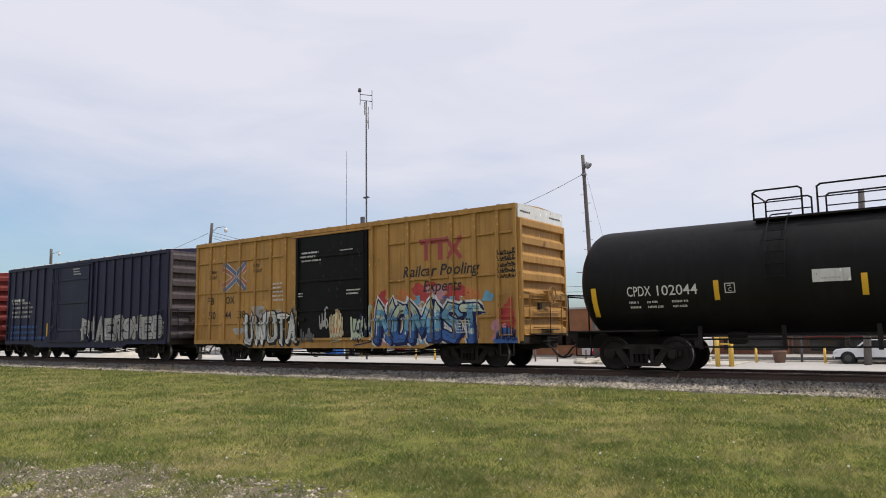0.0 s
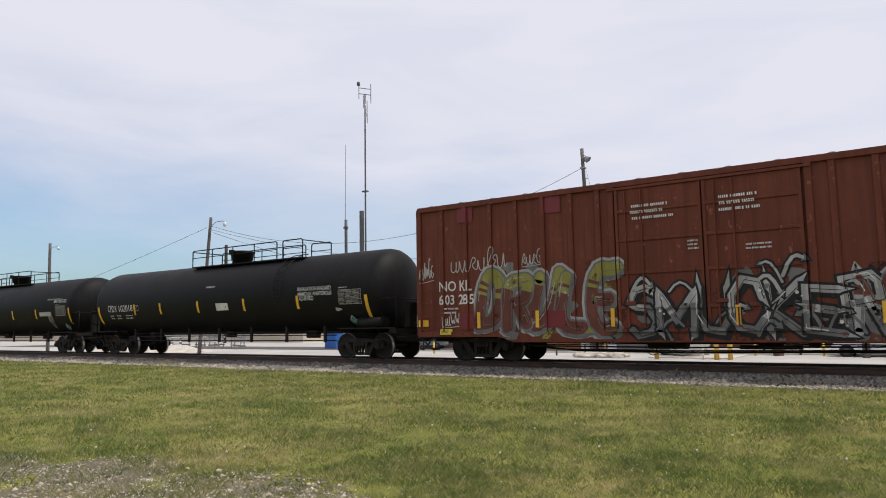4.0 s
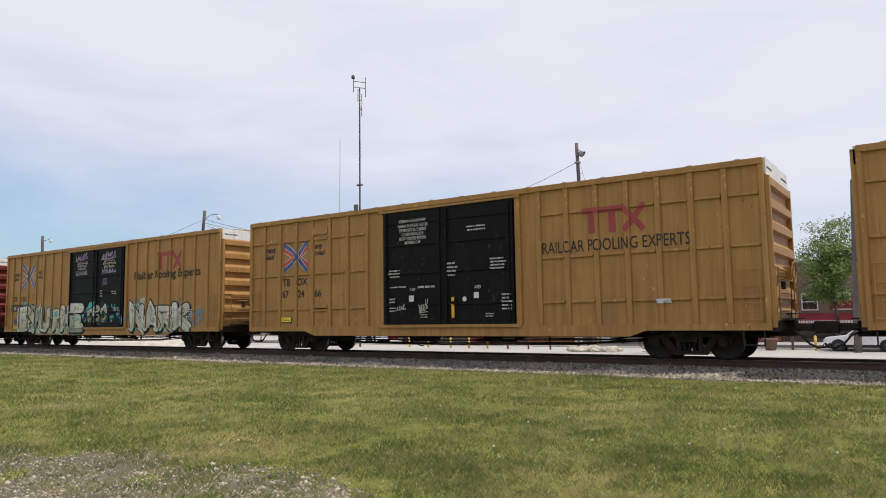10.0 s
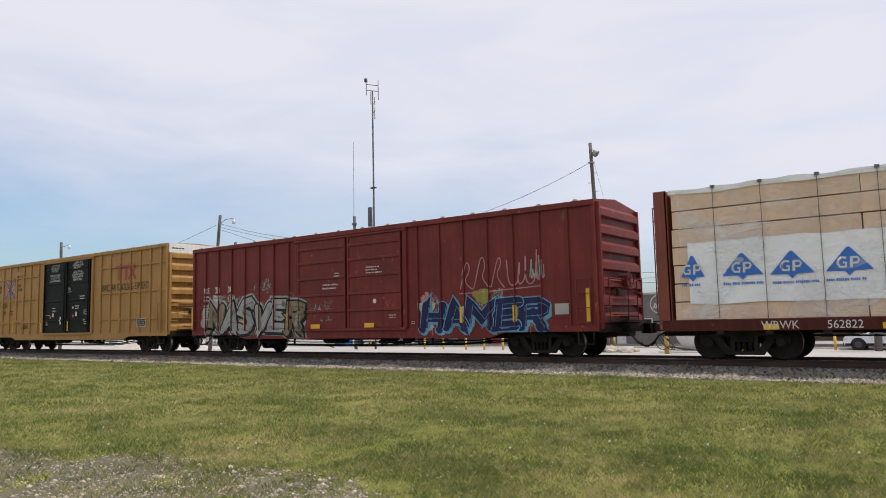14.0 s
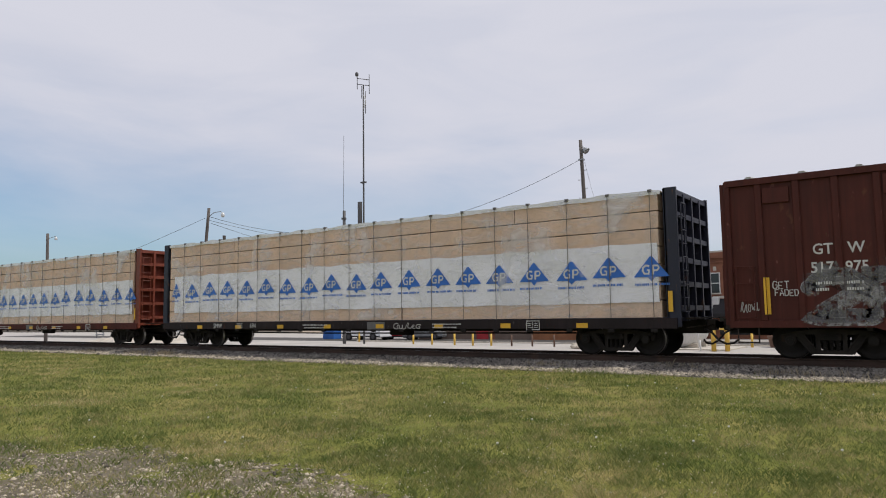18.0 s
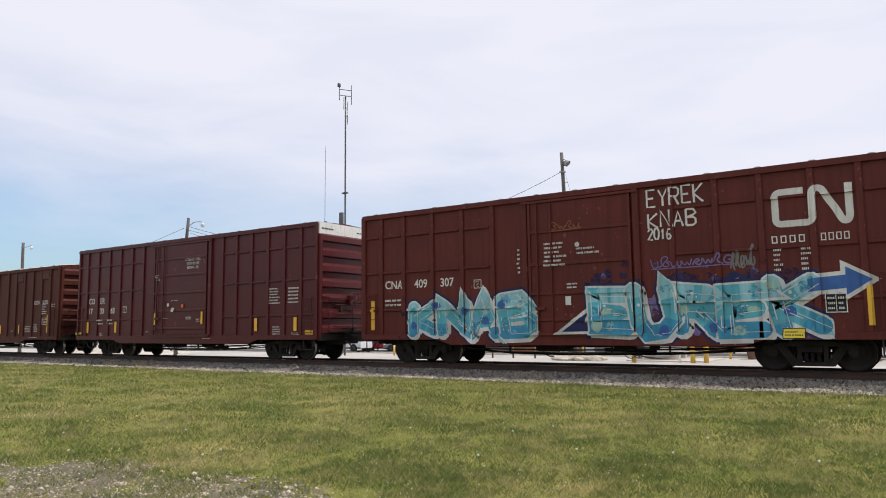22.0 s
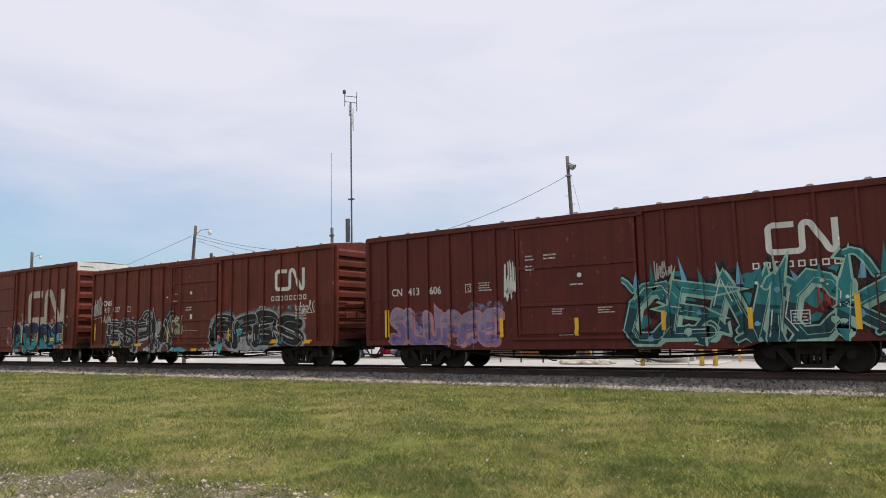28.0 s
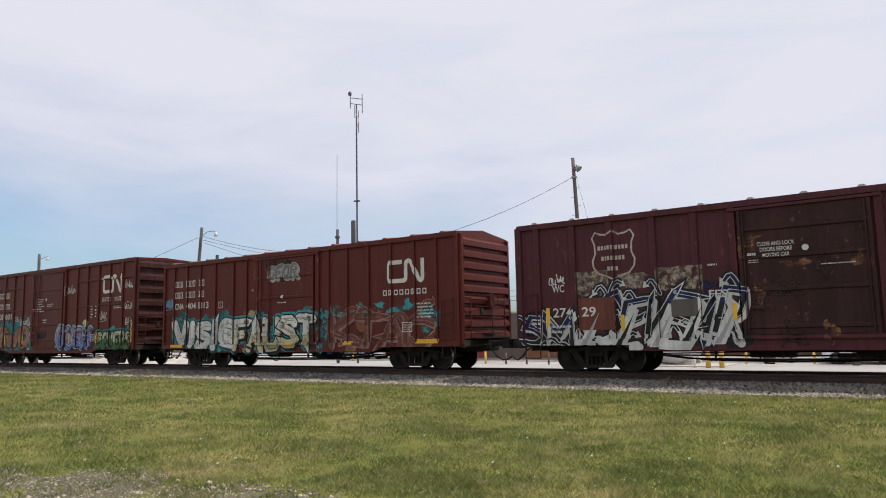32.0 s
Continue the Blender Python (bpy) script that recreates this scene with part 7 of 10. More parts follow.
for k, (u, z) in enumerate(((1.9, 0.8), (2.9, 0.75), (3.9, 0.72), (4.7, 0.85), (5.5, 0.78))):      # long white spikes sweeping up through the word
    p.poly([(u, z), (u + 0.34, z), (u + 0.75, z + 0.95), (u + 0.55, z + 1.15)], "s_white", 7); p.poly([(u + 0.07, z + 0.02), (u + 0.24, z + 0.02), (u + 0.62, z + 0.9)], ("s_silver", "s_black")[k % 2], 8)
p.rect(1.9, 1.2, 3.0, 2.1, "s_wine", 8)
p.rect(4.52, 1.5, 5.23, 1.95, "grey_patch", 8); p.text("FES", 5.5, 1.95, 0.2, "letter_white", 0.45, 9); p.scribble(1.0, 2.5, 1.5, 2.9, "letter_white", 79, 4, 0.03)
r = random.Random(12)
for i in range(16):
    u, z = r.uniform(6.35, 9.0), r.uniform(0.9, 3.6)
    p.blob(u, z, r.uniform(0.1, 0.4), r.uniform(0.08, 0.3), ("m_clay", "m_umber", "m_umber")[i % 3], 900 + i, 1, 22, 0.6)
for i, t in enumerate(("CLOSE AND LOCK", "DOORS BEFORE", "MOVING CAR")):
    p.text(t, 7.15 - len(t) * 0.03, 3.16 - i * 0.14, 0.10, "letter_white", len(t) * 0.06)
reflectors(p, [(0.88, 1.34, 1.0, 1.86), (6.05, 1.38, 6.17, 1.79), (3.14, 1.16, 3.24, 1.6)]); p.disc(7.8, 3.05, 0.075, "letter_white", 9)
stencils(p, [(5.5, 2.75, 5.8, 2.85, 1), (6.5, 2.75, 6.8, 2.85, 2), (6.5, 2.9, 6.8, 3.05, 1), (8.1, 2.6, 9.0, 2.66, 1), (1.0, 1.1, 1.7, 1.4, 2), (0.75, 0.78, 1.5, 0.84, 1)])
finish(car, 259.04, p, sf, cu)

# ---- tank cars ----
def tank_car(L, zc, R, label, rail0, rail1, gate_right, strips, end_cyl, tail=0.05):
    car = new("tank_car")
    tagged(car, label, "tank car", "cars of the freight train")
    T = M["tank_black"]
    a, b = 0.05, L - tail
    head = 0.80
    prof = [(a, 0.02)]
    for i in range(1, 9):
        f = math.pi / 2 * i / 8
        prof.append((a + head * (1 - math.cos(f)), R * math.sin(f)))
    for i in range(8, 0, -1):
        f = math.pi / 2 * i / 8
        prof.append((b - head * (1 - math.cos(f)), R * math.sin(f)))
    prof.append((b, 0.02))
    bm = bmesh.new()
    lathe(bm, prof, 56, lambda x, c, s_, r: (x, r * c, zc + r * s_))
    bmesh.ops.recalc_face_normals(bm, faces=bm.faces[:])
    part("shell", bm, T, car, "matt black insulated steel shell")
    top = zc + R
    # platform, railing and valve housing
    part("walkway", boxes((rail0, rail1, -0.85, -0.35, top - 0.12, top - 0.07), (rail0, rail1, 0.35, 0.85, top - 0.12, top - 0.07)), M["steel_dark"], car)
    hz = 4.67
    gate = (rail1 - 1.15, rail1) if gate_right else (rail0, rail0 + 1.15)
    long = (rail0, gate[0] - 0.35) if gate_right else (gate[1] + 0.35, rail1)
    for y in (-0.80, 0.80):
        for x0, x1 in (gate, long):
            n = 2 if x1 - x0 < 2 else 5
            pts = [(x0, y, top - 0.12), (x0, y, hz - 0.06), (x0 + 0.08, y, hz), (x1 - 0.08, y, hz), (x1, y, hz - 0.06), (x1, y, top - 0.12)]
            bm = path_tube(pts, 0.024, 7)
            tube(bm, (x0, y, (hz + top) / 2), (x1, y, (hz + top) / 2), 0.018, 6)
            for k in range(1, n - 1):
                x = x0 + (x1 - x0) * k / (n - 1)
                tube(bm, (x, y, top - 0.12), (x, y, hz), 0.022, 6)
            part("railing", bm, T, car)
    for x in (rail0, rail1):
        bm = path_tube([(x, -0.8, hz - 0.05), (x, 0.8, hz - 0.05)], 0.022, 6)
        part("end_rail", bm, T, car)
    xm = L / 2
    bm = bmesh.new()
    lathe(bm, [(top - 0.05, 0.40), (top + 0.10, 0.40), (top + 0.12, 0.46), (top + 0.42, 0.50), (top + 0.44, 0.56), (top + 0.50, 0.56), (top + 0.54, 0.42)], 24, lambda z, c, s_, r: (xm + r * c, r * s_, z))
    part("valve_housing", bm, T, car)
    part("housing_latch", boxes((xm - 0.1, xm + 0.1, -0.64, -0.50, top + 0.36, top + 0.56)), T, car)
    x = (gate[0] + gate[1]) / 2
    bm = bmesh.new()
    for k in range(9):
        f = radians(95 + k * 11)
        y, z = (R + 0.10) * math.cos(f + radians(-0)), zc + (R + 0.10) * math.sin(f)
        tube(bm, (x - 0.22, y, z), (x + 0.22, y, z), 0.014, 5)
    for sx in (-0.22, 0.22):
        pts = [(x + sx, (R + 0.10) * math.cos(radians(95 + k * 11)), zc + (R + 0.10) * math.sin(radians(95 + k * 11))) for k in range(9)]
        for p0, p1 in zip(pts, pts[1:]):
            tube(bm, p0, p1, 0.018, 5)
    part("ladder", bm, T, car)
    # stub sills, saddles, end platforms
    for sg, xe in ((-1, 0.0), (1, L)):
        part("stub_sill", boxes((*sorted((xe, xe - sg * 3.2)), -0.35, 0.35, 0.62, 1.0)), M["steel_dark"], car)
        bm = bmesh.new()
        xs_ = xe - sg * 2.0
        pts = []
        for k in range(11):
            f = radians(200 + k * 14)
            pts.append((R * math.cos(f) * 1.005, zc + R * math.sin(f) * 1.005))
        A = [bm.verts.new((xs_ - 0.35, y, z)) for y, z in pts] + [bm.verts.new((xs_ - 0.35, 0.7, 0.95)), bm.verts.new((xs_ - 0.35, -0.7, 0.95))]
        B = [bm.verts.new((v.co.x + 0.7, v.co.y, v.co.z)) for v in A]
        bm.faces.new(A); bm.faces.new(B[::-1])
        for i in range(len(A)):
            j = (i + 1) % len(A)
            bm.faces.new((A[j], A[i], B[i], B[j]))
        bmesh.ops.recalc_face_normals(bm, faces=bm.faces[:])
        part("saddle", bm, T, car)
        part("end_sill", boxes((*sorted((xe + sg * 0.05, xe - sg * 0.25)), -1.45, 1.45, 0.92, 1.12)), M["steel_dark"], car)
        part("end_platform", boxes((*sorted((xe + sg * 0.05, xe - sg * 2.6)), -1.5, -1.0, 1.08, 1.12)), M["steel_dark"], car)
        part("end_handrail", path_tube([(xe - sg * 0.6, -1.42, 1.1), (xe - sg * 0.6, -1.42, 2.10), (xe + sg * 0.02, -1.42, 2.15), (xe + sg * 0.04, -1.40, 2.1), (xe + sg * 0.04, 1.40, 2.1), (xe + sg * 0.04, 1.40, 1.1)], 0.022, 7), T, car)
        part("corner_post", path_tube([(xe + sg * 0.04, -1.40, 1.1), (xe + sg * 0.04, -1.40, 2.1)], 0.022, 7), T, car)
        part("side_step", path_tube([(xe - sg * 0.2, -1.46, 1.0), (xe - sg * 0.2, -1.46, 0.42), (xe - sg * 0.65, -1.46, 0.42), (xe - sg * 0.65, -1.46, 1.0)], 0.018, 6), T, car)
        add_coupler(car, xe, sg)
    bm = bmesh.new()
    for k in range(14):
        f0, f1 = 2 * math.pi * k / 14, 2 * math.pi * (k + 1) / 14
        tube(bm, (L + 0.1, -0.5 + 0.25 * math.cos(f0), 1.75 + 0.25 * math.sin(f0)), (L + 0.1, -0.5 + 0.25 * math.cos(f1), 1.75 + 0.25 * math.sin(f1)), 0.016, 5)
    box(bm, L - 0.12, L + 0.08, -0.7, -0.3, 1.1, 2.0)
    part("hand_brake", bm, M["steel_dark"], car)
    # pipes and hangers under the shell
    for y, z in ((-1.15, 0.86), (-1.15, 0.66), (-0.9, 0.98)):
        part("pipe", path_tube([(3.0, y, z), (L - 3.0, y, z)], 0.022, 6), M["steel_dark"], car)
    for x in spread(3.6, L - 3.6, 7):
        part("hanger", boxes((x - 0.05, x + 0.05, -1.19, -1.11, 0.60, 1.2)), M["steel_dark"], car)
    for x, w, h in ((4.2, 0.8, 0.45), (L * 0.5, 0.7, 0.35), (L - 5.0, 1.0, 0.42)):
        part("brake_gear", bevelled(boxes((x, x + w * 0.55, -0.8, -0.5, 1.0 - h * 0.6, 1.05)), 0.03), M["steel_dark"], car)
    if end_cyl:
        bm = bmesh.new(); tube(bm, (L - 1.75, -1.25, 1.28), (L - 0.55, -1.25, 1.28), 0.2, 16); part("brake_cylinder", bm, T, car)
    add_trucks(car, (1.95, L - 1.95))

    def on_shell(pt):
        """Side coordinates (u, z) to the shell, the paint standing a little proud."""
        u, z, ly = pt
        d = R + 0.010 + 0.0015 * ly
        dz = max(-R * 0.97, min(R * 0.97, z - zc))
        y = -math.sqrt(max(0.01, d * d - dz * dz))
        return (u, y, z)
    return car, on_shell


def wrap_paint(p, name, car, on_shell, label):
    """Lays flat paint on the round shell, cut in strips along its height."""
    V, F, MI = [], [], []
    for pts, faces, mi, layer, _ in p.shapes:
        bm = bmesh.new()
        vs = [bm.verts.new((a, 0, b)) for a, b in pts]
        for f in faces:
            try:
                bm.faces.new([vs[i] for i in f])
            except ValueError:
                pass
        z = min(q[1] for q in pts) // 0.08 * 0.08
        top = max(q[1] for q in pts)
        while z < top:
            bmesh.ops.bisect_plane(bm, geom=bm.verts[:] + bm.edges[:] + bm.faces[:], plane_co=(0, 0, z), plane_no=(0, 0, 1))
            z += 0.08
        for f in bm.faces:
            k = len(V)
            vv = [on_shell((v.co.x, v.co.z, layer)) for v in f.verts]
            if f.normal.y > 0:
                vv.reverse()
            V.extend(vv); F.append(tuple(range(k, k + len(vv)))); MI.append(mi)
        bm.free()
    me = bpy.data.meshes.new(name)
    me.from_pydata(V, [], F)
    me.polygons.foreach_set("material_index", MI)
    for m in p.mats:
        me.materials.append(m)
    ob = new(name, me)
    ob.parent = car
    ob["label"] = label


def strip(p, u, z0=1.86, z1=2.36):
    p.rect(u, z0, u + 0.13, z1, "reflector_yellow", 2)


def data_table(p, u0, z0, u1, z1, n=6):
    """A ruled table of small figures stencilled in white on the black shell."""
    p.outline(u0, z0, u1, z1, "letter_grey", 0.014, 1)
    h = (z1 - z0) / n
    for i in range(n):
        if i:
            p.rect(u0, z0 + h * i - 0.005, u1, z0 + h * i + 0.005, "letter_grey", 1)
        for k in range(3):
            w = (u1 - u0) / 3
            p.bars(u0 + w * k + 0.03, z0 + h * i + 0.01, u0 + w * (k + 1) - 0.03, z0 + h * (i + 1) - 0.01, 1, "letter_grey", i * 3 + k, 2)
    for k in (1, 2):
        x = u0 + (u1 - u0) * k / 3
        p.rect(x - 0.005, z0, x + 0.005, z1, "letter_grey", 1)


def placard(p, u, z):
    p.poly([(u, z - 0.2), (u + 0.19, z), (u, z + 0.2), (u - 0.19, z)], "letter_white", 2)
    p.poly([(u, z - 0.17), (u + 0.16, z), (u, z + 0.17), (u - 0.16, z)], "placard_green", 3)
    p.text("1005", u - 0.105, z - 0.045, 0.09, "letter_white", 0.21, 4)


ZC, RT = 2.46, 1.56
car, osf = tank_car(19.3, ZC, RT, "long matt black tank car with hazard lettering and green placard", 5.02, 12.6, False, (), False)
p = Paint()
p.text("CPDX", 1.80, 2.03, 0.27, "letter_white", 0.66, 1, 0.004); p.text("102044", 2.63, 2.03, 0.27, "letter_white", 1.06, 1, 0.004)
for u0, u1 in ((1.82, 2.15), (2.30, 2.75), (2.98, 3.5)):
    p.bars(u0, 1.68, u1, 1.94, 2, "letter_white", int(u0 * 10))
plate_box(p, 4.37, 2.03, 0.25)
p.rect(6.38, 2.2, 7.18, 2.5, "letter_white", 1); p.bars(6.55, 2.25, 7.0, 2.33, 1, "letter_grey", 4, 2)
for u in (4.1, 7.38, 10.3, 12.16, 14.9):
    strip(p, u)
p.rect(0.75, 1.5, 0.9, 2.3, "reflector_yellow", 2); p.rect(18.45, 1.52, 18.58, 2.36, "reflector_yellow", 2)
p.rect(15.37, 1.98, 16.65, 2.2, "letter_grey", 1); p.bars(15.4, 2.02, 16.6, 2.16, 1, "letter_white", 5, 2)
p.text("INHALATION HAZARD", 16.95, 2.66, 0.17, "letter_white", 1.3); p.bars(17.1, 2.56, 17.5, 2.6, 1, "letter_white", 7)
data_table(p, 17.15, 1.98, 18.2, 2.5); consol(p, 16.31, 1.65, 16.75, 1.95); p.bars(16.35, 1.3, 16.75, 1.6, 3, "letter_grey", 8); placard(p, 17.8, 1.38)
p.bars(9.88, 3.14, 10.18, 3.34, 3, "letter_white", 9); p.rect(16.2, 2.82, 17.7, 2.9, "s_grey", 0)
wrap_paint(p, "markings", car, osf, "white stencils, yellow reflective strips and a hazard placard")
bm = bmesh.new(); rr = random.Random(2)
for i in range(8):
    y = -1.15
    while y < -0.55:
        w = rr.uniform(0.05, 0.14); box(bm, 19.3 - 0.62 + 0.12 * 0, 19.3 - 0.60, y, y + w, 3.0 - i * 0.14, 3.06 - i * 0.14); y += w + 0.04
part("end_stencil", bm, M["letter_white"], car)
TRAIN.append((car, -114.0))

car, osf = tank_car(19.75, ZC, RT, "long matt black ammonia tank car with a railed valve platform", 7.43, 14.55, True, (), True, 0.48)
p = Paint()
p.text("CPDX", 1.76, 2.04, 0.31, "letter_white", 0.78, 1, 0.004); p.text("102018", 2.72, 2.04, 0.31, "letter_white", 1.16, 1, 0.004)
for u0, u1 in ((1.85, 2.2), (2.40, 2.9), (3.15, 3.75)):
    p.bars(u0, 1.68, u1, 1.92, 2, "letter_white", int(u0 * 10)); plate_box(p, 4.12, 2.05, 0.25)
for u in (3.97, 6.03, 8.8, 11.84, 14.98):
    strip(p, u)
p.rect(0.85, 1.48, 1.0, 2.3, "reflector_yellow", 2); p.rect(18.45, 1.49, 18.6, 2.28, "reflector_yellow", 2)
p.rect(10.11, 1.92, 10.9, 2.22, "letter_white", 1)
for i, (t, w) in enumerate((("INHALATION HAZARD", 1.75), ("AMMONIA ANHYDROUS", 1.8), ("LIQUEFIED", 0.85))):
    p.text(t, 15.08, 2.53 - i * 0.19, 0.15, "letter_white", w)
data_table(p, 17.2, 1.97, 18.3, 2.5); placard(p, 17.62, 1.38); p.bars(9.4, 2.87, 10.06, 3.0, 1, "letter_white", 9); p.bars(17.2, 2.55, 17.7, 2.62, 1, "letter_white", 10); p.blob(17.1, 1.8, 0.16, 0.06, "letter_grey", 3, 1)
wrap_paint(p, "markings", car, osf, "white stencils, yellow reflective strips and a hazard placard")
TRAIN.append((car, -93.45))

# ---- lumber cars ----
M["lumber_wood"] = mat("lumber_wood", (0.63, 0.455, 0.335), 0.6, vary=0.10, scale=7, fine=12, bump=0.1, tint=(0.48, 0.32, 0.21), island=0.20)
M["lumber_wrap"] = mat("lumber_wrap", (0.87, 0.86, 0.90), 0.30, vary=0.06, scale=5, fine=9, bump=0.05, tint=(0.82, 0.81, 0.84))
M["clear_wrap"] = mat("clear_wrap", (0.80, 0.80, 0.82), 0.25, vary=0.06, scale=6, fine=10, bump=0.1)
M["sill_dark"] = mat("sill_dark", (0.022, 0.015, 0.016), 0.7, vary=0.3, streak=0.3, rust=0.4, rust_col=(0.06, 0.02, 0.012), spec=0.25)


def film_mat():
    """Thin clear shrink film: mostly see-through, with a soft white sheen in its creases."""
    m = bpy.data.materials.new("clear_film"); m.use_nodes = True
    n, l = m.node_tree.nodes, m.node_tree.links
    b = n["Principled BSDF"]
    b.inputs["Base Color"].default_value, b.inputs["Roughness"].default_value = (0.85, 0.85, 0.87, 1), 0.22
    co = n.new("ShaderNodeTexCoord"); mp = n.new("ShaderNodeMapping"); mp.inputs["Scale"].default_value = (0.9, 1, 2.2); mp.inputs["Rotation"].default_value = (0, 0.5, 0)
    t = n.new("ShaderNodeTexNoise"); t.inputs["Scale"].default_value, t.inputs["Detail"].default_value, t.inputs["Distortion"].default_value = 1.3, 6, 1.2
    r = n.new("ShaderNodeMapRange"); r.inputs[1].default_value, r.inputs[2].default_value, r.inputs[3].default_value, r.inputs[4].default_value = 0.45, 0.75, 0.02, 0.34
    bp = n.new("ShaderNodeBump"); bp.inputs["Strength"].default_value, bp.inputs["Distance"].default_value = 0.5, 0.06
    mp2 = n.new("ShaderNodeMapping"); mp2.inputs["Scale"].default_value, mp2.inputs["Rotation"].default_value = (0.5, 1, 0.35), (0, -0.6, 0)
    t2 = n.new("ShaderNodeTexNoise"); t2.inputs["Scale"].default_value, t2.inputs["Detail"].default_value, t2.inputs["Distortion"].default_value = 1.1, 5, 0.8
    r2 = n.new("ShaderNodeMapRange"); r2.inputs[1].default_value, r2.inputs[2].default_value, r2.inputs[3].default_value, r2.inputs[4].default_value = 0.52, 0.70, 0.0, 0.42
    total = n.new("ShaderNodeMath"); total.operation = "ADD"
    l.new(co.outputs["Object"], mp2.inputs["Vector"]); l.new(mp2.outputs["Vector"], t2.inputs["Vector"]); l.new(t2.outputs["Fac"], r2.inputs[0])
    l.new(co.outputs["Object"], mp.inputs["Vector"]); l.new(mp.outputs["Vector"], t.inputs["Vector"]); l.new(t.outputs["Fac"], r.inputs[0])
    l.new(r.outputs[0], total.inputs[0]); l.new(r2.outputs[0], total.inputs[1]); l.new(total.outputs[0], b.inputs["Alpha"])
    l.new(t.outputs["Fac"], bp.inputs["Height"]); l.new(bp.outputs["Normal"], b.inputs["Normal"])
    return m


M["clear_film"] = film_mat()
M["strap"] = mat("strap", (0.13, 0.12, 0.115), 0.5)
M["bulkhead_red"] = mat("bulkhead_red", (0.21, 0.045, 0.022), 0.55, vary=0.15, streak=0.25, rust=0.3)
M["sill_maroon"] = mat("sill_maroon", (0.085, 0.018, 0.013), 0.7, vary=0.25, streak=0.3, rust=0.3, rust_col=(0.03, 0.012, 0.009), spec=0.25)
M["bulkhead_blue"] = mat("bulkhead_blue", (0.011, 0.013, 0.032), 0.5, vary=0.2, streak=0.2, rust=0.25)


def lumber_car(L, steel, sill, label, mark, number, seed):
    car = new("centre_beam_flatcar")
    tagged(car, label, "flatcar", "cars of the freight train")
    P = M[steel]
    r = random.Random(seed)
    for sg in (-1, 1):
        part("side_sill", boxes((0.1, L - 0.1, *sorted((sg * 1.50, sg * 1.58)), 0.76, 1.04)), M[sill], car)
    part("deck", boxes((0.1, L - 0.1, -1.5, 1.5, 0.94, 1.05)), P, car)
    part("centre_sill", boxes((0.3, L - 0.3, -0.30, 0.30, 0.66, 0.94)), M["steel_dark"], car)
    for k in range(15):
        part("cross_bearer", boxes((1.2 + k * (L - 2.4) / 14 - 0.05, 1.2 + k * (L - 2.4) / 14 + 0.05, -1.5, 1.5, 0.78, 0.94)), M["steel_dark"], car)
    part("train_line", path_tube([(1.0, -0.6, 0.62), (L * 0.4, -0.6, 0.58), (L - 1.0, -0.6, 0.62)], 0.025, 6), M["steel_dark"], car)
    part("air_reservoir", bevelled(boxes((L * 0.55, L * 0.55 + 0.9, -0.95, -0.62, 0.52, 0.80)), 0.08, 2), M["steel_dark"], car)
    part("centre_beam", boxes((0.4, L - 0.4, -0.06, 0.06, 1.05, 4.4)), P, car)
    # bulkheads with their stiffeners
    for sg, xe in ((-1, 0.0), (1, L)):
        x0, x1 = sorted((xe, xe - sg * 0.34))
        b = part("bulkhead", boxes((*sorted((xe - sg * 0.30, xe - sg * 0.36)), -1.52, 1.52, 0.95, 4.50)), P, car)
        for y in (-1.52, 1.44):
            part("bulkhead_post", boxes((x0, x1, y, y + 0.08, 0.8, 4.52)), P, b)
        for z in (1.3, 1.95, 2.6, 3.2, 3.8, 4.4):
            part("bulkhead_rib", boxes((*sorted((xe - sg * 0.04, xe - sg * 0.3)), -1.44, 1.44, z - 0.07, z + 0.07)), P, b)
        for y in (-0.75, 0.0, 0.75):
            part("bulkhead_stiffener", boxes((*sorted((xe - sg * 0.02, xe - sg * 0.3)), y - 0.05, y + 0.05, 0.95, 4.4)), P, b)
        ladder("ladder", car, P, (xe, -1.2, 1.2), (xe, -1.2, 4.1), 0.40, 9, "y", (sg * 0.08, 0, 0))
        part("end_platform", boxes((*sorted((xe + sg * 0.02, xe + sg * 0.3)), -1.2, 1.2, 1.0, 1.04)), M["steel_grime"], car)
        add_coupler(car, xe, sg)
    # lumber bundles, seven courses in five stacks a side
    n, rows = 5, 7
    w = (L - 0.95) / n
    edge = [(-0.706, 0.0)]
    for i in range(9):                                        # a groove between the courses of boards
        z = 0.0500 * i
        edge += [(-0.706, z + 0.0478), (-0.694, z + 0.0478), (-0.694, z + 0.0500)] + ([(-0.706, z + 0.0500)] if i < 8 else [])
    bm = bmesh.new()
    ring = edge + [(-y, z) for y, z in edge[::-1]]
    va, vb = [[bm.verts.new((x, y, z)) for y, z in ring] for x in (0.0, w - 0.014)]
    bm.faces.new(va); bm.faces.new(vb[::-1])
    for i in range(len(ring)):
        bm.faces.new((va[i - 1], vb[i - 1], vb[i], va[i]))
    bmesh.ops.recalc_face_normals(bm, faces=bm.faces[:])
    me = bpy.data.meshes.new("lumber_bundle"); bm.to_mesh(me); bm.free(); me.materials.append(M["lumber_wood"])
    for y in (-0.79, 0.79):
        for i in range(n):
            for k in range(rows):
                share("lumber_bundle", me, car, pose(0.46 + i * w + r.uniform(-0.02, 0.02), y + r.uniform(-0.012, 0.012), 1.055 + 0.482 * k))["kind"] = "stuff"
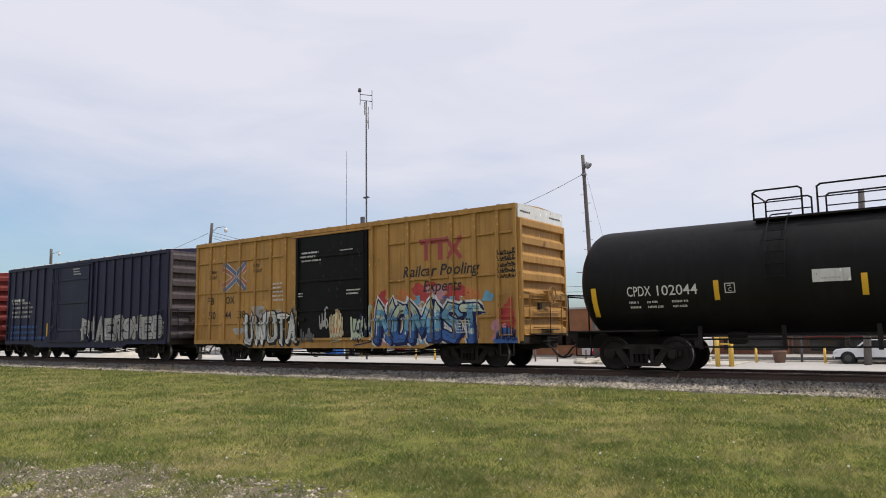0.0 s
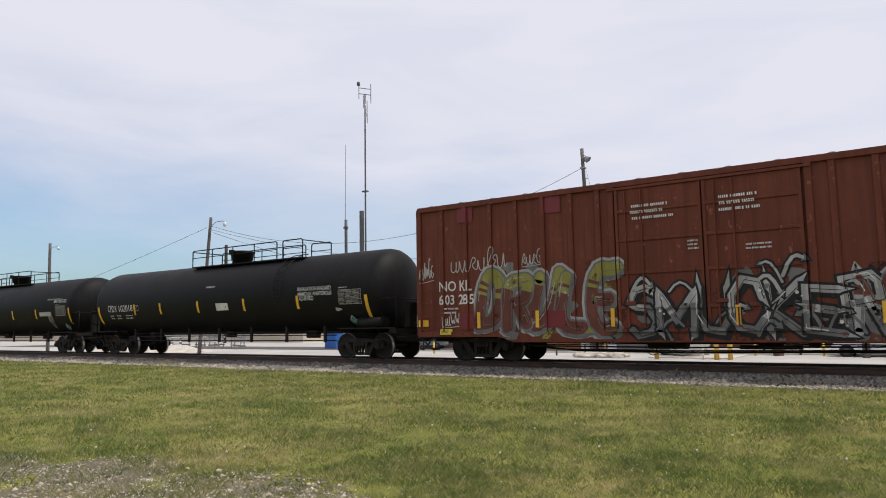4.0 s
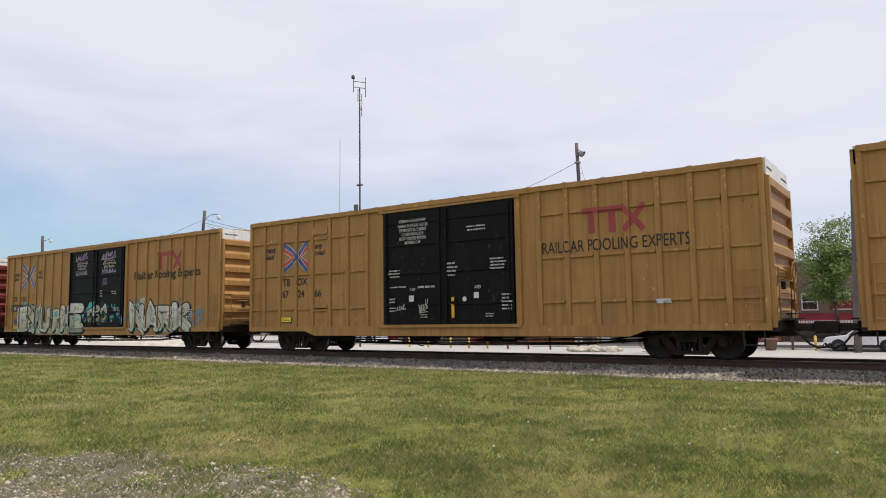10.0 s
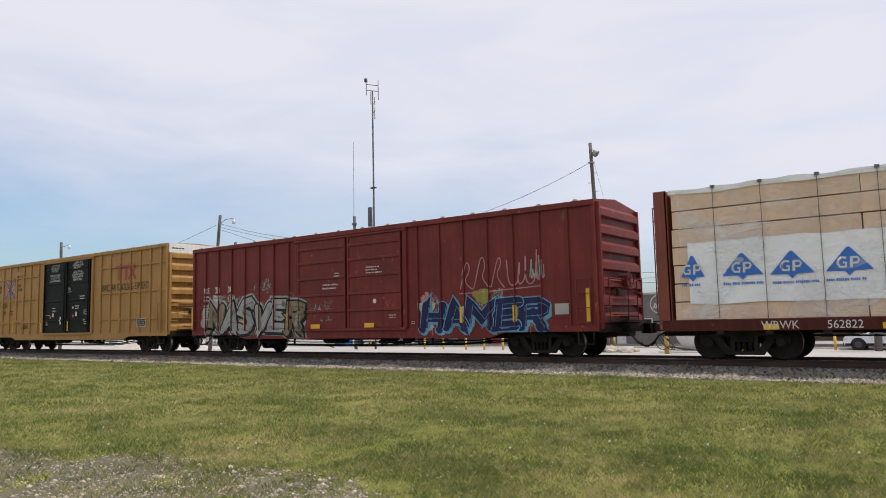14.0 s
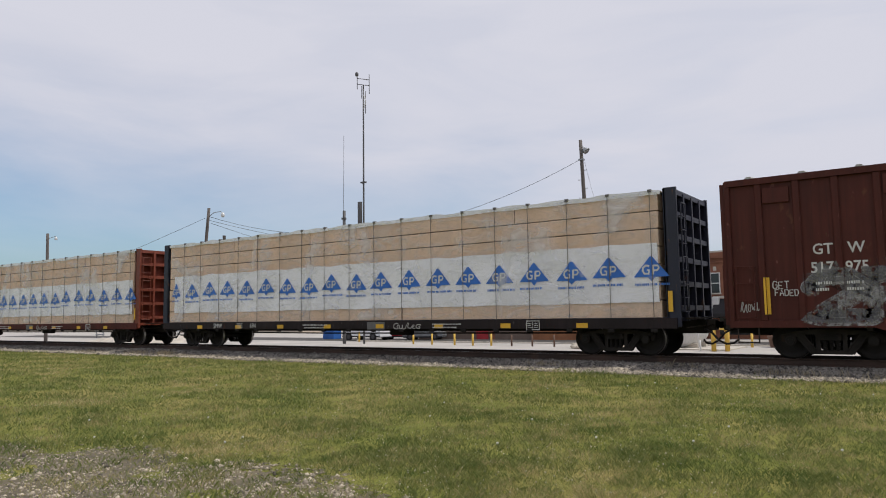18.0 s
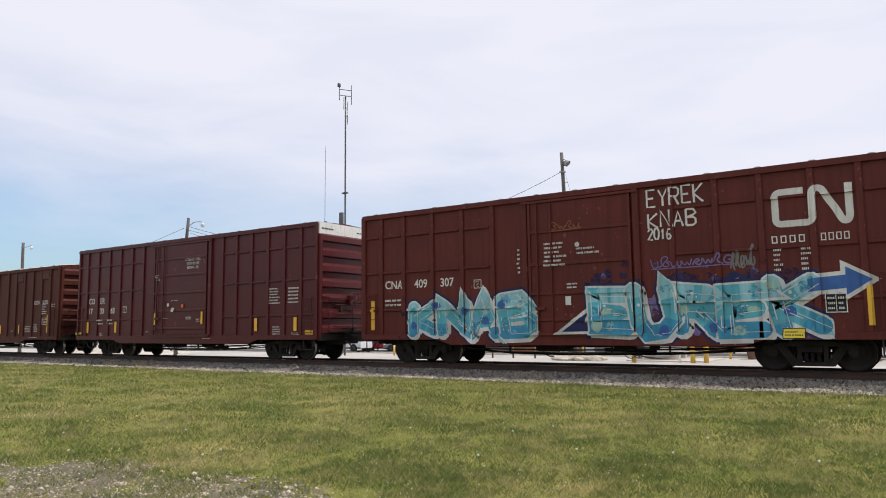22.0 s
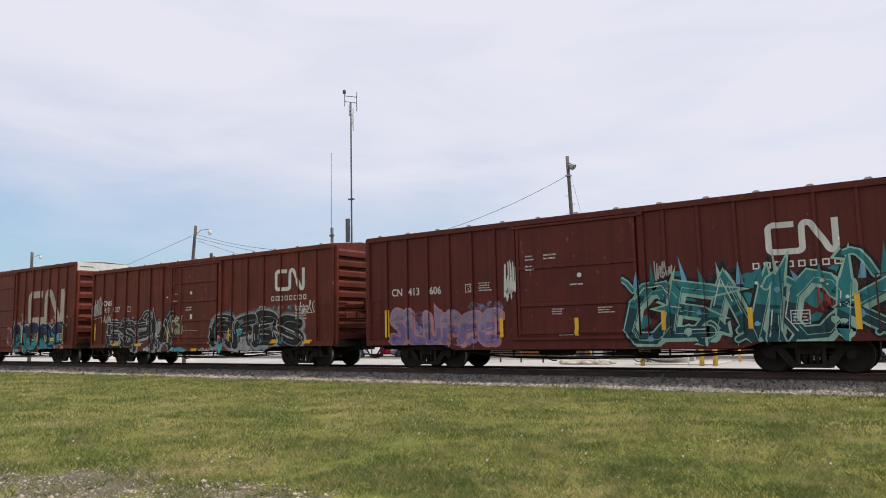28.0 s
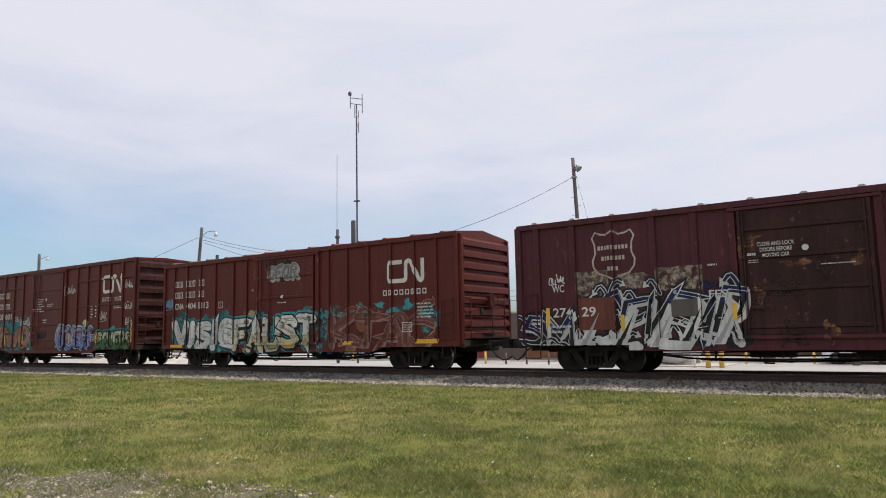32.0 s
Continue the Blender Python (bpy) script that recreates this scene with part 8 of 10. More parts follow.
    # printed wrapping over the middle of the load
    def sheet(name, x0, x1, z0, z1, y, amp, m, lab, ragged=0.0):
        nx, nzz = int((x1 - x0) * 7), max(4, int((z1 - z0) * 9))
        V, F = [], []
        for j in range(nzz + 1):
            for i in range(nx + 1):
                x, z = x0 + (x1 - x0) * i / nx, z0 + (z1 - z0) * j / nzz
                if j == nzz:
                    z += ragged * noise.noise(Vector((x * 1.3, seed, 0)))
                if j == 0:
                    z += ragged * 0.6 * noise.noise(Vector((x * 0.9, seed, 5)))
                V.append((x, y + amp * noise.noise(Vector((x * 1.1, z * 2.0, seed))) + amp * 0.5 * noise.noise(Vector((x * 4, z * 5, seed + 3))), z))
        for j in range(nzz):
            for i in range(nx):
                k = j * (nx + 1) + i
                F.append((k, k + 1, k + nx + 2, k + nx + 1))
        mm = bpy.data.meshes.new(name); mm.from_pydata(V, [], F); mm.polygons.foreach_set("use_smooth", [True] * len(F)); mm.materials.append(m)
        share(name, mm, car, None, lab)
    sheet("wrapping", 0.85, L - 0.55, 1.46, 3.06, -1.532, 0.012, M["lumber_wrap"], "white plastic wrapping printed with blue triangles", 0.05)
    part("top_cover", boxes((0.4, L - 0.4, -1.52, 1.52, 4.43, 4.455)), M["clear_wrap"], car)
    sheet("cover_edge", 0.42, L - 0.42, 4.36, 4.49, -1.545, 0.02, M["clear_wrap"], "loose white plastic cover edge", 0.07)
    sheet("film", 0.62, L - 0.5, 1.08, 4.44, -1.556, 0.008, M["clear_film"], "thin clear plastic film over the load", 0.04)
    # straps and winches
    ns = 18
    for i in range(ns):
        x = 1.55 + 1.222 * i + r.uniform(-0.05, 0.05)
        part("strap", boxes((x - 0.008, x + 0.008, -1.580, -1.570, 1.0, 4.47)), M["strap"], car)
        part("strap_corner", boxes((x - 0.05, x + 0.05, -1.575, -1.45, 4.44, 4.51)), M["strap"], car)
        part("winch", bevelled(boxes((x - 0.09, x + 0.09, -1.64, -1.56, 0.66, 0.75)), 0.015), M["steel_dark"], car)
    # printing and car markings
    p = Paint()
    for i in range(19):
        u = 0.97 + 1.187 * i + r.uniform(-0.04, 0.04)
        W = 0.98 if i else 0.6
        z = 2.12 + r.uniform(-0.03, 0.05)
        p.poly([(u - W / 2, z + 0.02), (u - 0.10, z + 0.01), (u, z - 0.10), (u + 0.10, z + 0.01), (u + W / 2, z + 0.02), (u + 0.03, z + 0.57), (u - 0.03, z + 0.57)], "bundle_blue", 1)
        p.ribbon([(u - 0.05, z + 0.31), (u - 0.15, z + 0.33), (u - 0.22, z + 0.27), (u - 0.235, z + 0.19), (u - 0.19, z + 0.11), (u - 0.07, z + 0.105), (u - 0.06, z + 0.20), (u - 0.12, z + 0.205)], 0.055, "letter_white", 2)
        p.ribbon([(u + 0.04, z + 0.08), (u + 0.055, z + 0.33)], 0.06, "letter_white", 2)
        p.ribbon([(u + 0.05, z + 0.32), (u + 0.18, z + 0.315), (u + 0.21, z + 0.25), (u + 0.17, z + 0.19), (u + 0.06, z + 0.185)], 0.05, "letter_white", 3)
        p.bars(u - W * 0.5, z - 0.25, u + W * 0.56, z - 0.11, 1, "bundle_blue", 40 + i, 1)
    p.lay("printing", car, "blue triangles printed on the wrapping", lambda u, z: -1.550)
    q = Paint()
    for t, u in number:
        q.text(t, u, 0.80, 0.19, "letter_white", None, 1, 0.0)
    for i in range(8):
        q.rect(2.6 + i * 2.5, 0.78, 2.95 + i * 2.5, 0.92, ("reflector_yellow", "orange_sticker")[0 if i % 3 else 0], 1)
    q.bars(9.0, 0.76, 10.5, 0.96, 2, "letter_white", 3); q.bars(15.0, 0.76, 16.2, 0.96, 2, "letter_white", 4); consol(q, 18.5, 0.72, 18.95, 1.0); q.rect(12.2, 0.74, 13.0, 1.0, "s_grey", 0); q.scribble(13.4, 0.74, 14.6, 0.98, "letter_grey", 5, 5, 0.03)
    q.rect(L - 0.34 + 0.34 - 0.3, 1.2, L - 0.18, 1.75, "reflector_yellow", 1)
    q.lay("markings", car, "white car numbers and yellow reflectors", lambda u, z: -1.582)
    add_trucks(car, (2.0, L - 2.0))
    TRAIN.append((car, mark))


lumber_car(23.0, "bulkhead_red", "sill_maroon", "red lumber flatcar loaded with wrapped boards", 51.86, (("WRWK", 2.55), ("562822", 4.0)), 3)
lumber_car(23.05, "bulkhead_blue", "sill_dark", "dark blue lumber flatcar loaded with wrapped boards", 76.79, (("SMW", 3.7), ("735", 5.2), ("694", 6.0)), 8)

# ---- the place beyond the track ----
M["brick_red"] = mat("brick_red", (0.25, 0.105, 0.062), 0.85, vary=0.18, scale=6, fine=14, bump=0.2)
M["brick_brown"] = mat("brick_brown", (0.18, 0.125, 0.09), 0.85, vary=0.15, scale=6, fine=14, bump=0.2)
M["brick_orange"] = mat("brick_orange", (0.28, 0.12, 0.055), 0.85, vary=0.15, scale=6, fine=14, bump=0.2)
M["wall_grey"] = mat("wall_grey", (0.21, 0.19, 0.172), 0.85, vary=0.10, streak=0.15)
M["wall_dark"] = mat("wall_dark", (0.17, 0.125, 0.10), 0.85, vary=0.12, streak=0.15)
M["wall_beige"] = mat("wall_beige", (0.50, 0.43, 0.34), 0.85, vary=0.08, streak=0.1)
M["trim_stone"] = mat("trim_stone", (0.50, 0.46, 0.40), 0.8, vary=0.1)
M["awning_black"] = mat("awning_black", (0.014, 0.013, 0.016), 0.7, vary=0.2)
M["awning_red"] = mat("awning_red", (0.22, 0.018, 0.025), 0.7, vary=0.12)
M["door_red"] = mat("door_red", (0.38, 0.020, 0.028), 0.5, vary=0.1)
M["post_yellow"] = mat("post_yellow", (0.66, 0.42, 0.07), 0.6, vary=0.12, rust=0.15)
M["post_rust"] = mat("post_rust", (0.13, 0.075, 0.05), 0.8, vary=0.2)
M["pole_wood"] = mat("pole_wood", (0.130, 0.115, 0.108), 0.9, vary=0.2, streak=0.3, bump=0.3)
M["galvanised"] = mat("galvanised", (0.30, 0.31, 0.32), 0.45, metal=0.6, vary=0.12)
M["mast_steel"] = mat("mast_steel", (0.10, 0.10, 0.105), 0.6, metal=0.2, vary=0.2)
M["wire_black"] = flat("wire_black", (0.03, 0.03, 0.03))
M["terracotta"] = mat("terracotta", (0.19, 0.115, 0.085), 0.85)
M["blue_bin"] = flat("blue_bin", (0.02, 0.12, 0.42))
M["car_white"] = flat("car_white", (0.75, 0.76, 0.78), 0.25, 0.03)
M["car_red"] = flat("car_red", (0.34, 0.012, 0.022), 0.25, 0.05)
M["car_grey"] = flat("car_grey", (0.20, 0.21, 0.22), 0.25, 0.05)
M["tyre"] = flat("tyre", (0.018, 0.018, 0.019), 0.85)
M["stone_pale"] = mat("stone_pale", (0.50, 0.45, 0.37), 0.9, vary=0.2, bump=0.4)
M["tank_white"] = mat("tank_white", (0.60, 0.60, 0.59), 0.5, vary=0.08, streak=0.15)
M["sand"] = mat("sand", (0.52, 0.47, 0.40), 0.95, vary=0.12, bump=0.4)


def glass(name, color, rough=0.08):
    m = bpy.data.materials.new(name); m.use_nodes = True
    b = m.node_tree.nodes["Principled BSDF"]
    b.inputs["Base Color"].default_value = (*color, 1); b.inputs["Roughness"].default_value = rough
    b.inputs["Specular IOR Level"].default_value = 0.7
    return m


M["dark_glass"] = glass("dark_glass", (0.018, 0.022, 0.026))
M["lamp_glass"] = glass("lamp_glass", (0.55, 0.56, 0.56), 0.3)


def building(name, x0, x1, y, z1, wall, label, depth=12.0):
    b = new(name); b.location = (x0, y, LOT)
    tagged(b, label, "building")
    part("wall", boxes((0, x1 - x0, 0, depth, -0.3, z1 - LOT)), M[wall], b)
    part("roof", boxes((0.2, x1 - x0 - 0.2, 0.2, depth - 0.2, z1 - LOT, z1 - LOT + 0.06)), M["steel_grime"], b)
    part("parapet_cap", boxes((-0.08, x1 - x0 + 0.08, -0.10, 0.25, z1 - LOT - 0.02, z1 - LOT + 0.16)), M["trim_stone"], b)
    return b


def window_on(b, x0, x1, z0, z1, lintel=True):
    """Local to its building: a recessed sash window with frame, panes, sill and lintel."""
    w = part("window", boxes((x0, x1, -0.03, 0.0, z0, z1)), M["dark_glass"], b)
    f = 0.09
    part("window_frame", boxes((x0 - f, x0, -0.07, 0, z0, z1), (x1, x1 + f, -0.07, 0, z0, z1), (x0 - f, x1 + f, -0.07, 0, z1, z1 + f), (x0, x1, -0.06, -0.03, (z0 + z1) / 2 - 0.04, (z0 + z1) / 2 + 0.04)), M["white_paint"], w)
    part("window_sill", boxes((x0 - 0.16, x1 + 0.16, -0.14, 0, z0 - 0.14, z0)), M["trim_stone"], w)
    if lintel:
        part("keystone", boxes(((x0 + x1) / 2 - 0.14, (x0 + x1) / 2 + 0.14, -0.10, 0, z1 + 0.28, z1 + 0.68)), M["trim_stone"], w)


Z = -LOT
b = building("brick_building", -20.0, -12.36, 72, 7.32, "brick_red", "two-storey red brick building with a black shop awning")
for x in (3.48, 5.68, 1.3):
    window_on(b, x, x + 0.75, 3.36 + Z, 5.25 + Z)
part("cornice", boxes((-0.05, 7.7, -0.16, 0, 6.3 + Z, 6.42 + Z), (-0.05, 7.7, -0.22, 0, 6.75 + Z, 7.3 + Z)), M["brick_red"], b)
bm = bmesh.new()
v = [bm.verts.new(q) for q in ((1.5, 0, 2.75 + Z), (7.5, 0, 2.75 + Z), (7.5, -1.3, 1.35 + Z), (1.5, -1.3, 1.35 + Z), (7.5, -1.3, 1.0 + Z), (1.5, -1.3, 1.0 + Z), (1.5, 0, 1.0 + Z), (7.5, 0, 1.0 + Z))]
for f in ((0, 1, 2, 3), (3, 2, 4, 5), (0, 3, 5, 6), (1, 7, 4, 2)):
    bm.faces.new([v[i] for i in f])
part("awning", bm, M["awning_black"], b, "black fabric shop awning")
part("shop_sign", bevelled(boxes((0.75, 2.05, -0.5, -0.1, 1.55 + Z, 2.95 + Z)), 0.04), M["white_paint"], b, "white square shop sign")
part("sign_band", boxes((1.4, 7.55, -0.12, 0, 2.8 + Z, 3.05 + Z)), M["trim_stone"], b)
part("shop_window", boxes((1.9, 7.1, -0.05, 0, 0.4, 2.0)), M["dark_glass"], b)
part("air_conditioner", bevelled(boxes((4.1, 4.75, -0.55, 0, 3.2 + Z, 4.0 + Z)), 0.03), M["white_paint"], b, "white window air conditioner")
part("roof_unit", boxes((6.9, 7.6, 1.5, 2.4, 7.4 + Z, 8.3 + Z)), M["galvanised"], b)

b = building("brown_building", -12.30, 6.0, 73.5, 6.3, "brick_brown", "brown brick shop building with a red awning")
for x in (1.75, 4.4, 8.0, 11.0):
    window_on(b, x, x + 1.2, 1.9 + Z, 3.25 + Z, False)
bm = bmesh.new()
v = [bm.verts.new(q) for q in ((1.0, 0, 1.5 + Z), (6.4, 0, 1.5 + Z), (6.4, -1.2, 0.95 + Z), (1.0, -1.2, 0.95 + Z), (6.4, -1.2, 0.45 + Z), (1.0, -1.2, 0.45 + Z), (1.0, 0, 0.5 + Z), (6.4, 0, 0.5 + Z))]
for f in ((0, 1, 2, 3), (3, 2, 4, 5), (0, 3, 5, 6), (1, 7, 4, 2)):
    bm.faces.new([v[i] for i in f])
aw = part("awning", bm, M["awning_red"], b, "dark red shop awning with pale lettering")
bm = bmesh.new(); rr = random.Random(3); x = 1.25
while x < 6.1:
    w = rr.uniform(0.12, 0.2); box(bm, x, x + w, -1.215, -1.203, 0.62 + Z, 0.85 + Z); x += w + 0.06
part("awning_lettering", bm, M["letter_white"], aw)
part("shop_window", boxes((1.5, 6.0, -0.05, 0, 0.3, 1.5)), M["dark_glass"], b)
part("sign_board", boxes((4.0, 6.1, -0.12, 0, 1.75 + Z, 2.6 + Z)), M["awning_red"], b)
part("downpipe", boxes((-0.06, 0.06, -0.12, 0, 0, 6.3 + Z)), M["galvanised"], b)

b = building("grey_building", -28.1, -19.9, 66, 3.55, "wall_grey", "low grey workshop with a white round emblem")
q = Paint(); cx, cz = 5.0, 2.6 + Z
q.ribbon([(cx + 0.85 * math.cos(a * 0.3), cz + 0.85 * math.sin(a * 0.3)) for a in range(22)], 0.10, "letter_white"); q.scribble(cx - 0.55, cz - 0.4, cx + 0.55, cz + 0.4, "letter_white", 7, 4, 0.08)
q.lay("round_emblem", b, "white painted round emblem", lambda u, z: 0.0)
window_on(b, 3.2, 4.2, 0.65 + Z - 0.3, 1.2 + Z, False)
part("door", boxes((0.7, 1.6, -0.05, 0, 0, 2.1)), M["white_paint"], b)
b = building("orange_brick_building", -35.4, -28.15, 66, 3.5, "brick_orange", "low orange brick building with a white side door")
part("door", boxes((5.2, 6.1, -0.05, 0, 0, 2.1)), M["white_paint"], b); part("meter_box", bevelled(boxes((6.3, 7.0, -0.4, 0, 0.0, 0.8)), 0.02), M["wall_grey"], b)
b = building("dark_building", -50.3, -35.45, 66, 3.55, "wall_dark", "low dark brown building with a red door")
part("door", boxes((8.0, 9.5, -0.06, 0, 0, 2.3)), M["door_red"], b, "bright red door")
part("panel", boxes((9.7, 10.3, -0.05, 0, 0, 2.3)), M["brick_red"], b)
b = building("beige_warehouse", -142.0, -90.0, 85, 3.4, "wall_beige", "long low beige metal warehouse", 20)
for i in range(14):
    part("wall_seam", boxes((2 + i * 3.6, 2.12 + i * 3.6, -0.06, 0, 0, 4.4)), M["wall_beige"], b)
b = building("white_warehouse", -260.0, -150.0, 90, 3.0, "wall_beige", "far beige warehouse with a long low roof", 20)

# poles, mast, wires
def pole(name, base, top, r0, r1, m, label, cat="utility pole"):
    a, c = Vector(base), Vector(top)
    bm = path_tube([a.lerp(c, k / 8) for k in range(9)], r0, 14, r1)
    ob = new(name); tagged(ob, label, cat)
    part("shaft", bm, m, ob)
    return ob


def wire(a, b, sag, label="thin black overhead cable between poles", r=0.02, n=24):
    a, b = Vector(a), Vector(b)
    pts = [a.lerp(b, k / n) - Vector((0, 0, sag * 4 * (k / n) * (1 - k / n))) for k in range(n + 1)]
    ob = part("overhead_wire", path_tube(pts, r, 5), M["wire_black"], None)
    tagged(ob, label, "cable", "overhead wires")


lp = pole("utility_pole", (-25.25, 58.2, LOT - 0.2), (-25.78, 58.0, 17.0), 0.22, 0.15, M["pole_wood"], "leaning weathered wooden pole with climbing steps and a lamp")
for k in range(12):
    z = 5.2 + k * 0.82; sg = 1 if k % 2 else -1; xx = -25.25 - 0.53 * (z + 1.1) / 18.1
    part("climbing_step", path_tube([(xx + sg * 0.15, 58.0, z), (xx + sg * 0.42, 58.0, z), (xx + sg * 0.42, 58.0, z + 0.06)], 0.022, 5), M["galvanised"], lp)
part("lamp_arm", path_tube([(-25.66, 57.9, 16.35), (-25.35, 57.8, 16.25), (-25.3, 57.8, 16.05)], 0.035, 6), M["galvanised"], lp)
bm = bmesh.new(); lathe(bm, [(0.0, 0.02), (0.03, 0.13), (0.22, 0.24), (0.40, 0.31), (0.44, 0.31), (0.40, 0.27)], 16, lambda a, c, s_, r: (-25.42 + 0.72 * a + 0.70 * r * c, 57.8 + r * s_, 16.15 - 0.70 * a + 0.72 * r * c)); part("lamp_head", bm, M["galvanised"], lp)
part("bracket", boxes((-25.62, -25.36, 57.75, 57.95, 15.75, 16.1)), M["mast_steel"], lp)
part("guy_clamp", boxes((-25.95, -25.5, 57.8, 58.2, 15.15, 15.28)), M["galvanised"], lp)
part("arm", path_tube([(-25.5, 57.9, 6.2), (-26.2, 57.7, 6.45), (-26.6, 57.6, 6.45)], 0.04, 6), M["galvanised"], lp)

p2 = pole("utility_pole", (-63.1, 45.2, LOT - 0.2), (-61.25, 45.0, 12.9), 0.20, 0.15, M["pole_wood"], "wooden pole with a curved street lamp arm")
part("lamp_arm", path_tube([(-61.2, 45, 12.0), (-60.4, 45, 12.35), (-59.3, 45, 12.35), (-59.0, 45, 12.2)], 0.035, 6), M["galvanised"], p2)
bm = bmesh.new(); lathe(bm, [(11.75, 0.14), (11.8, 0.17), (12.0, 0.2), (12.2, 0.12)], 12, lambda z, c, s_, r: (-59.0 + r * c, 45 + r * s_, z)); part("lamp_head", bm, M["lamp_glass"], p2)
p3 = pole("utility_pole", (-94.7, 45.2, LOT - 0.2), (-94.8, 45.0, 12.9), 0.22, 0.17, M["pole_wood"], "wooden pole with a small lamp, far along the track")
part("lamp_arm", path_tube([(-94.8, 45, 12.2), (-92.6, 45, 12.4)], 0.03, 6), M["galvanised"], p3)
bm = bmesh.new(); lathe(bm, [(11.9, 0.14), (12.0, 0.2), (12.3, 0.12)], 12, lambda z, c, s_, r: (-92.6 + r * c, 45 + r * s_, z)); part("lamp_head", bm, M["lamp_glass"], p3)
p4 = pole("utility_pole", (-48.8, 70.2, LOT - 0.2), (-48.8, 70.0, 13.5), 0.18, 0.13, M["pole_wood"], "slim pole with a small arm, behind the low buildings")
part("lamp_arm", path_tube([(-48.8, 70, 13.3), (-49.9, 70, 13.5), (-50.2, 70, 13.3)], 0.05, 6), M["galvanised"], p4)
pole("utility_pole", (-4.67, 54.2, LOT - 0.2), (-4.25, 54.2, 10.4), 0.24, 0.19, M["pole_wood"], "dark wooden pole cut off flat beside a parked car")
wire((-25.85, 58, 15.25), (-61.2, 45, 12.0), 3.9); wire((-25.45, 58, 15.0), (-21.6, 57, 0.0), 0.0, "thin guy wire of the leaning pole", 0.010, 4)
wire((-61.9, 45, 11.9), (-104.0, 45, 4.8), 0.3); wire((-61.1, 45, 11.6), (-48.8, 70, 9.5), 1.0); wire((-60.9, 45, 11.3), (-40.0, 66, 4.0), 0.8)
for z in (5.3, 5.8, 6.4):
    wire((-48.8, 70, z), (40, 92, z + 0.4), 0.4)

M["pole_dark"] = mat("pole_dark", (0.035, 0.03, 0.027), 0.85, vary=0.3)
mast = pole("antenna_mast", (-46.3, 52, LOT - 0.2), (-46.28, 52, 24.7), 0.10, 0.07, M["mast_steel"], "tall slender steel antenna mast with a cross arm", "antenna")
part("panel_antenna", bevelled(boxes((-46.85, -46.42, 51.7, 51.95, 6.5, 12.85)), 0.03), M["mast_steel"], mast)
part("collar", boxes((-46.6, -46.0, 51.85, 52.15, 14.72, 14.85)), M["mast_steel"], mast)
for z, w in ((25.35, 0.9), (24.75, 0.9)):
    part("cross_arm", path_tube([(-47.1, 52, z + 0.18), (-45.5, 52, z - 0.30)], 0.035, 6), M["mast_steel"], mast)
for x, z0, z1 in ((-47.1, 24.4, 25.9), (-45.5, 23.6, 25.6), (-46.0, 21.7, 24.0), (-46.5, 23.3, 24.6)):
    part("dipole", path_tube([(x, 52, z0), (x, 52, z1)], 0.035, 6), M["mast_steel"], mast)
bm = bmesh.new(); lathe(bm, [(25.75, 0.05), (25.8, 0.17), (26.1, 0.17), (26.2, 0.05)], 12, lambda z, c, s_, r: (-47.15 + r * c, 52 + r * s_, z)); part("sensor", bm, M["mast_steel"], mast)
part("loop", path_tube([(-46.2 + 0.25 * math.cos(a), 51.9, 22.9 + 0.7 * math.sin(a)) for a in (1.4, 0.9, 0.3, -0.3, -0.9, -1.4)], 0.04, 6), M["white_paint"], mast)
whip = pole("whip_antenna", (-48.9, 52, LOT - 0.2), (-48.92, 52, 12.2), 0.16, 0.15, M["mast_steel"], "grey post carrying a thin whip antenna", "antenna")
part("whip", path_tube([(-49.0, 52, 12.0), (-48.95, 52, 19.9)], 0.022, 5), M["mast_steel"], whip)
part("bracket", boxes((-49.15, -48.7, 51.85, 52.1, 11.3, 11.5)), M["mast_steel"], whip)
far = pole("utility_pole", (-104.4, 80.0, LOT - 0.2), (-104.38, 80.0, 16.3), 0.30, 0.27, M["pole_dark"], "dark square-topped pole far behind the yard")
sl = pole("street_lamp", (-9.0, 57.0, LOT - 0.1), (-8.9, 57.0, 7.6), 0.085, 0.055, M["mast_steel"], "tall grey steel street lamp with a curved arm", "street lamp")
part("lamp_arm", path_tube([(-8.9, 57, 7.6), (-9.0, 57, 7.95), (-9.5, 57, 8.05)], 0.035, 6), M["mast_steel"], sl)
part("lamp_head", bevelled(boxes((-9.85, -9.45, 56.90, 57.10, 7.97, 8.08)), 0.03), M["mast_steel"], sl)

# bollards, kerb and yard things
bo = new("bollard"); bm = bmesh.new(); tube(bm, (0, 0, -0.1), (0, 0, 1.0), 0.09, 14); lathe(bm, [(1.0, 0.09), (1.05, 0.06), (1.07, 0.01)], 14, lambda z, c, s_, r: (r * c, r * s_, z)); part("post", bm, M["post_yellow"], bo)
tagged(bo, "yellow painted steel bollard on the lot", "bollard", "bollards along the lot"); bo.location = (-41.2, 53.2, LOT)
for x, y in ((-38.8, 52.9), (-35.95, 52.4), (-33.95, 52.3), (-32.0, 52.2), (-25.0, 59.5), (-11.75, 55.5), (-7.35, 55.8), (-51.0, 56.5)):
    copy_thing(bo, pose(x, y, LOT))
br = new("rusty_post"); bm = bmesh.new(); tube(bm, (0, 0, -0.1), (0, 0, 0.95), 0.075, 12); part("post", bm, M["post_rust"], br)
tagged(br, "rusty brown steel post on the lot", "post", "bollards along the lot"); br.location = (-30.0, 52.2, LOT)
for x in (-28.1, -26.1, -23.6, -22.4):
    copy_thing(br, pose(x, 52.3, LOT))
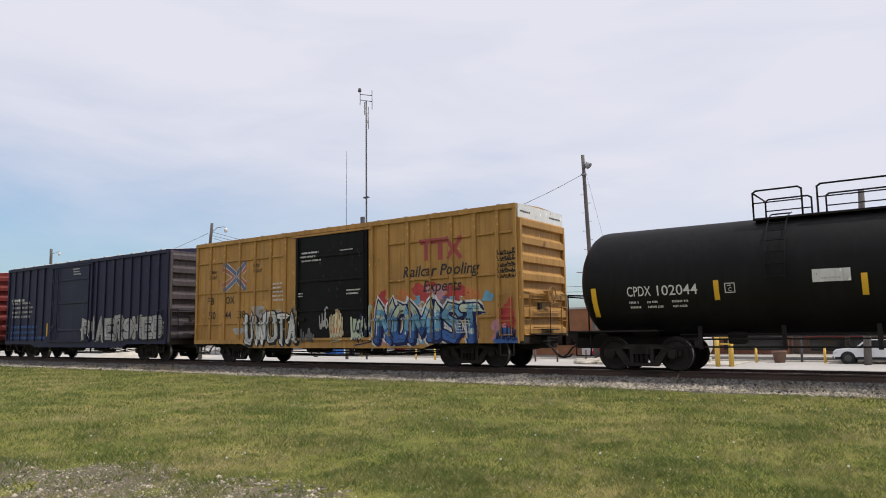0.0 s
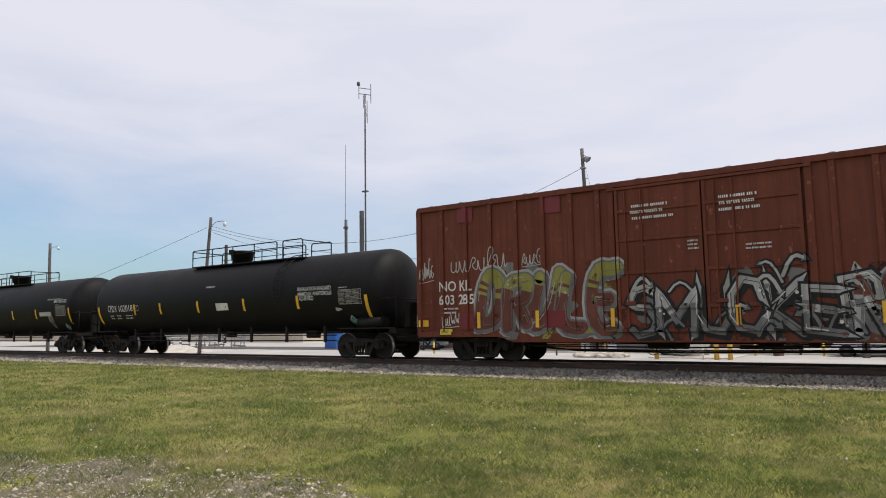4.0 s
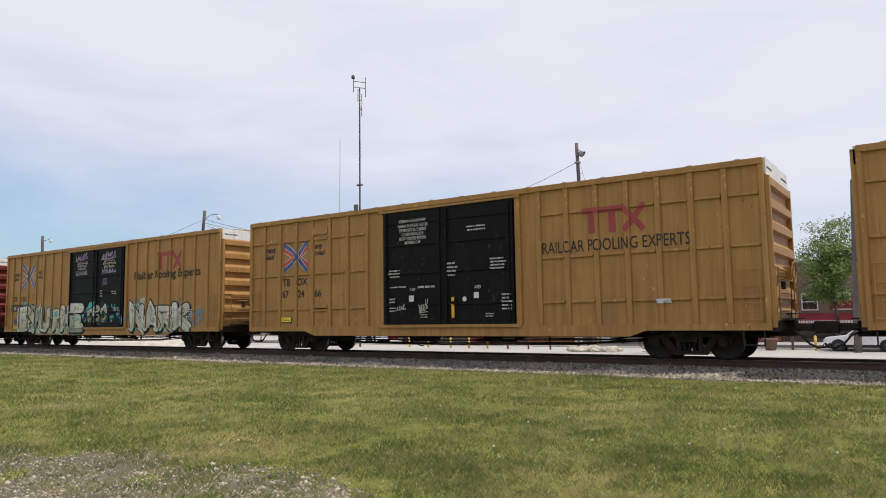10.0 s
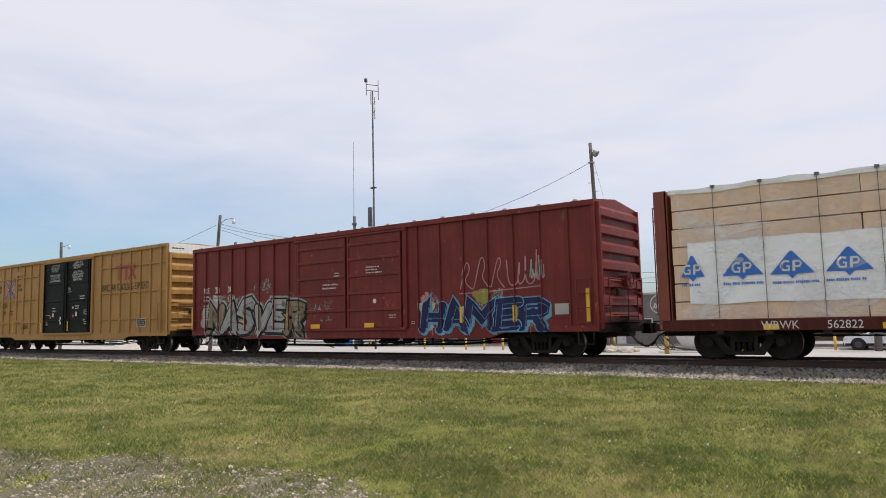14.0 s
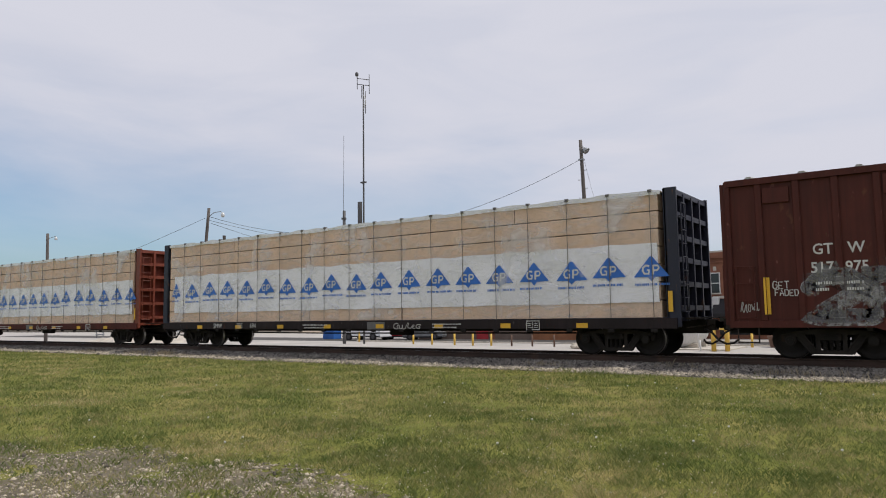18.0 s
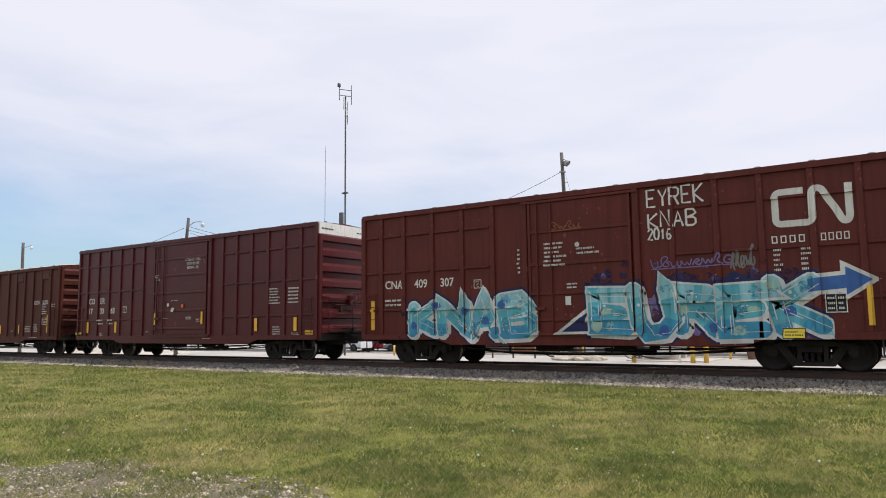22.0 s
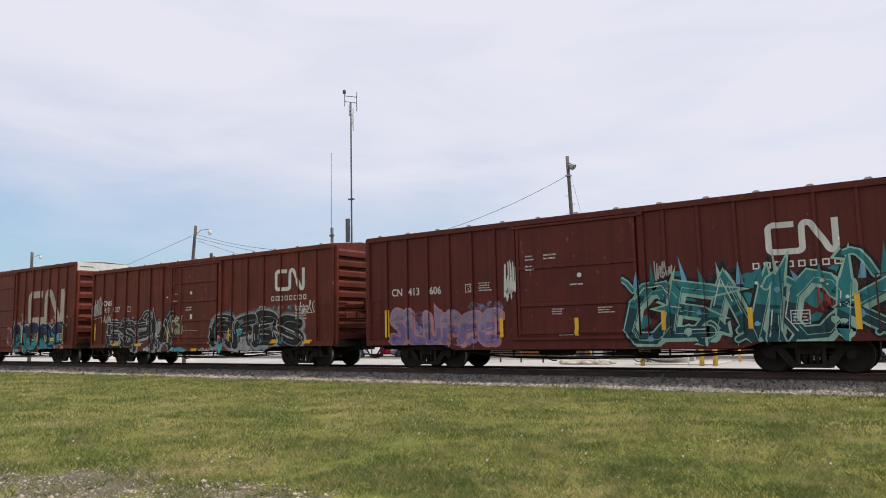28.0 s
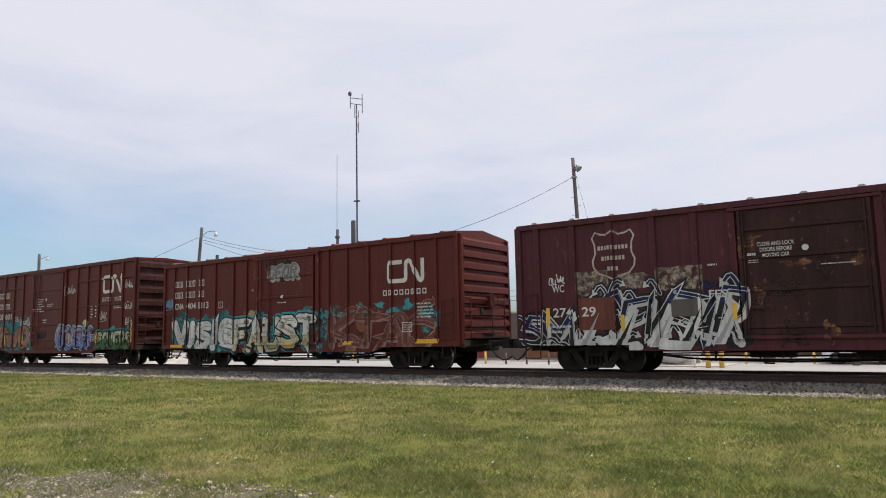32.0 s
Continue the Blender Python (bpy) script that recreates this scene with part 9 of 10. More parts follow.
part("kerb", bevelled(boxes((-52, 40, 57.15, 57.38, LOT - 0.05, LOT + 0.12)), 0.02), M["trim_stone"], None)["kind"] = "structure"
tagged(bpy.data.objects["kerb"], "pale concrete kerb", "kerb", "", "structure")

# white storage tank, its saddle, hoses and the yellow guard frames
wt = new("storage_tank"); wt.location = (-15.75, 51.2, LOT); tagged(wt, "large white horizontal storage tank on a concrete saddle", "tank")
bm = bmesh.new(); lathe(bm, [(0.0, 0.05), (0.05, 0.66), (0.22, 1.10), (0.45, 1.26), (3.4, 1.26), (3.65, 1.05), (3.85, 0.05)], 32, lambda a, c, s_, r: (r * c, a, 1.42 + r * s_)); bmesh.ops.recalc_face_normals(bm, faces=bm.faces[:]); part("vessel", bm, M["tank_white"], wt)
part("saddle", bevelled(boxes((-1.15, 1.15, 0.6, 1.0, -0.05, 0.42)), 0.03), M["trim_stone"], wt); part("saddle", bevelled(boxes((-1.15, 1.15, 2.8, 3.2, -0.05, 0.42)), 0.03), M["trim_stone"], wt)
part("hatch", bevelled(boxes((-0.28, 0.28, 1.3, 1.9, 2.62, 2.84)), 0.03), M["wall_grey"], wt); part("vent_pipe", path_tube([(-0.35, 1.2, 2.6), (-0.35, 1.2, 4.9), (-0.35, 1.2, 5.15)], 0.055, 8), M["white_paint"], wt); part("vent_cap", boxes((-0.47, -0.23, 1.08, 1.32, 5.1, 5.28)), M["white_paint"], wt)
part("valve", bevelled(boxes((0.35, 0.62, 0.9, 1.2, 2.5, 3.05)), 0.04), M["post_rust"], wt); part("pipe", path_tube([(1.45, -0.3, 0.0), (1.45, -0.3, 1.5), (1.0, 0.2, 2.1)], 0.05, 8), M["tank_white"], wt)
part("base_slab", bevelled(boxes((-2.1, 3.6, -0.9, 4.2, -0.05, 0.09)), 0.02), M["trim_stone"], wt)
for k, (x, y) in enumerate(((-16.75, 48.9), (-12.85, 49.3), (-12.05, 49.6))):
    g = new("guard_post"); g.location = (x, y, LOT); tagged(g, "thick yellow steel guard post beside the tank", "bollard", "guard posts")
    bm = bmesh.new(); tube(bm, (0, 0, -0.1), (0, 0, 2.0), 0.16, 16); lathe(bm, [(2.0, 0.16), (2.08, 0.1), (2.12, 0.01)], 16, lambda z, c, s_, r: (r * c, r * s_, z)); part("post", bm, M["post_yellow"], g)
    if k == 1:
        part("cross_bar", boxes((0.1, 0.85, 0.02, 0.22, 1.80, 1.98)), M["post_yellow"], g); part("cross_bar", boxes((0.1, 0.85, 0.02, 0.22, 1.42, 1.54)), M["post_yellow"], g)
for k in range(3):
    pts = [(-16.9 + 0.12 * k + 0.5 * math.cos(a * 0.4 + k), 48.6 + 0.1 * k, LOT + 0.85 + 0.55 * math.sin(a * 0.4)) for a in range(15)] + [(-15.5 + 0.3 * k, 49.2, LOT + 0.25)]
    tagged(part("rubber_hose", path_tube(pts, 0.035, 6), M["wire_black"], None), "black rubber hose hung in loops on a post", "hose", "hoses")
sp = new("slender_post"); sp.location = (-13.75, 49.4, LOT); tagged(sp, "thin white pipe post beside the tank", "post"); bm = bmesh.new(); tube(bm, (0, 0, -0.1), (0, 0, 0.75), 0.06, 10); part("pipe", bm, M["white_paint"], sp)

rr = random.Random(6)
for i in range(16):
    bm = bmesh.new(); bmesh.ops.create_icosphere(bm, subdivisions=2, radius=1.0)
    sx, sy, sz = rr.uniform(0.25, 0.65), rr.uniform(0.25, 0.5), rr.uniform(0.12, 0.32)
    for v in bm.verts:
        k = 1 + 0.35 * noise.noise(v.co * 1.5 + Vector((i * 7, 0, 0)))
        v.co = Vector((v.co.x * sx * k, v.co.y * sy * k, v.co.z * sz * k))
    ob = part("rock", bm, M["stone_pale"], None); ob.location = (-21.6 + rr.uniform(-1.7, 1.7), 50.6 + rr.uniform(-0.8, 0.8), LOT + sz * 0.55)
    tagged(ob, "pale broken concrete chunk heaped on the lot", "rock", "heap of broken concrete")
pl = new("planter"); pl.location = (-10.25, 55.8, LOT); tagged(pl, "large terracotta planter on the pavement", "planter")
bm = bmesh.new(); lathe(bm, [(0, 0.34), (0.70, 0.47), (0.72, 0.52), (0.84, 0.52), (0.84, 0.45), (0.72, 0.42)], 20, lambda z, c, s_, r: (r * c, r * s_, z)); part("pot", bm, M["terracotta"], pl)
bn = new("waste_bin"); bn.location = (-60.7, 62.4, LOT); tagged(bn, "blue plastic waste bin at a warehouse", "bin"); part("body", bevelled(boxes((-0.9, 0.9, -0.7, 0.7, 0, 1.9)), 0.06), M["blue_bin"], bn); part("lid", bevelled(boxes((-0.95, 0.95, -0.75, 0.75, 1.9, 2.0)), 0.03), M["blue_bin"], bn)


M["rim_dark"] = mat("rim_dark", (0.09, 0.09, 0.095), 0.4, metal=0.7)


def vehicle(name, prof, roof, wheels, W, m, label, r=0.34):
    """Built from a side outline (body) and a glasshouse outline; nose towards -x."""
    v = new(name); tagged(v, label, "car")
    bm = bmesh.new(); extrude_xz(bm, prof, -W / 2, W / 2); bmesh.ops.recalc_face_normals(bm, faces=bm.faces[:]); bevelled(bm, 0.05, 2); part("body", bm, M[m], v)
    bm = bmesh.new(); extrude_xz(bm, roof, -W / 2 + 0.12, W / 2 - 0.12); bmesh.ops.recalc_face_normals(bm, faces=bm.faces[:]); bevelled(bm, 0.04, 2); part("roof", bm, M[m], v)
    gl = [(x * 0.93 + sum(q[0] for q in roof) / len(roof) * 0.07, z - 0.06) for x, z in roof]
    bm = bmesh.new(); extrude_xz(bm, gl, -W / 2 + 0.105, W / 2 - 0.105); bmesh.ops.recalc_face_normals(bm, faces=bm.faces[:]); part("side_glass", bm, M["dark_glass"], v)
    for x in wheels:
        for sg in (-1, 1):
            bm = bmesh.new(); lathe(bm, [(-0.11, r * 0.6), (-0.11, r * 0.95), (-0.08, r), (0.08, r), (0.11, r * 0.95), (0.11, r * 0.6)], 22, lambda a, c, s_, q, x=x, sg=sg: (x + q * c, sg * (W / 2 - 0.08) + a, r + q * s_))
            t = part("wheel", bm, M["tyre"], v)
            bm = bmesh.new(); tube(bm, (x, sg * (W / 2 - 0.08) - 0.115, r), (x, sg * (W / 2 - 0.08) + 0.115, r), r * 0.58, 14); part("rim", bm, M["rim_dark"], t)
    x0, x1 = min(q[0] for q in prof), max(q[0] for q in prof)
    zb = min(q[1] for q in prof)
    part("rocker_trim", bevelled(boxes((x0 + 0.10, x1 - 0.08, -W / 2 - 0.012, W / 2 + 0.012, zb - 0.05, zb + 0.12)), 0.02), M["tyre"], v)
    for x in wheels:
        for sg in (-1, 1):
            bm = bmesh.new(); lathe(bm, [(-0.012, r * 0.9), (-0.012, r * 1.2), (0.012, r * 1.2), (0.012, r * 0.9)], 26, lambda a, c, s_, q, x=x, sg=sg: (x + q * c, sg * W / 2 + a, r + q * s_)); part("wheel_arch", bm, M["tyre"], v)
    part("headlight", bevelled(boxes((x0 + 0.02, x0 + 0.28, -W / 2 - 0.01, -W / 2 + 0.35, 0.68, 0.82)), 0.02), M["lamp_glass"], v)
    part("bumper", boxes((x0 - 0.03, x0 + 0.12, -W / 2 + 0.08, W / 2 - 0.08, 0.34, 0.5)), M["tyre"], v)
    return v


SUV = [(-2.3, 0.35), (-2.35, 0.75), (-2.2, 0.95), (-1.0, 1.08), (2.2, 1.12), (2.35, 0.9), (2.35, 0.35)]
SEDAN = [(-2.3, 0.28), (-2.35, 0.6), (-2.2, 0.75), (-1.1, 0.88), (1.6, 0.92), (2.3, 0.85), (2.35, 0.5), (2.3, 0.28)]
v = vehicle("parked_suv", SUV, [(-1.05, 1.05), (-0.35, 1.62), (1.7, 1.68), (2.2, 1.1)], (-1.45, 1.4), 1.9, "car_white", "white sport utility vehicle parked beside a wooden pole", 0.38); v.matrix_basis = pose(-4.45, 56.2, LOT)
RED = vehicle("red_car", [(-x, z) for x, z in SEDAN][::-1], [(1.15, 0.86), (0.4, 1.38), (-1.0, 1.40), (-1.75, 0.9)], (-1.4, 1.4), 1.75, "car_red", "dark red sedan driving along the street behind the train")
v = vehicle("parked_sedan", SEDAN, [(-1.15, 0.86), (-0.4, 1.38), (1.0, 1.40), (1.75, 0.9)], (-1.4, 1.4), 1.75, "car_red", "red sedan parked at the far side of the lot"); v.matrix_basis = pose(-51.5, 66.0 - 2.0, LOT, 0, 0, 20)
v = vehicle("parked_sedan", SEDAN, [(-1.15, 0.86), (-0.4, 1.38), (1.0, 1.40), (1.75, 0.9)], (-1.4, 1.4), 1.75, "car_grey", "grey sedan parked at the far side of the lot"); v.matrix_basis = pose(-47.6, 63.5, LOT, 0, 0, 20)
v = vehicle("pickup_truck", [(-2.8, 0.4), (-2.85, 0.95), (-2.7, 1.1), (-1.5, 1.18), (2.8, 1.2), (2.85, 0.4)], [(-1.5, 1.15), (-0.8, 1.85), (0.8, 1.85), (0.95, 1.15)], (-1.8, 1.8), 2.0, "car_white", "white pickup truck parked by the warehouse", 0.4); v.matrix_basis = pose(-53.5, 60.5, LOT)

# heap of sand and stacked pipes far along the yard
bm = bmesh.new(); bmesh.ops.create_grid(bm, x_segments=40, y_segments=20, size=1.0)
for v in bm.verts:
    d = math.hypot(v.co.x, v.co.y)
    v.co = Vector((v.co.x * 11, v.co.y * 4, max(-0.05, 1.5 * (1 - d) + 0.35 * noise.noise(v.co * 4))))
for f in bm.faces:
    f.smooth = True
ob = part("sand_mound", bm, M["sand"], None); ob.location = (-80, 50, LOT); tagged(ob, "pale heap of sand and gravel in the yard", "heap")
rr = random.Random(8)
for i in range(14):
    rk = new("pipe_rack"); rk.location = (-104 + i * 2.4, 58 + rr.uniform(-2, 2), LOT); tagged(rk, "grey steel rack stacked with pipes in the yard", "rack", "racks in the yard")
    part("upright", boxes((0, 0.1, 0, 0.1, 0, 1.9)), M["galvanised"], rk); part("upright", boxes((1.8, 1.9, 0, 0.1, 0, 1.9)), M["galvanised"], rk)
    for z in (0.5, 1.0, 1.5):
        part("pipe", path_tube([(-0.2, 0.05, z), (2.1, 0.05, z + rr.uniform(-0.1, 0.1))], 0.09, 7), M[rr.choice(("galvanised", "wall_grey", "white_paint"))], rk)

# trees behind the street
def leaf_mat(name, c):
    m = mat(name, c, 0.6, vary=0.25, island=0.35, bump=0)
    m.node_tree.nodes["Principled BSDF"].inputs["Transmission Weight"].default_value = 0.0
    return m


M["leaf"] = leaf_mat("leaf", (0.120, 0.190, 0.028))
M["bark"] = mat("bark", (0.10, 0.075, 0.055), 0.9, vary=0.2, bump=0.5)


def tree(x, y, z0, z1, w, seed, label):
    t = new("tree"); t.location = (x, y, LOT); tagged(t, label, "tree")
    r = random.Random(seed)
    bm = bmesh.new()
    H = z1 - LOT
    pts = [Vector((0.1 * math.sin(k), 0.1 * math.cos(k * 2), H * 0.75 * k / 7)) for k in range(8)]
    for k in range(7):
        tube(bm, pts[k], pts[k + 1], 0.20 - 0.024 * k, 9, 0, 0.20 - 0.024 * (k + 1))
    tips = []
    for k in range(26):
        a, h = r.uniform(0, 6.28), r.uniform(0.30, 0.72) * H
        ln = w * 0.5 * r.uniform(0.55, 1.0)
        p0 = Vector((0, 0, h)); p1 = p0 + Vector((math.cos(a) * ln * 0.6, math.sin(a) * ln * 0.6, ln * 0.4)); p2 = p1 + Vector((math.cos(a) * ln * 0.4, math.sin(a) * ln * 0.4, ln * 0.15))
        tube(bm, p0, p1, 0.06, 6, 0, 0.035); tube(bm, p1, p2, 0.035, 5, 0, 0.012)
        tips += [p1, p2, p0.lerp(p1, 0.6)]
    part("trunk", bm, M["bark"], t)
    V, F = [], []
    cz, cr = (z0 + z1) / 2 - LOT, (z1 - z0) / 2
    cl = [tp for tp in tips] + [Vector((r.gauss(0, w * 0.24), r.gauss(0, w * 0.24), cz + r.uniform(-0.9, 1.0) * cr)) for _ in range(70)]
    for c in cl:
        if c.z < z0 - LOT - 0.2:
            continue
        for _ in range(95):
            p = c + Vector((r.gauss(0, 0.34), r.gauss(0, 0.34), r.gauss(0, 0.26)))
            s_ = r.uniform(0.06, 0.13)
            u = Vector((r.gauss(0, 1), r.gauss(0, 1), r.gauss(0, 0.6))).normalized(); q = u.orthogonal().normalized()
            k = len(V)
            V += [p - u * s_, p + q * s_ * 0.5, p + u * s_, p - q * s_ * 0.5]; F.append((k, k + 1, k + 2, k + 3))
    me = bpy.data.meshes.new("crown"); me.from_pydata([tuple(v) for v in V], [], F); me.materials.append(M["leaf"])
    o = new("crown", me); o.parent = t


tree(-6.7, 62.5, 2.4, 8.6, 4.6, 3, "young green street tree with an open leafy crown")
tree(-1.6, 63.0, 2.6, 9.4, 5.4, 4, "green street tree with a dense leafy crown")

# ---- ties under the rails ----
bm = bevelled(boxes((-0.115, 0.115, -1.3, 1.3, 0.0, 0.178)), 0.012)
tie_me = bpy.data.meshes.new("tie"); bm.to_mesh(tie_me); bm.free(); tie_me.materials.append(M["tie_wood"])
rr = random.Random(5)
for i in range(150):
    o = new("tie", tie_me); o.matrix_basis = pose(-66 + i * 0.5 + rr.uniform(-0.02, 0.02), TRACK + rr.uniform(-0.03, 0.03), RAIL - 0.178 - 0.178, 0, 0, rr.uniform(-0.6, 0.6))
    tagged(o, "dark creosoted wooden tie under the rails", "railway tie", "ties of the track")

# ---- stones, grass blades and small flowers ----
rng = np.random.default_rng(11)


def fan(n, r0, r1, az0=-3.0, az1=72.0):
    """Points on the ground round the standing place, thinning out with distance."""
    a = np.radians(rng.uniform(az0, az1, n))
    r = r0 * (r1 / r0) ** rng.uniform(0, 1, n)
    return -r * np.sin(a), r * np.cos(a), r


def bare(x, y):
    """How bare and stony the lawn is: the gravelled corner where people stand."""
    d = ((x + 6.3) / 5.6) ** 2 + ((y - 2.3) / 2.55) ** 2
    wob = np.array([0.55 * noise.noise(Vector((a * 0.7, b * 0.7, 2.0))) + 0.3 * noise.noise(Vector((a * 2.1, b * 2.1, 5.0))) for a, b in zip(x, y)])
    return np.clip((1.36 - d + wob) * 1.35, 0, 1)


def stuff_mesh(name, V, F_tris, material, label, cat):
    me = bpy.data.meshes.new(name)
    me.vertices.add(len(V)); me.vertices.foreach_set("co", V.astype(np.float32).ravel())
    nt = len(F_tris)
    me.loops.add(nt * 3); me.loops.foreach_set("vertex_index", F_tris.astype(np.int32).ravel())
    me.polygons.add(nt); me.polygons.foreach_set("loop_start", np.arange(0, nt * 3, 3, dtype=np.int32))
    me.update(calc_edges=True)
    me.materials.append(material)
    return tagged(new(name, me), label, cat, "", "stuff")


OCT = np.array([(1, 0, 0), (-1, 0, 0), (0, 1, 0), (0, -1, 0), (0, 0, 1), (0, 0, -1)], float)
OCT_F = np.array([(0, 2, 4), (2, 1, 4), (1, 3, 4), (3, 0, 4), (2, 0, 5), (1, 2, 5), (3, 1, 5), (0, 3, 5)])


def stones(x, y, z, size, flat_=0.6):
    n = len(x)
    P = OCT[None] * (size[:, None, None] * rng.uniform(0.6, 1.25, (n, 6, 1)))
    a = rng.uniform(0, 6.28, n); c, s_ = np.cos(a), np.sin(a)
    X = P[..., 0] * c[:, None] - P[..., 1] * s_[:, None]; Y = P[..., 0] * s_[:, None] + P[..., 1] * c[:, None]
    Zz = P[..., 2] * flat_ + X * rng.uniform(-0.3, 0.3, (n, 1))
    V = np.stack([X + x[:, None], Y + y[:, None], Zz + z[:, None]], -1).reshape(-1, 3)
    F = (OCT_F[None] + (np.arange(n) * 6)[:, None, None]).reshape(-1, 3)
    return V, F


def gz(x, y):
    return np.array([ground_z(a, b) for a, b in zip(x, y)])


M["gravel_stone"] = mat("gravel_stone", (0.32, 0.275, 0.21), 0.9, vary=0.15, fine=40, island=0.75, bump=0.2)
M["ballast_stone"] = mat("ballast_stone", (0.150, 0.136, 0.118), 0.9, vary=0.2, fine=30, island=0.85, bump=0.2)
M["ballast_pale"] = mat("ballast_pale", (0.31, 0.27, 0.21), 0.9, vary=0.2, fine=30, island=0.7, bump=0.2)
x, y, r = fan(72000, 4.5, 14.0, 24, 80)
xa, ya, ra = fan(26000, 1.0, 12.0, 20, 120)
k = (rng.uniform(0, 1, len(ra)) < (ra / 4.5) ** 2) & ((ra < 4.5) | (np.degrees(np.arctan2(-xa, ya)) > 80))
x, y, r = np.concatenate([x, xa[k]]), np.concatenate([y, ya[k]]), np.concatenate([r, ra[k]])
clump = np.array([noise.noise(Vector((a * 2.6, b * 2.6, 31.0))) for a, b in zip(x, y)])
k = bare(x, y) * (1.0 + 1.1 * clump) > rng.uniform(0.10, 1.8, len(x)); x, y, r = x[k], y[k], r[k]
V, F = stones(x, y, gz(x, y) + 0.004, rng.uniform(0.010, 0.026, len(x)) * np.where(rng.uniform(0, 1, len(x)) > 0.93, 2.0, 1.0), 0.6)
stuff_mesh("gravel", V, F, M["gravel_stone"], "pale loose gravel in the bare corner of the lawn", "gravel")
# trodden soil under the gravel
xs, ys = np.meshgrid(np.arange(-16, 2.0, 0.085), np.arange(-2.2, 7.5, 0.085))
bv = bare(xs.ravel(), ys.ravel()).reshape(xs.shape)
zz = gz(xs.ravel(), ys.ravel()).reshape(xs.shape) + 0.006
V, F, rag = [], [], random.Random(14)
for j in range(xs.shape[0] - 1):
    for i in range(xs.shape[1] - 1):
        if bv[j, i] > rag.uniform(0.30, 0.78):
            k = len(V)
            V += [(xs[a, b], ys[a, b], zz[a, b]) for a, b in ((j, i), (j, i + 1), (j + 1, i + 1), (j + 1, i))]
            F += [(k, k + 1, k + 2), (k, k + 2, k + 3)]
M["trodden_soil"] = mat("trodden_soil", (0.142, 0.116, 0.072), 0.95, vary=0.3, scale=9, fine=24, bump=0.8, tint=(0.09, 0.075, 0.05))
stuff_mesh("bare_soil", np.array(V), np.array(F), M["trodden_soil"], "trodden brown soil in the bare corner of the lawn", "soil")
n = 60000
yb = 17.35 + 1.75 * rng.uniform(0, 1, n) ** 1.0
xb = 8 - (yb * (4.2 ** rng.uniform(0, 1, n)) - yb) * 1.25 - rng.uniform(0, 8, n)
zb = np.array([ramp_z(v) for v in yb]) + 0.012
size = rng.uniform(0.020, 0.050, n) * np.where(rng.uniform(0, 1, n) > 0.92, 1.6, 1.0) * (1 + np.maximum(0, -xb) / 60)
# stones nearer the rails take a darker tone that includes the train's shade
edge = yb + np.random.default_rng(5).normal(0, 0.07, n) < 17.82 + 0.2 * np.sin(xb * 0.7) + 0.15 * np.sin(xb * 2.3)
for nm, sel, m, lab in (("ballast", ~edge, "ballast_stone", "grey crushed-stone ballast beside the rails, with train shade in its tone"), ("ballast_shoulder", edge, "ballast_pale", "pale limestone gravel along the foot of the ballast")):
    V, F = stones(xb[sel], yb[sel], zb[sel], size[sel], 0.75)
    stuff_mesh(nm, V, F, M[m], lab, "ballast")


def blades(x, y, z, h, w, lean):
    n = len(x)
    a = rng.uniform(0, 6.28, n); b = rng.uniform(0, 6.28, n)
    ox, oy = np.cos(a) * w / 2, np.sin(a) * w / 2
    tx, ty = np.cos(b) * lean * h, np.sin(b) * lean * h
    V = np.stack([np.stack([x - ox, y - oy, z], -1), np.stack([x + ox, y + oy, z], -1), np.stack([x + tx * 0.35 + ox * 0.7, y + ty * 0.35 + oy * 0.7, z + h * 0.6], -1), np.stack([x + tx, y + ty, z + h], -1)], 1).reshape(-1, 3)
    i = (np.arange(n) * 4)[:, None]
    return V, np.concatenate([i + np.array([[0, 1, 2]]), i + np.array([[0, 2, 3]])], 0)


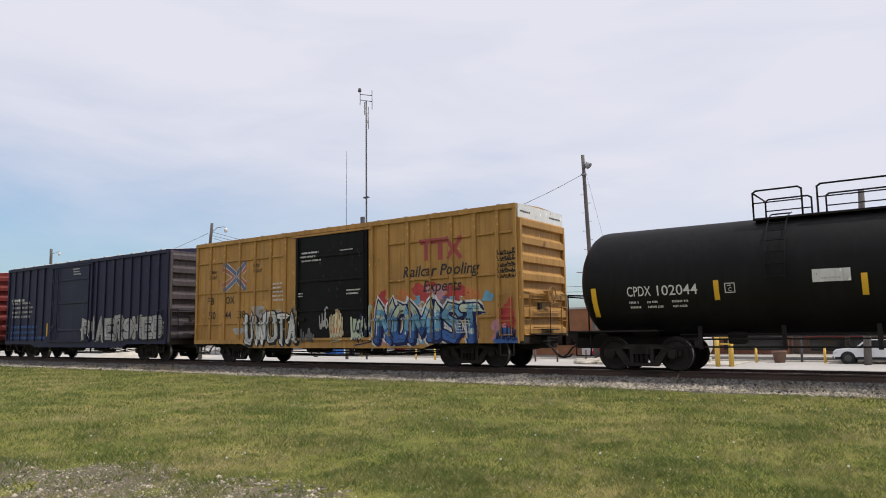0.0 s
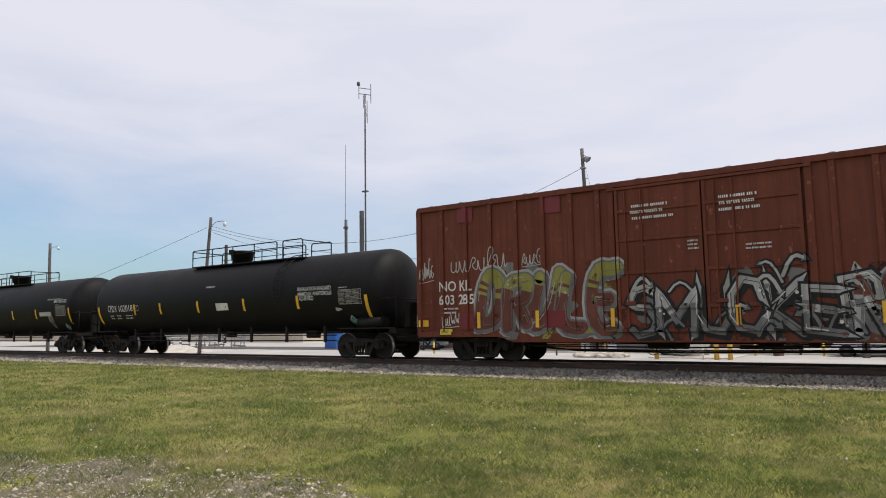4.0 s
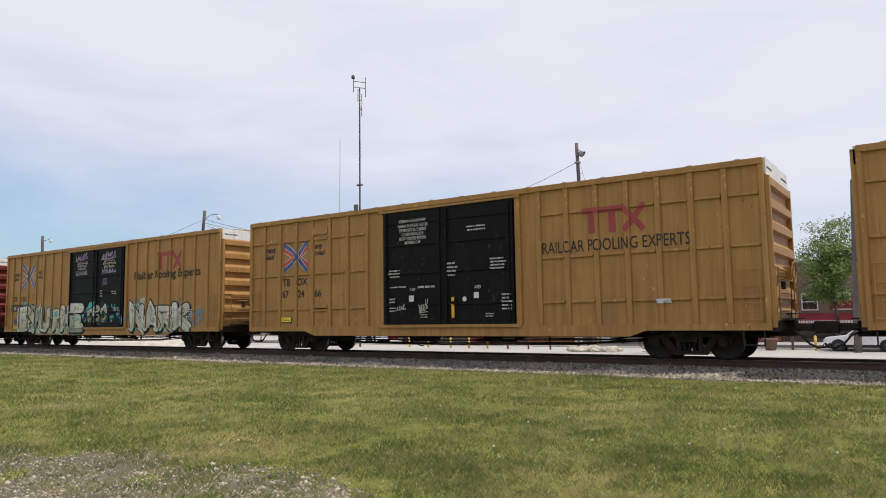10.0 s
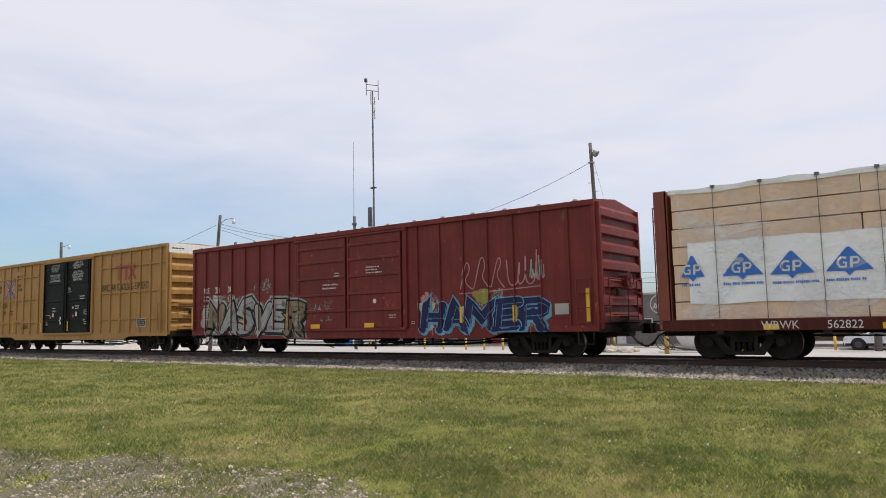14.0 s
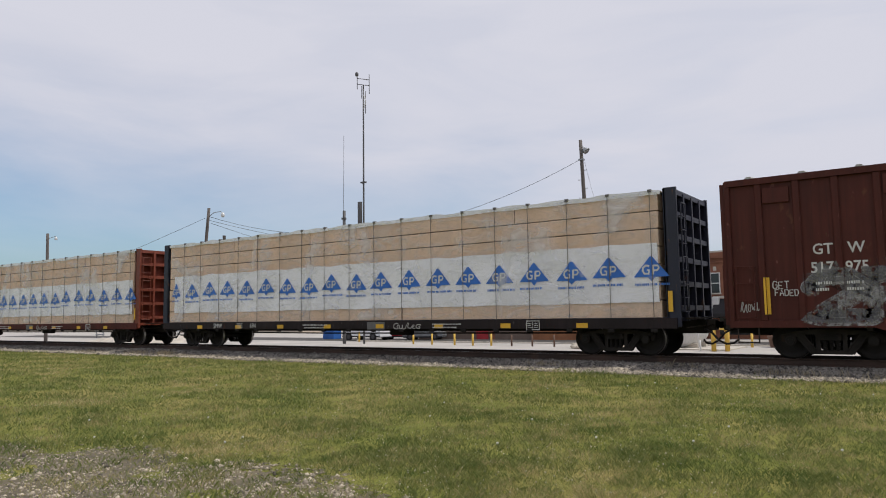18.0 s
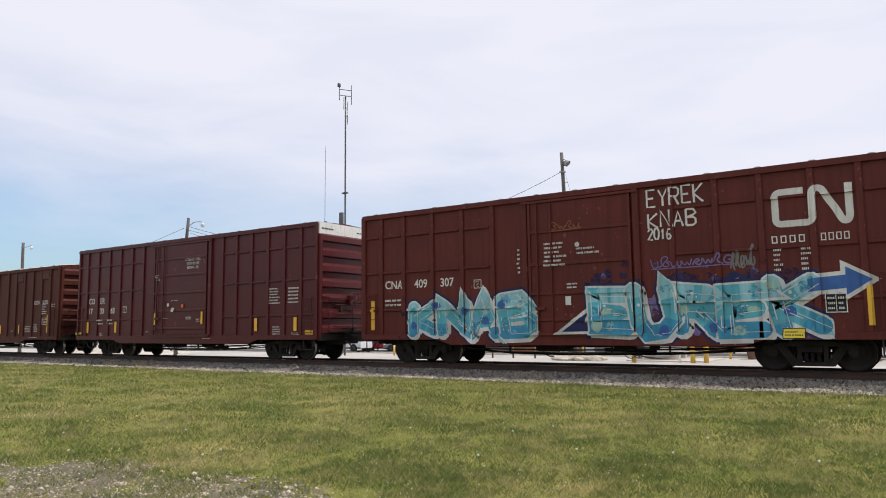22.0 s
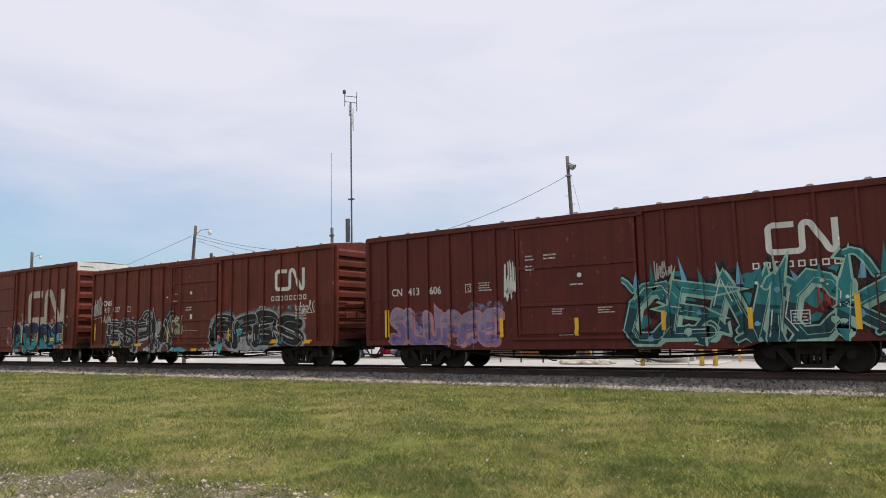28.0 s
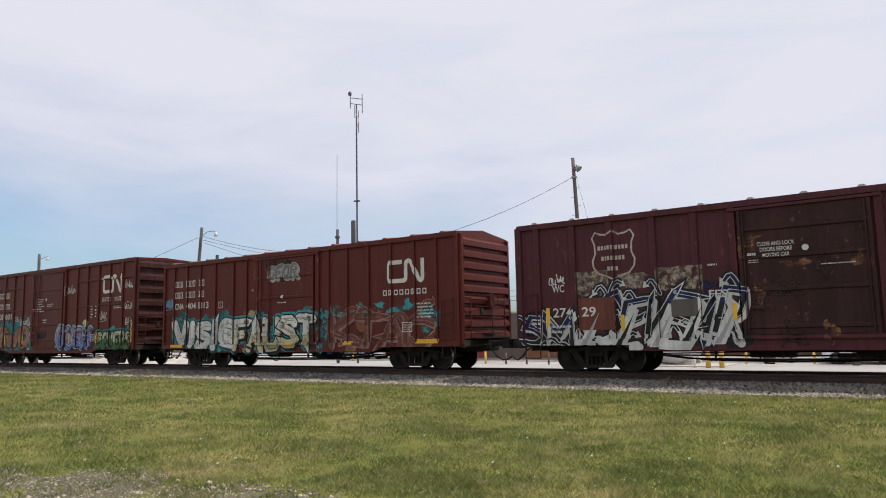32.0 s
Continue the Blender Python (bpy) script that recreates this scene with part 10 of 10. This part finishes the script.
def grass_mat(name, green, straw):
    m = bpy.data.materials.new(name); m.use_nodes = True
    nd, l = m.node_tree.nodes, m.node_tree.links
    b = nd["Principled BSDF"]; b.inputs["Roughness"].default_value = 0.6; b.inputs["Specular IOR Level"].default_value = 0.3
    g = nd.new("ShaderNodeNewGeometry"); co = nd.new("ShaderNodeTexCoord")
    t = nd.new("ShaderNodeTexNoise"); t.inputs["Scale"].default_value, t.inputs["Detail"].default_value = 0.62, 6
    l.new(co.outputs["Object"], t.inputs["Vector"])
    t3 = nd.new("ShaderNodeTexNoise"); t3.inputs["Scale"].default_value, t3.inputs["Detail"].default_value = 8.5, 3
    l.new(co.outputs["Object"], t3.inputs["Vector"])
    t2 = nd.new("ShaderNodeTexNoise"); t2.inputs["Scale"].default_value, t2.inputs["Detail"].default_value = 2.0, 6
    l.new(co.outputs["Object"], t2.inputs["Vector"])
    s1 = nd.new("ShaderNodeMath"); s1.operation = "MULTIPLY_ADD"; s1.inputs[1].default_value = 0.62; l.new(g.outputs["Random Per Island"], s1.inputs[0])
    s2 = nd.new("ShaderNodeMath"); s2.operation = "MULTIPLY_ADD"; s2.inputs[1].default_value = 2.1; l.new(t.outputs["Fac"], s2.inputs[0]); l.new(s2.outputs[0], s1.inputs[2])
    s4 = nd.new("ShaderNodeMath"); s4.operation = "MULTIPLY"; s4.inputs[1].default_value = 1.05; l.new(t3.outputs["Fac"], s4.inputs[0])
    s3 = nd.new("ShaderNodeMath"); s3.operation = "MULTIPLY_ADD"; s3.inputs[1].default_value = 1.6; l.new(t2.outputs["Fac"], s3.inputs[0]); l.new(s4.outputs[0], s3.inputs[2]); l.new(s3.outputs[0], s2.inputs[2])
    rp = nd.new("ShaderNodeValToRGB"); e = rp.color_ramp.elements
    e.new(0.5)
    mr = nd.new("ShaderNodeMapRange"); mr.inputs[1].default_value, mr.inputs[2].default_value = 2.04, 3.40; l.new(s1.outputs[0], mr.inputs[0])
    e[0].position = 0.0; e[0].color = (green[0] * 0.50, green[1] * 0.66, green[2] * 0.52, 1)
    e[1].position = 0.5; e[1].color = (*green, 1)
    e[2].position = 1.0; e[2].color = (*straw, 1)
    l.new(mr.outputs[0], rp.inputs["Fac"]); l.new(rp.outputs["Color"], b.inputs["Base Color"])
    tr = nd.new("ShaderNodeBsdfTranslucent"); mx = nd.new("ShaderNodeMixShader"); mx.inputs["Fac"].default_value = 0.45        # light shines through the thin blades
    l.new(rp.outputs["Color"], tr.inputs["Color"]); l.new(b.outputs[0], mx.inputs[1]); l.new(tr.outputs[0], mx.inputs[2])
    l.new(mx.outputs[0], nd["Material Output"].inputs["Surface"])
    return m


M["grass_blade"] = grass_mat("grass_blade", (0.216, 0.238, 0.078), (0.56, 0.455, 0.240))
M["dry_weed"] = mat("dry_weed", (0.30, 0.25, 0.16), 0.8, vary=0.2, island=0.3)
x, y, r = fan(420000, 5.2, 75.0)
x2, y2, r2 = fan(110000, 0.12, 16.0, 72.0, 357.0)
x3, y3, r3 = fan(34000, 0.12, 5.4)
x2, y2, r2 = np.concatenate([x2, x3]), np.concatenate([y2, y3]), np.concatenate([r2, r3])
k = rng.uniform(0, 1, len(r2)) < (r2 / 3.0) ** 2; x2, y2, r2 = x2[k], y2[k], r2[k]                    # no crowding round the feet
x, y, r = np.concatenate([x, x2]), np.concatenate([y, y2]), np.concatenate([r, r2])
k = (y < 17.5 + 0.12 * np.sin(x * 1.3)) & (y > -16); x, y, r = x[k], y[k], r[k]
k = bare(x, y) < rng.uniform(0.10, 1.55, len(x)); x, y, r = x[k], y[k], r[k]
tuft = np.array([noise.noise(Vector((a * 0.9, b * 0.9, 9.0))) + 0.9 * noise.noise(Vector((a * 4.2, b * 4.2, 19.0))) for a, b in zip(x, y)])
h = rng.uniform(0.020, 0.055, len(x)) * np.clip(1 + 0.75 * tuft, 0.3, 2.0) * (1 + r / 60)
V, F = blades(x, y, gz(x, y) - 0.004, h, rng.uniform(0.004, 0.008, len(x)) * np.maximum(1, r / 7), rng.uniform(0.2, 1.1, len(x)))
stuff_mesh("grass", V, F, M["grass_blade"], "short mown lawn grass with straw-coloured patches", "grass")
for xc, yc, nn, hh in ((-27.0, 17.75, 260, 0.32), (-29.0, 17.8, 200, 0.28), (-25.6, 17.7, 120, 0.2), (-3.0, 17.9, 160, 0.25), (-9.4, 18.1, 90, 0.24), (-5.5, 18.4, 60, 0.28), (-14.0, 18.0, 60, 0.2), (-1.0, 17.8, 120, 0.22), (-33.0, 17.7, 160, 0.25)):
    x, y = rng.normal(xc, 0.45, nn), rng.normal(yc, 0.12, nn)
    V, F = blades(x, y, np.array([ramp_z(v) for v in y]), rng.uniform(0.25, 0.8, nn) * hh, np.full(nn, 0.006), rng.uniform(0.1, 0.5, nn))
    stuff_mesh("dry_weeds", V, F, M["dry_weed"], "dry straw-coloured weeds at the foot of the ballast", "weeds")

# tiny pale seed heads and clover all over the mown grass
M["seed_head"] = mat("seed_head", (0.46, 0.43, 0.31), 0.9, vary=0.15, island=0.35)
x, y, r = fan(8000, 6.0, 34.0, 1, 70)
k = (y < 17.2) & (np.array([noise.noise(Vector((a * 0.5, b * 0.5, 41.0))) for a, b in zip(x, y)]) > rng.uniform(-0.5, 0.6, len(x))); x, y, r = x[k], y[k], r[k]
V, F = stones(x, y, gz(x, y) + rng.uniform(0.02, 0.05, len(x)), rng.uniform(0.004, 0.009, len(x)) * (1 + r / 30), 0.9)
stuff_mesh("seed_heads", V, F, M["seed_head"], "tiny pale seed heads scattered through the lawn", "seed heads")
M["flower_white"] = flat("flower_white", (0.60, 0.60, 0.55), 0.9)
dan = new("dandelion"); tagged(dan, "white dandelion seed head in the lawn", "flower", "dandelions in the lawn")
bm = bmesh.new(); tube(bm, (0, 0, 0), (0, 0, 0.07), 0.0025, 5); part("stem", bm, M["grass_blade"], dan)
bm = bmesh.new(); bmesh.ops.create_icosphere(bm, subdivisions=2, radius=0.014, matrix=Matrix.Translation((0, 0, 0.085)))
for v in bm.verts:
    v.co = Vector((0, 0, 0.085)) + (v.co - Vector((0, 0, 0.085))) * rng.uniform(0.75, 1.2)
part("seed_head", bm, M["flower_white"], dan)
dan.matrix_basis = pose(-2.35, 9.53, float(ground_z(-2.35, 9.53)))
for X, Y in ((-6.53, 12.73), (-9.65, 10.99), (-5.31, 13.84)):
    copy_thing(dan, pose(X, Y, float(ground_z(X, Y))))
x, y, r = fan(44, 8.0, 34.0, 3, 66)
for X, Y in zip(x, y):
    if Y < 17.0:
        copy_thing(dan, pose(float(X), float(Y), float(ground_z(X, Y)), 0, 0, 0) @ Matrix.Scale(1, 4))


# ---- what moves: the cars roll to the left, their wheelsets turn ----
def rolled(t):
    for (a, p), (b, q) in zip(ROLL, ROLL[1:]):
        if t <= b:
            return p + (q - p) * (t - a) / (b - a)
    return ROLL[-1][1]


def motions():
    for car, u in TRAIN:
        walk(car, [(t, pose(u - s, TRACK, RAIL)) for t, s in ROLL])
    walk(RED, [(t, pose(-5.6 + 12.0 * (t - 1.5), 59.2, LOT)) for t in (0, 2, 4, 8, 16, 32)])
    step = radians(75) * 0.457
    start, end = ROLL[0][1], ROLL[-1][1]
    dt = SECONDS * step / (end - start)
    times = [i * dt for i in range(int(SECONDS / dt) + 1)] + [SECONDS]
    for sets, x in ((FRONT_SETS, -0.875), (REAR_SETS, 0.875)):
        walk(sets[0], [(t, pose(x, 0, 0.457) @ Matrix.Rotation(-(rolled(t) - start) / 0.457, 4, "Y")) for t in times])
        lead = sets[0].animation_data
        for ws in sets[1:]:
            ws.rotation_mode = "QUATERNION"
            ws.animation_data_create()
            ws.animation_data.action = lead.action
            ws.animation_data.action_slot = lead.action_slot


motions()
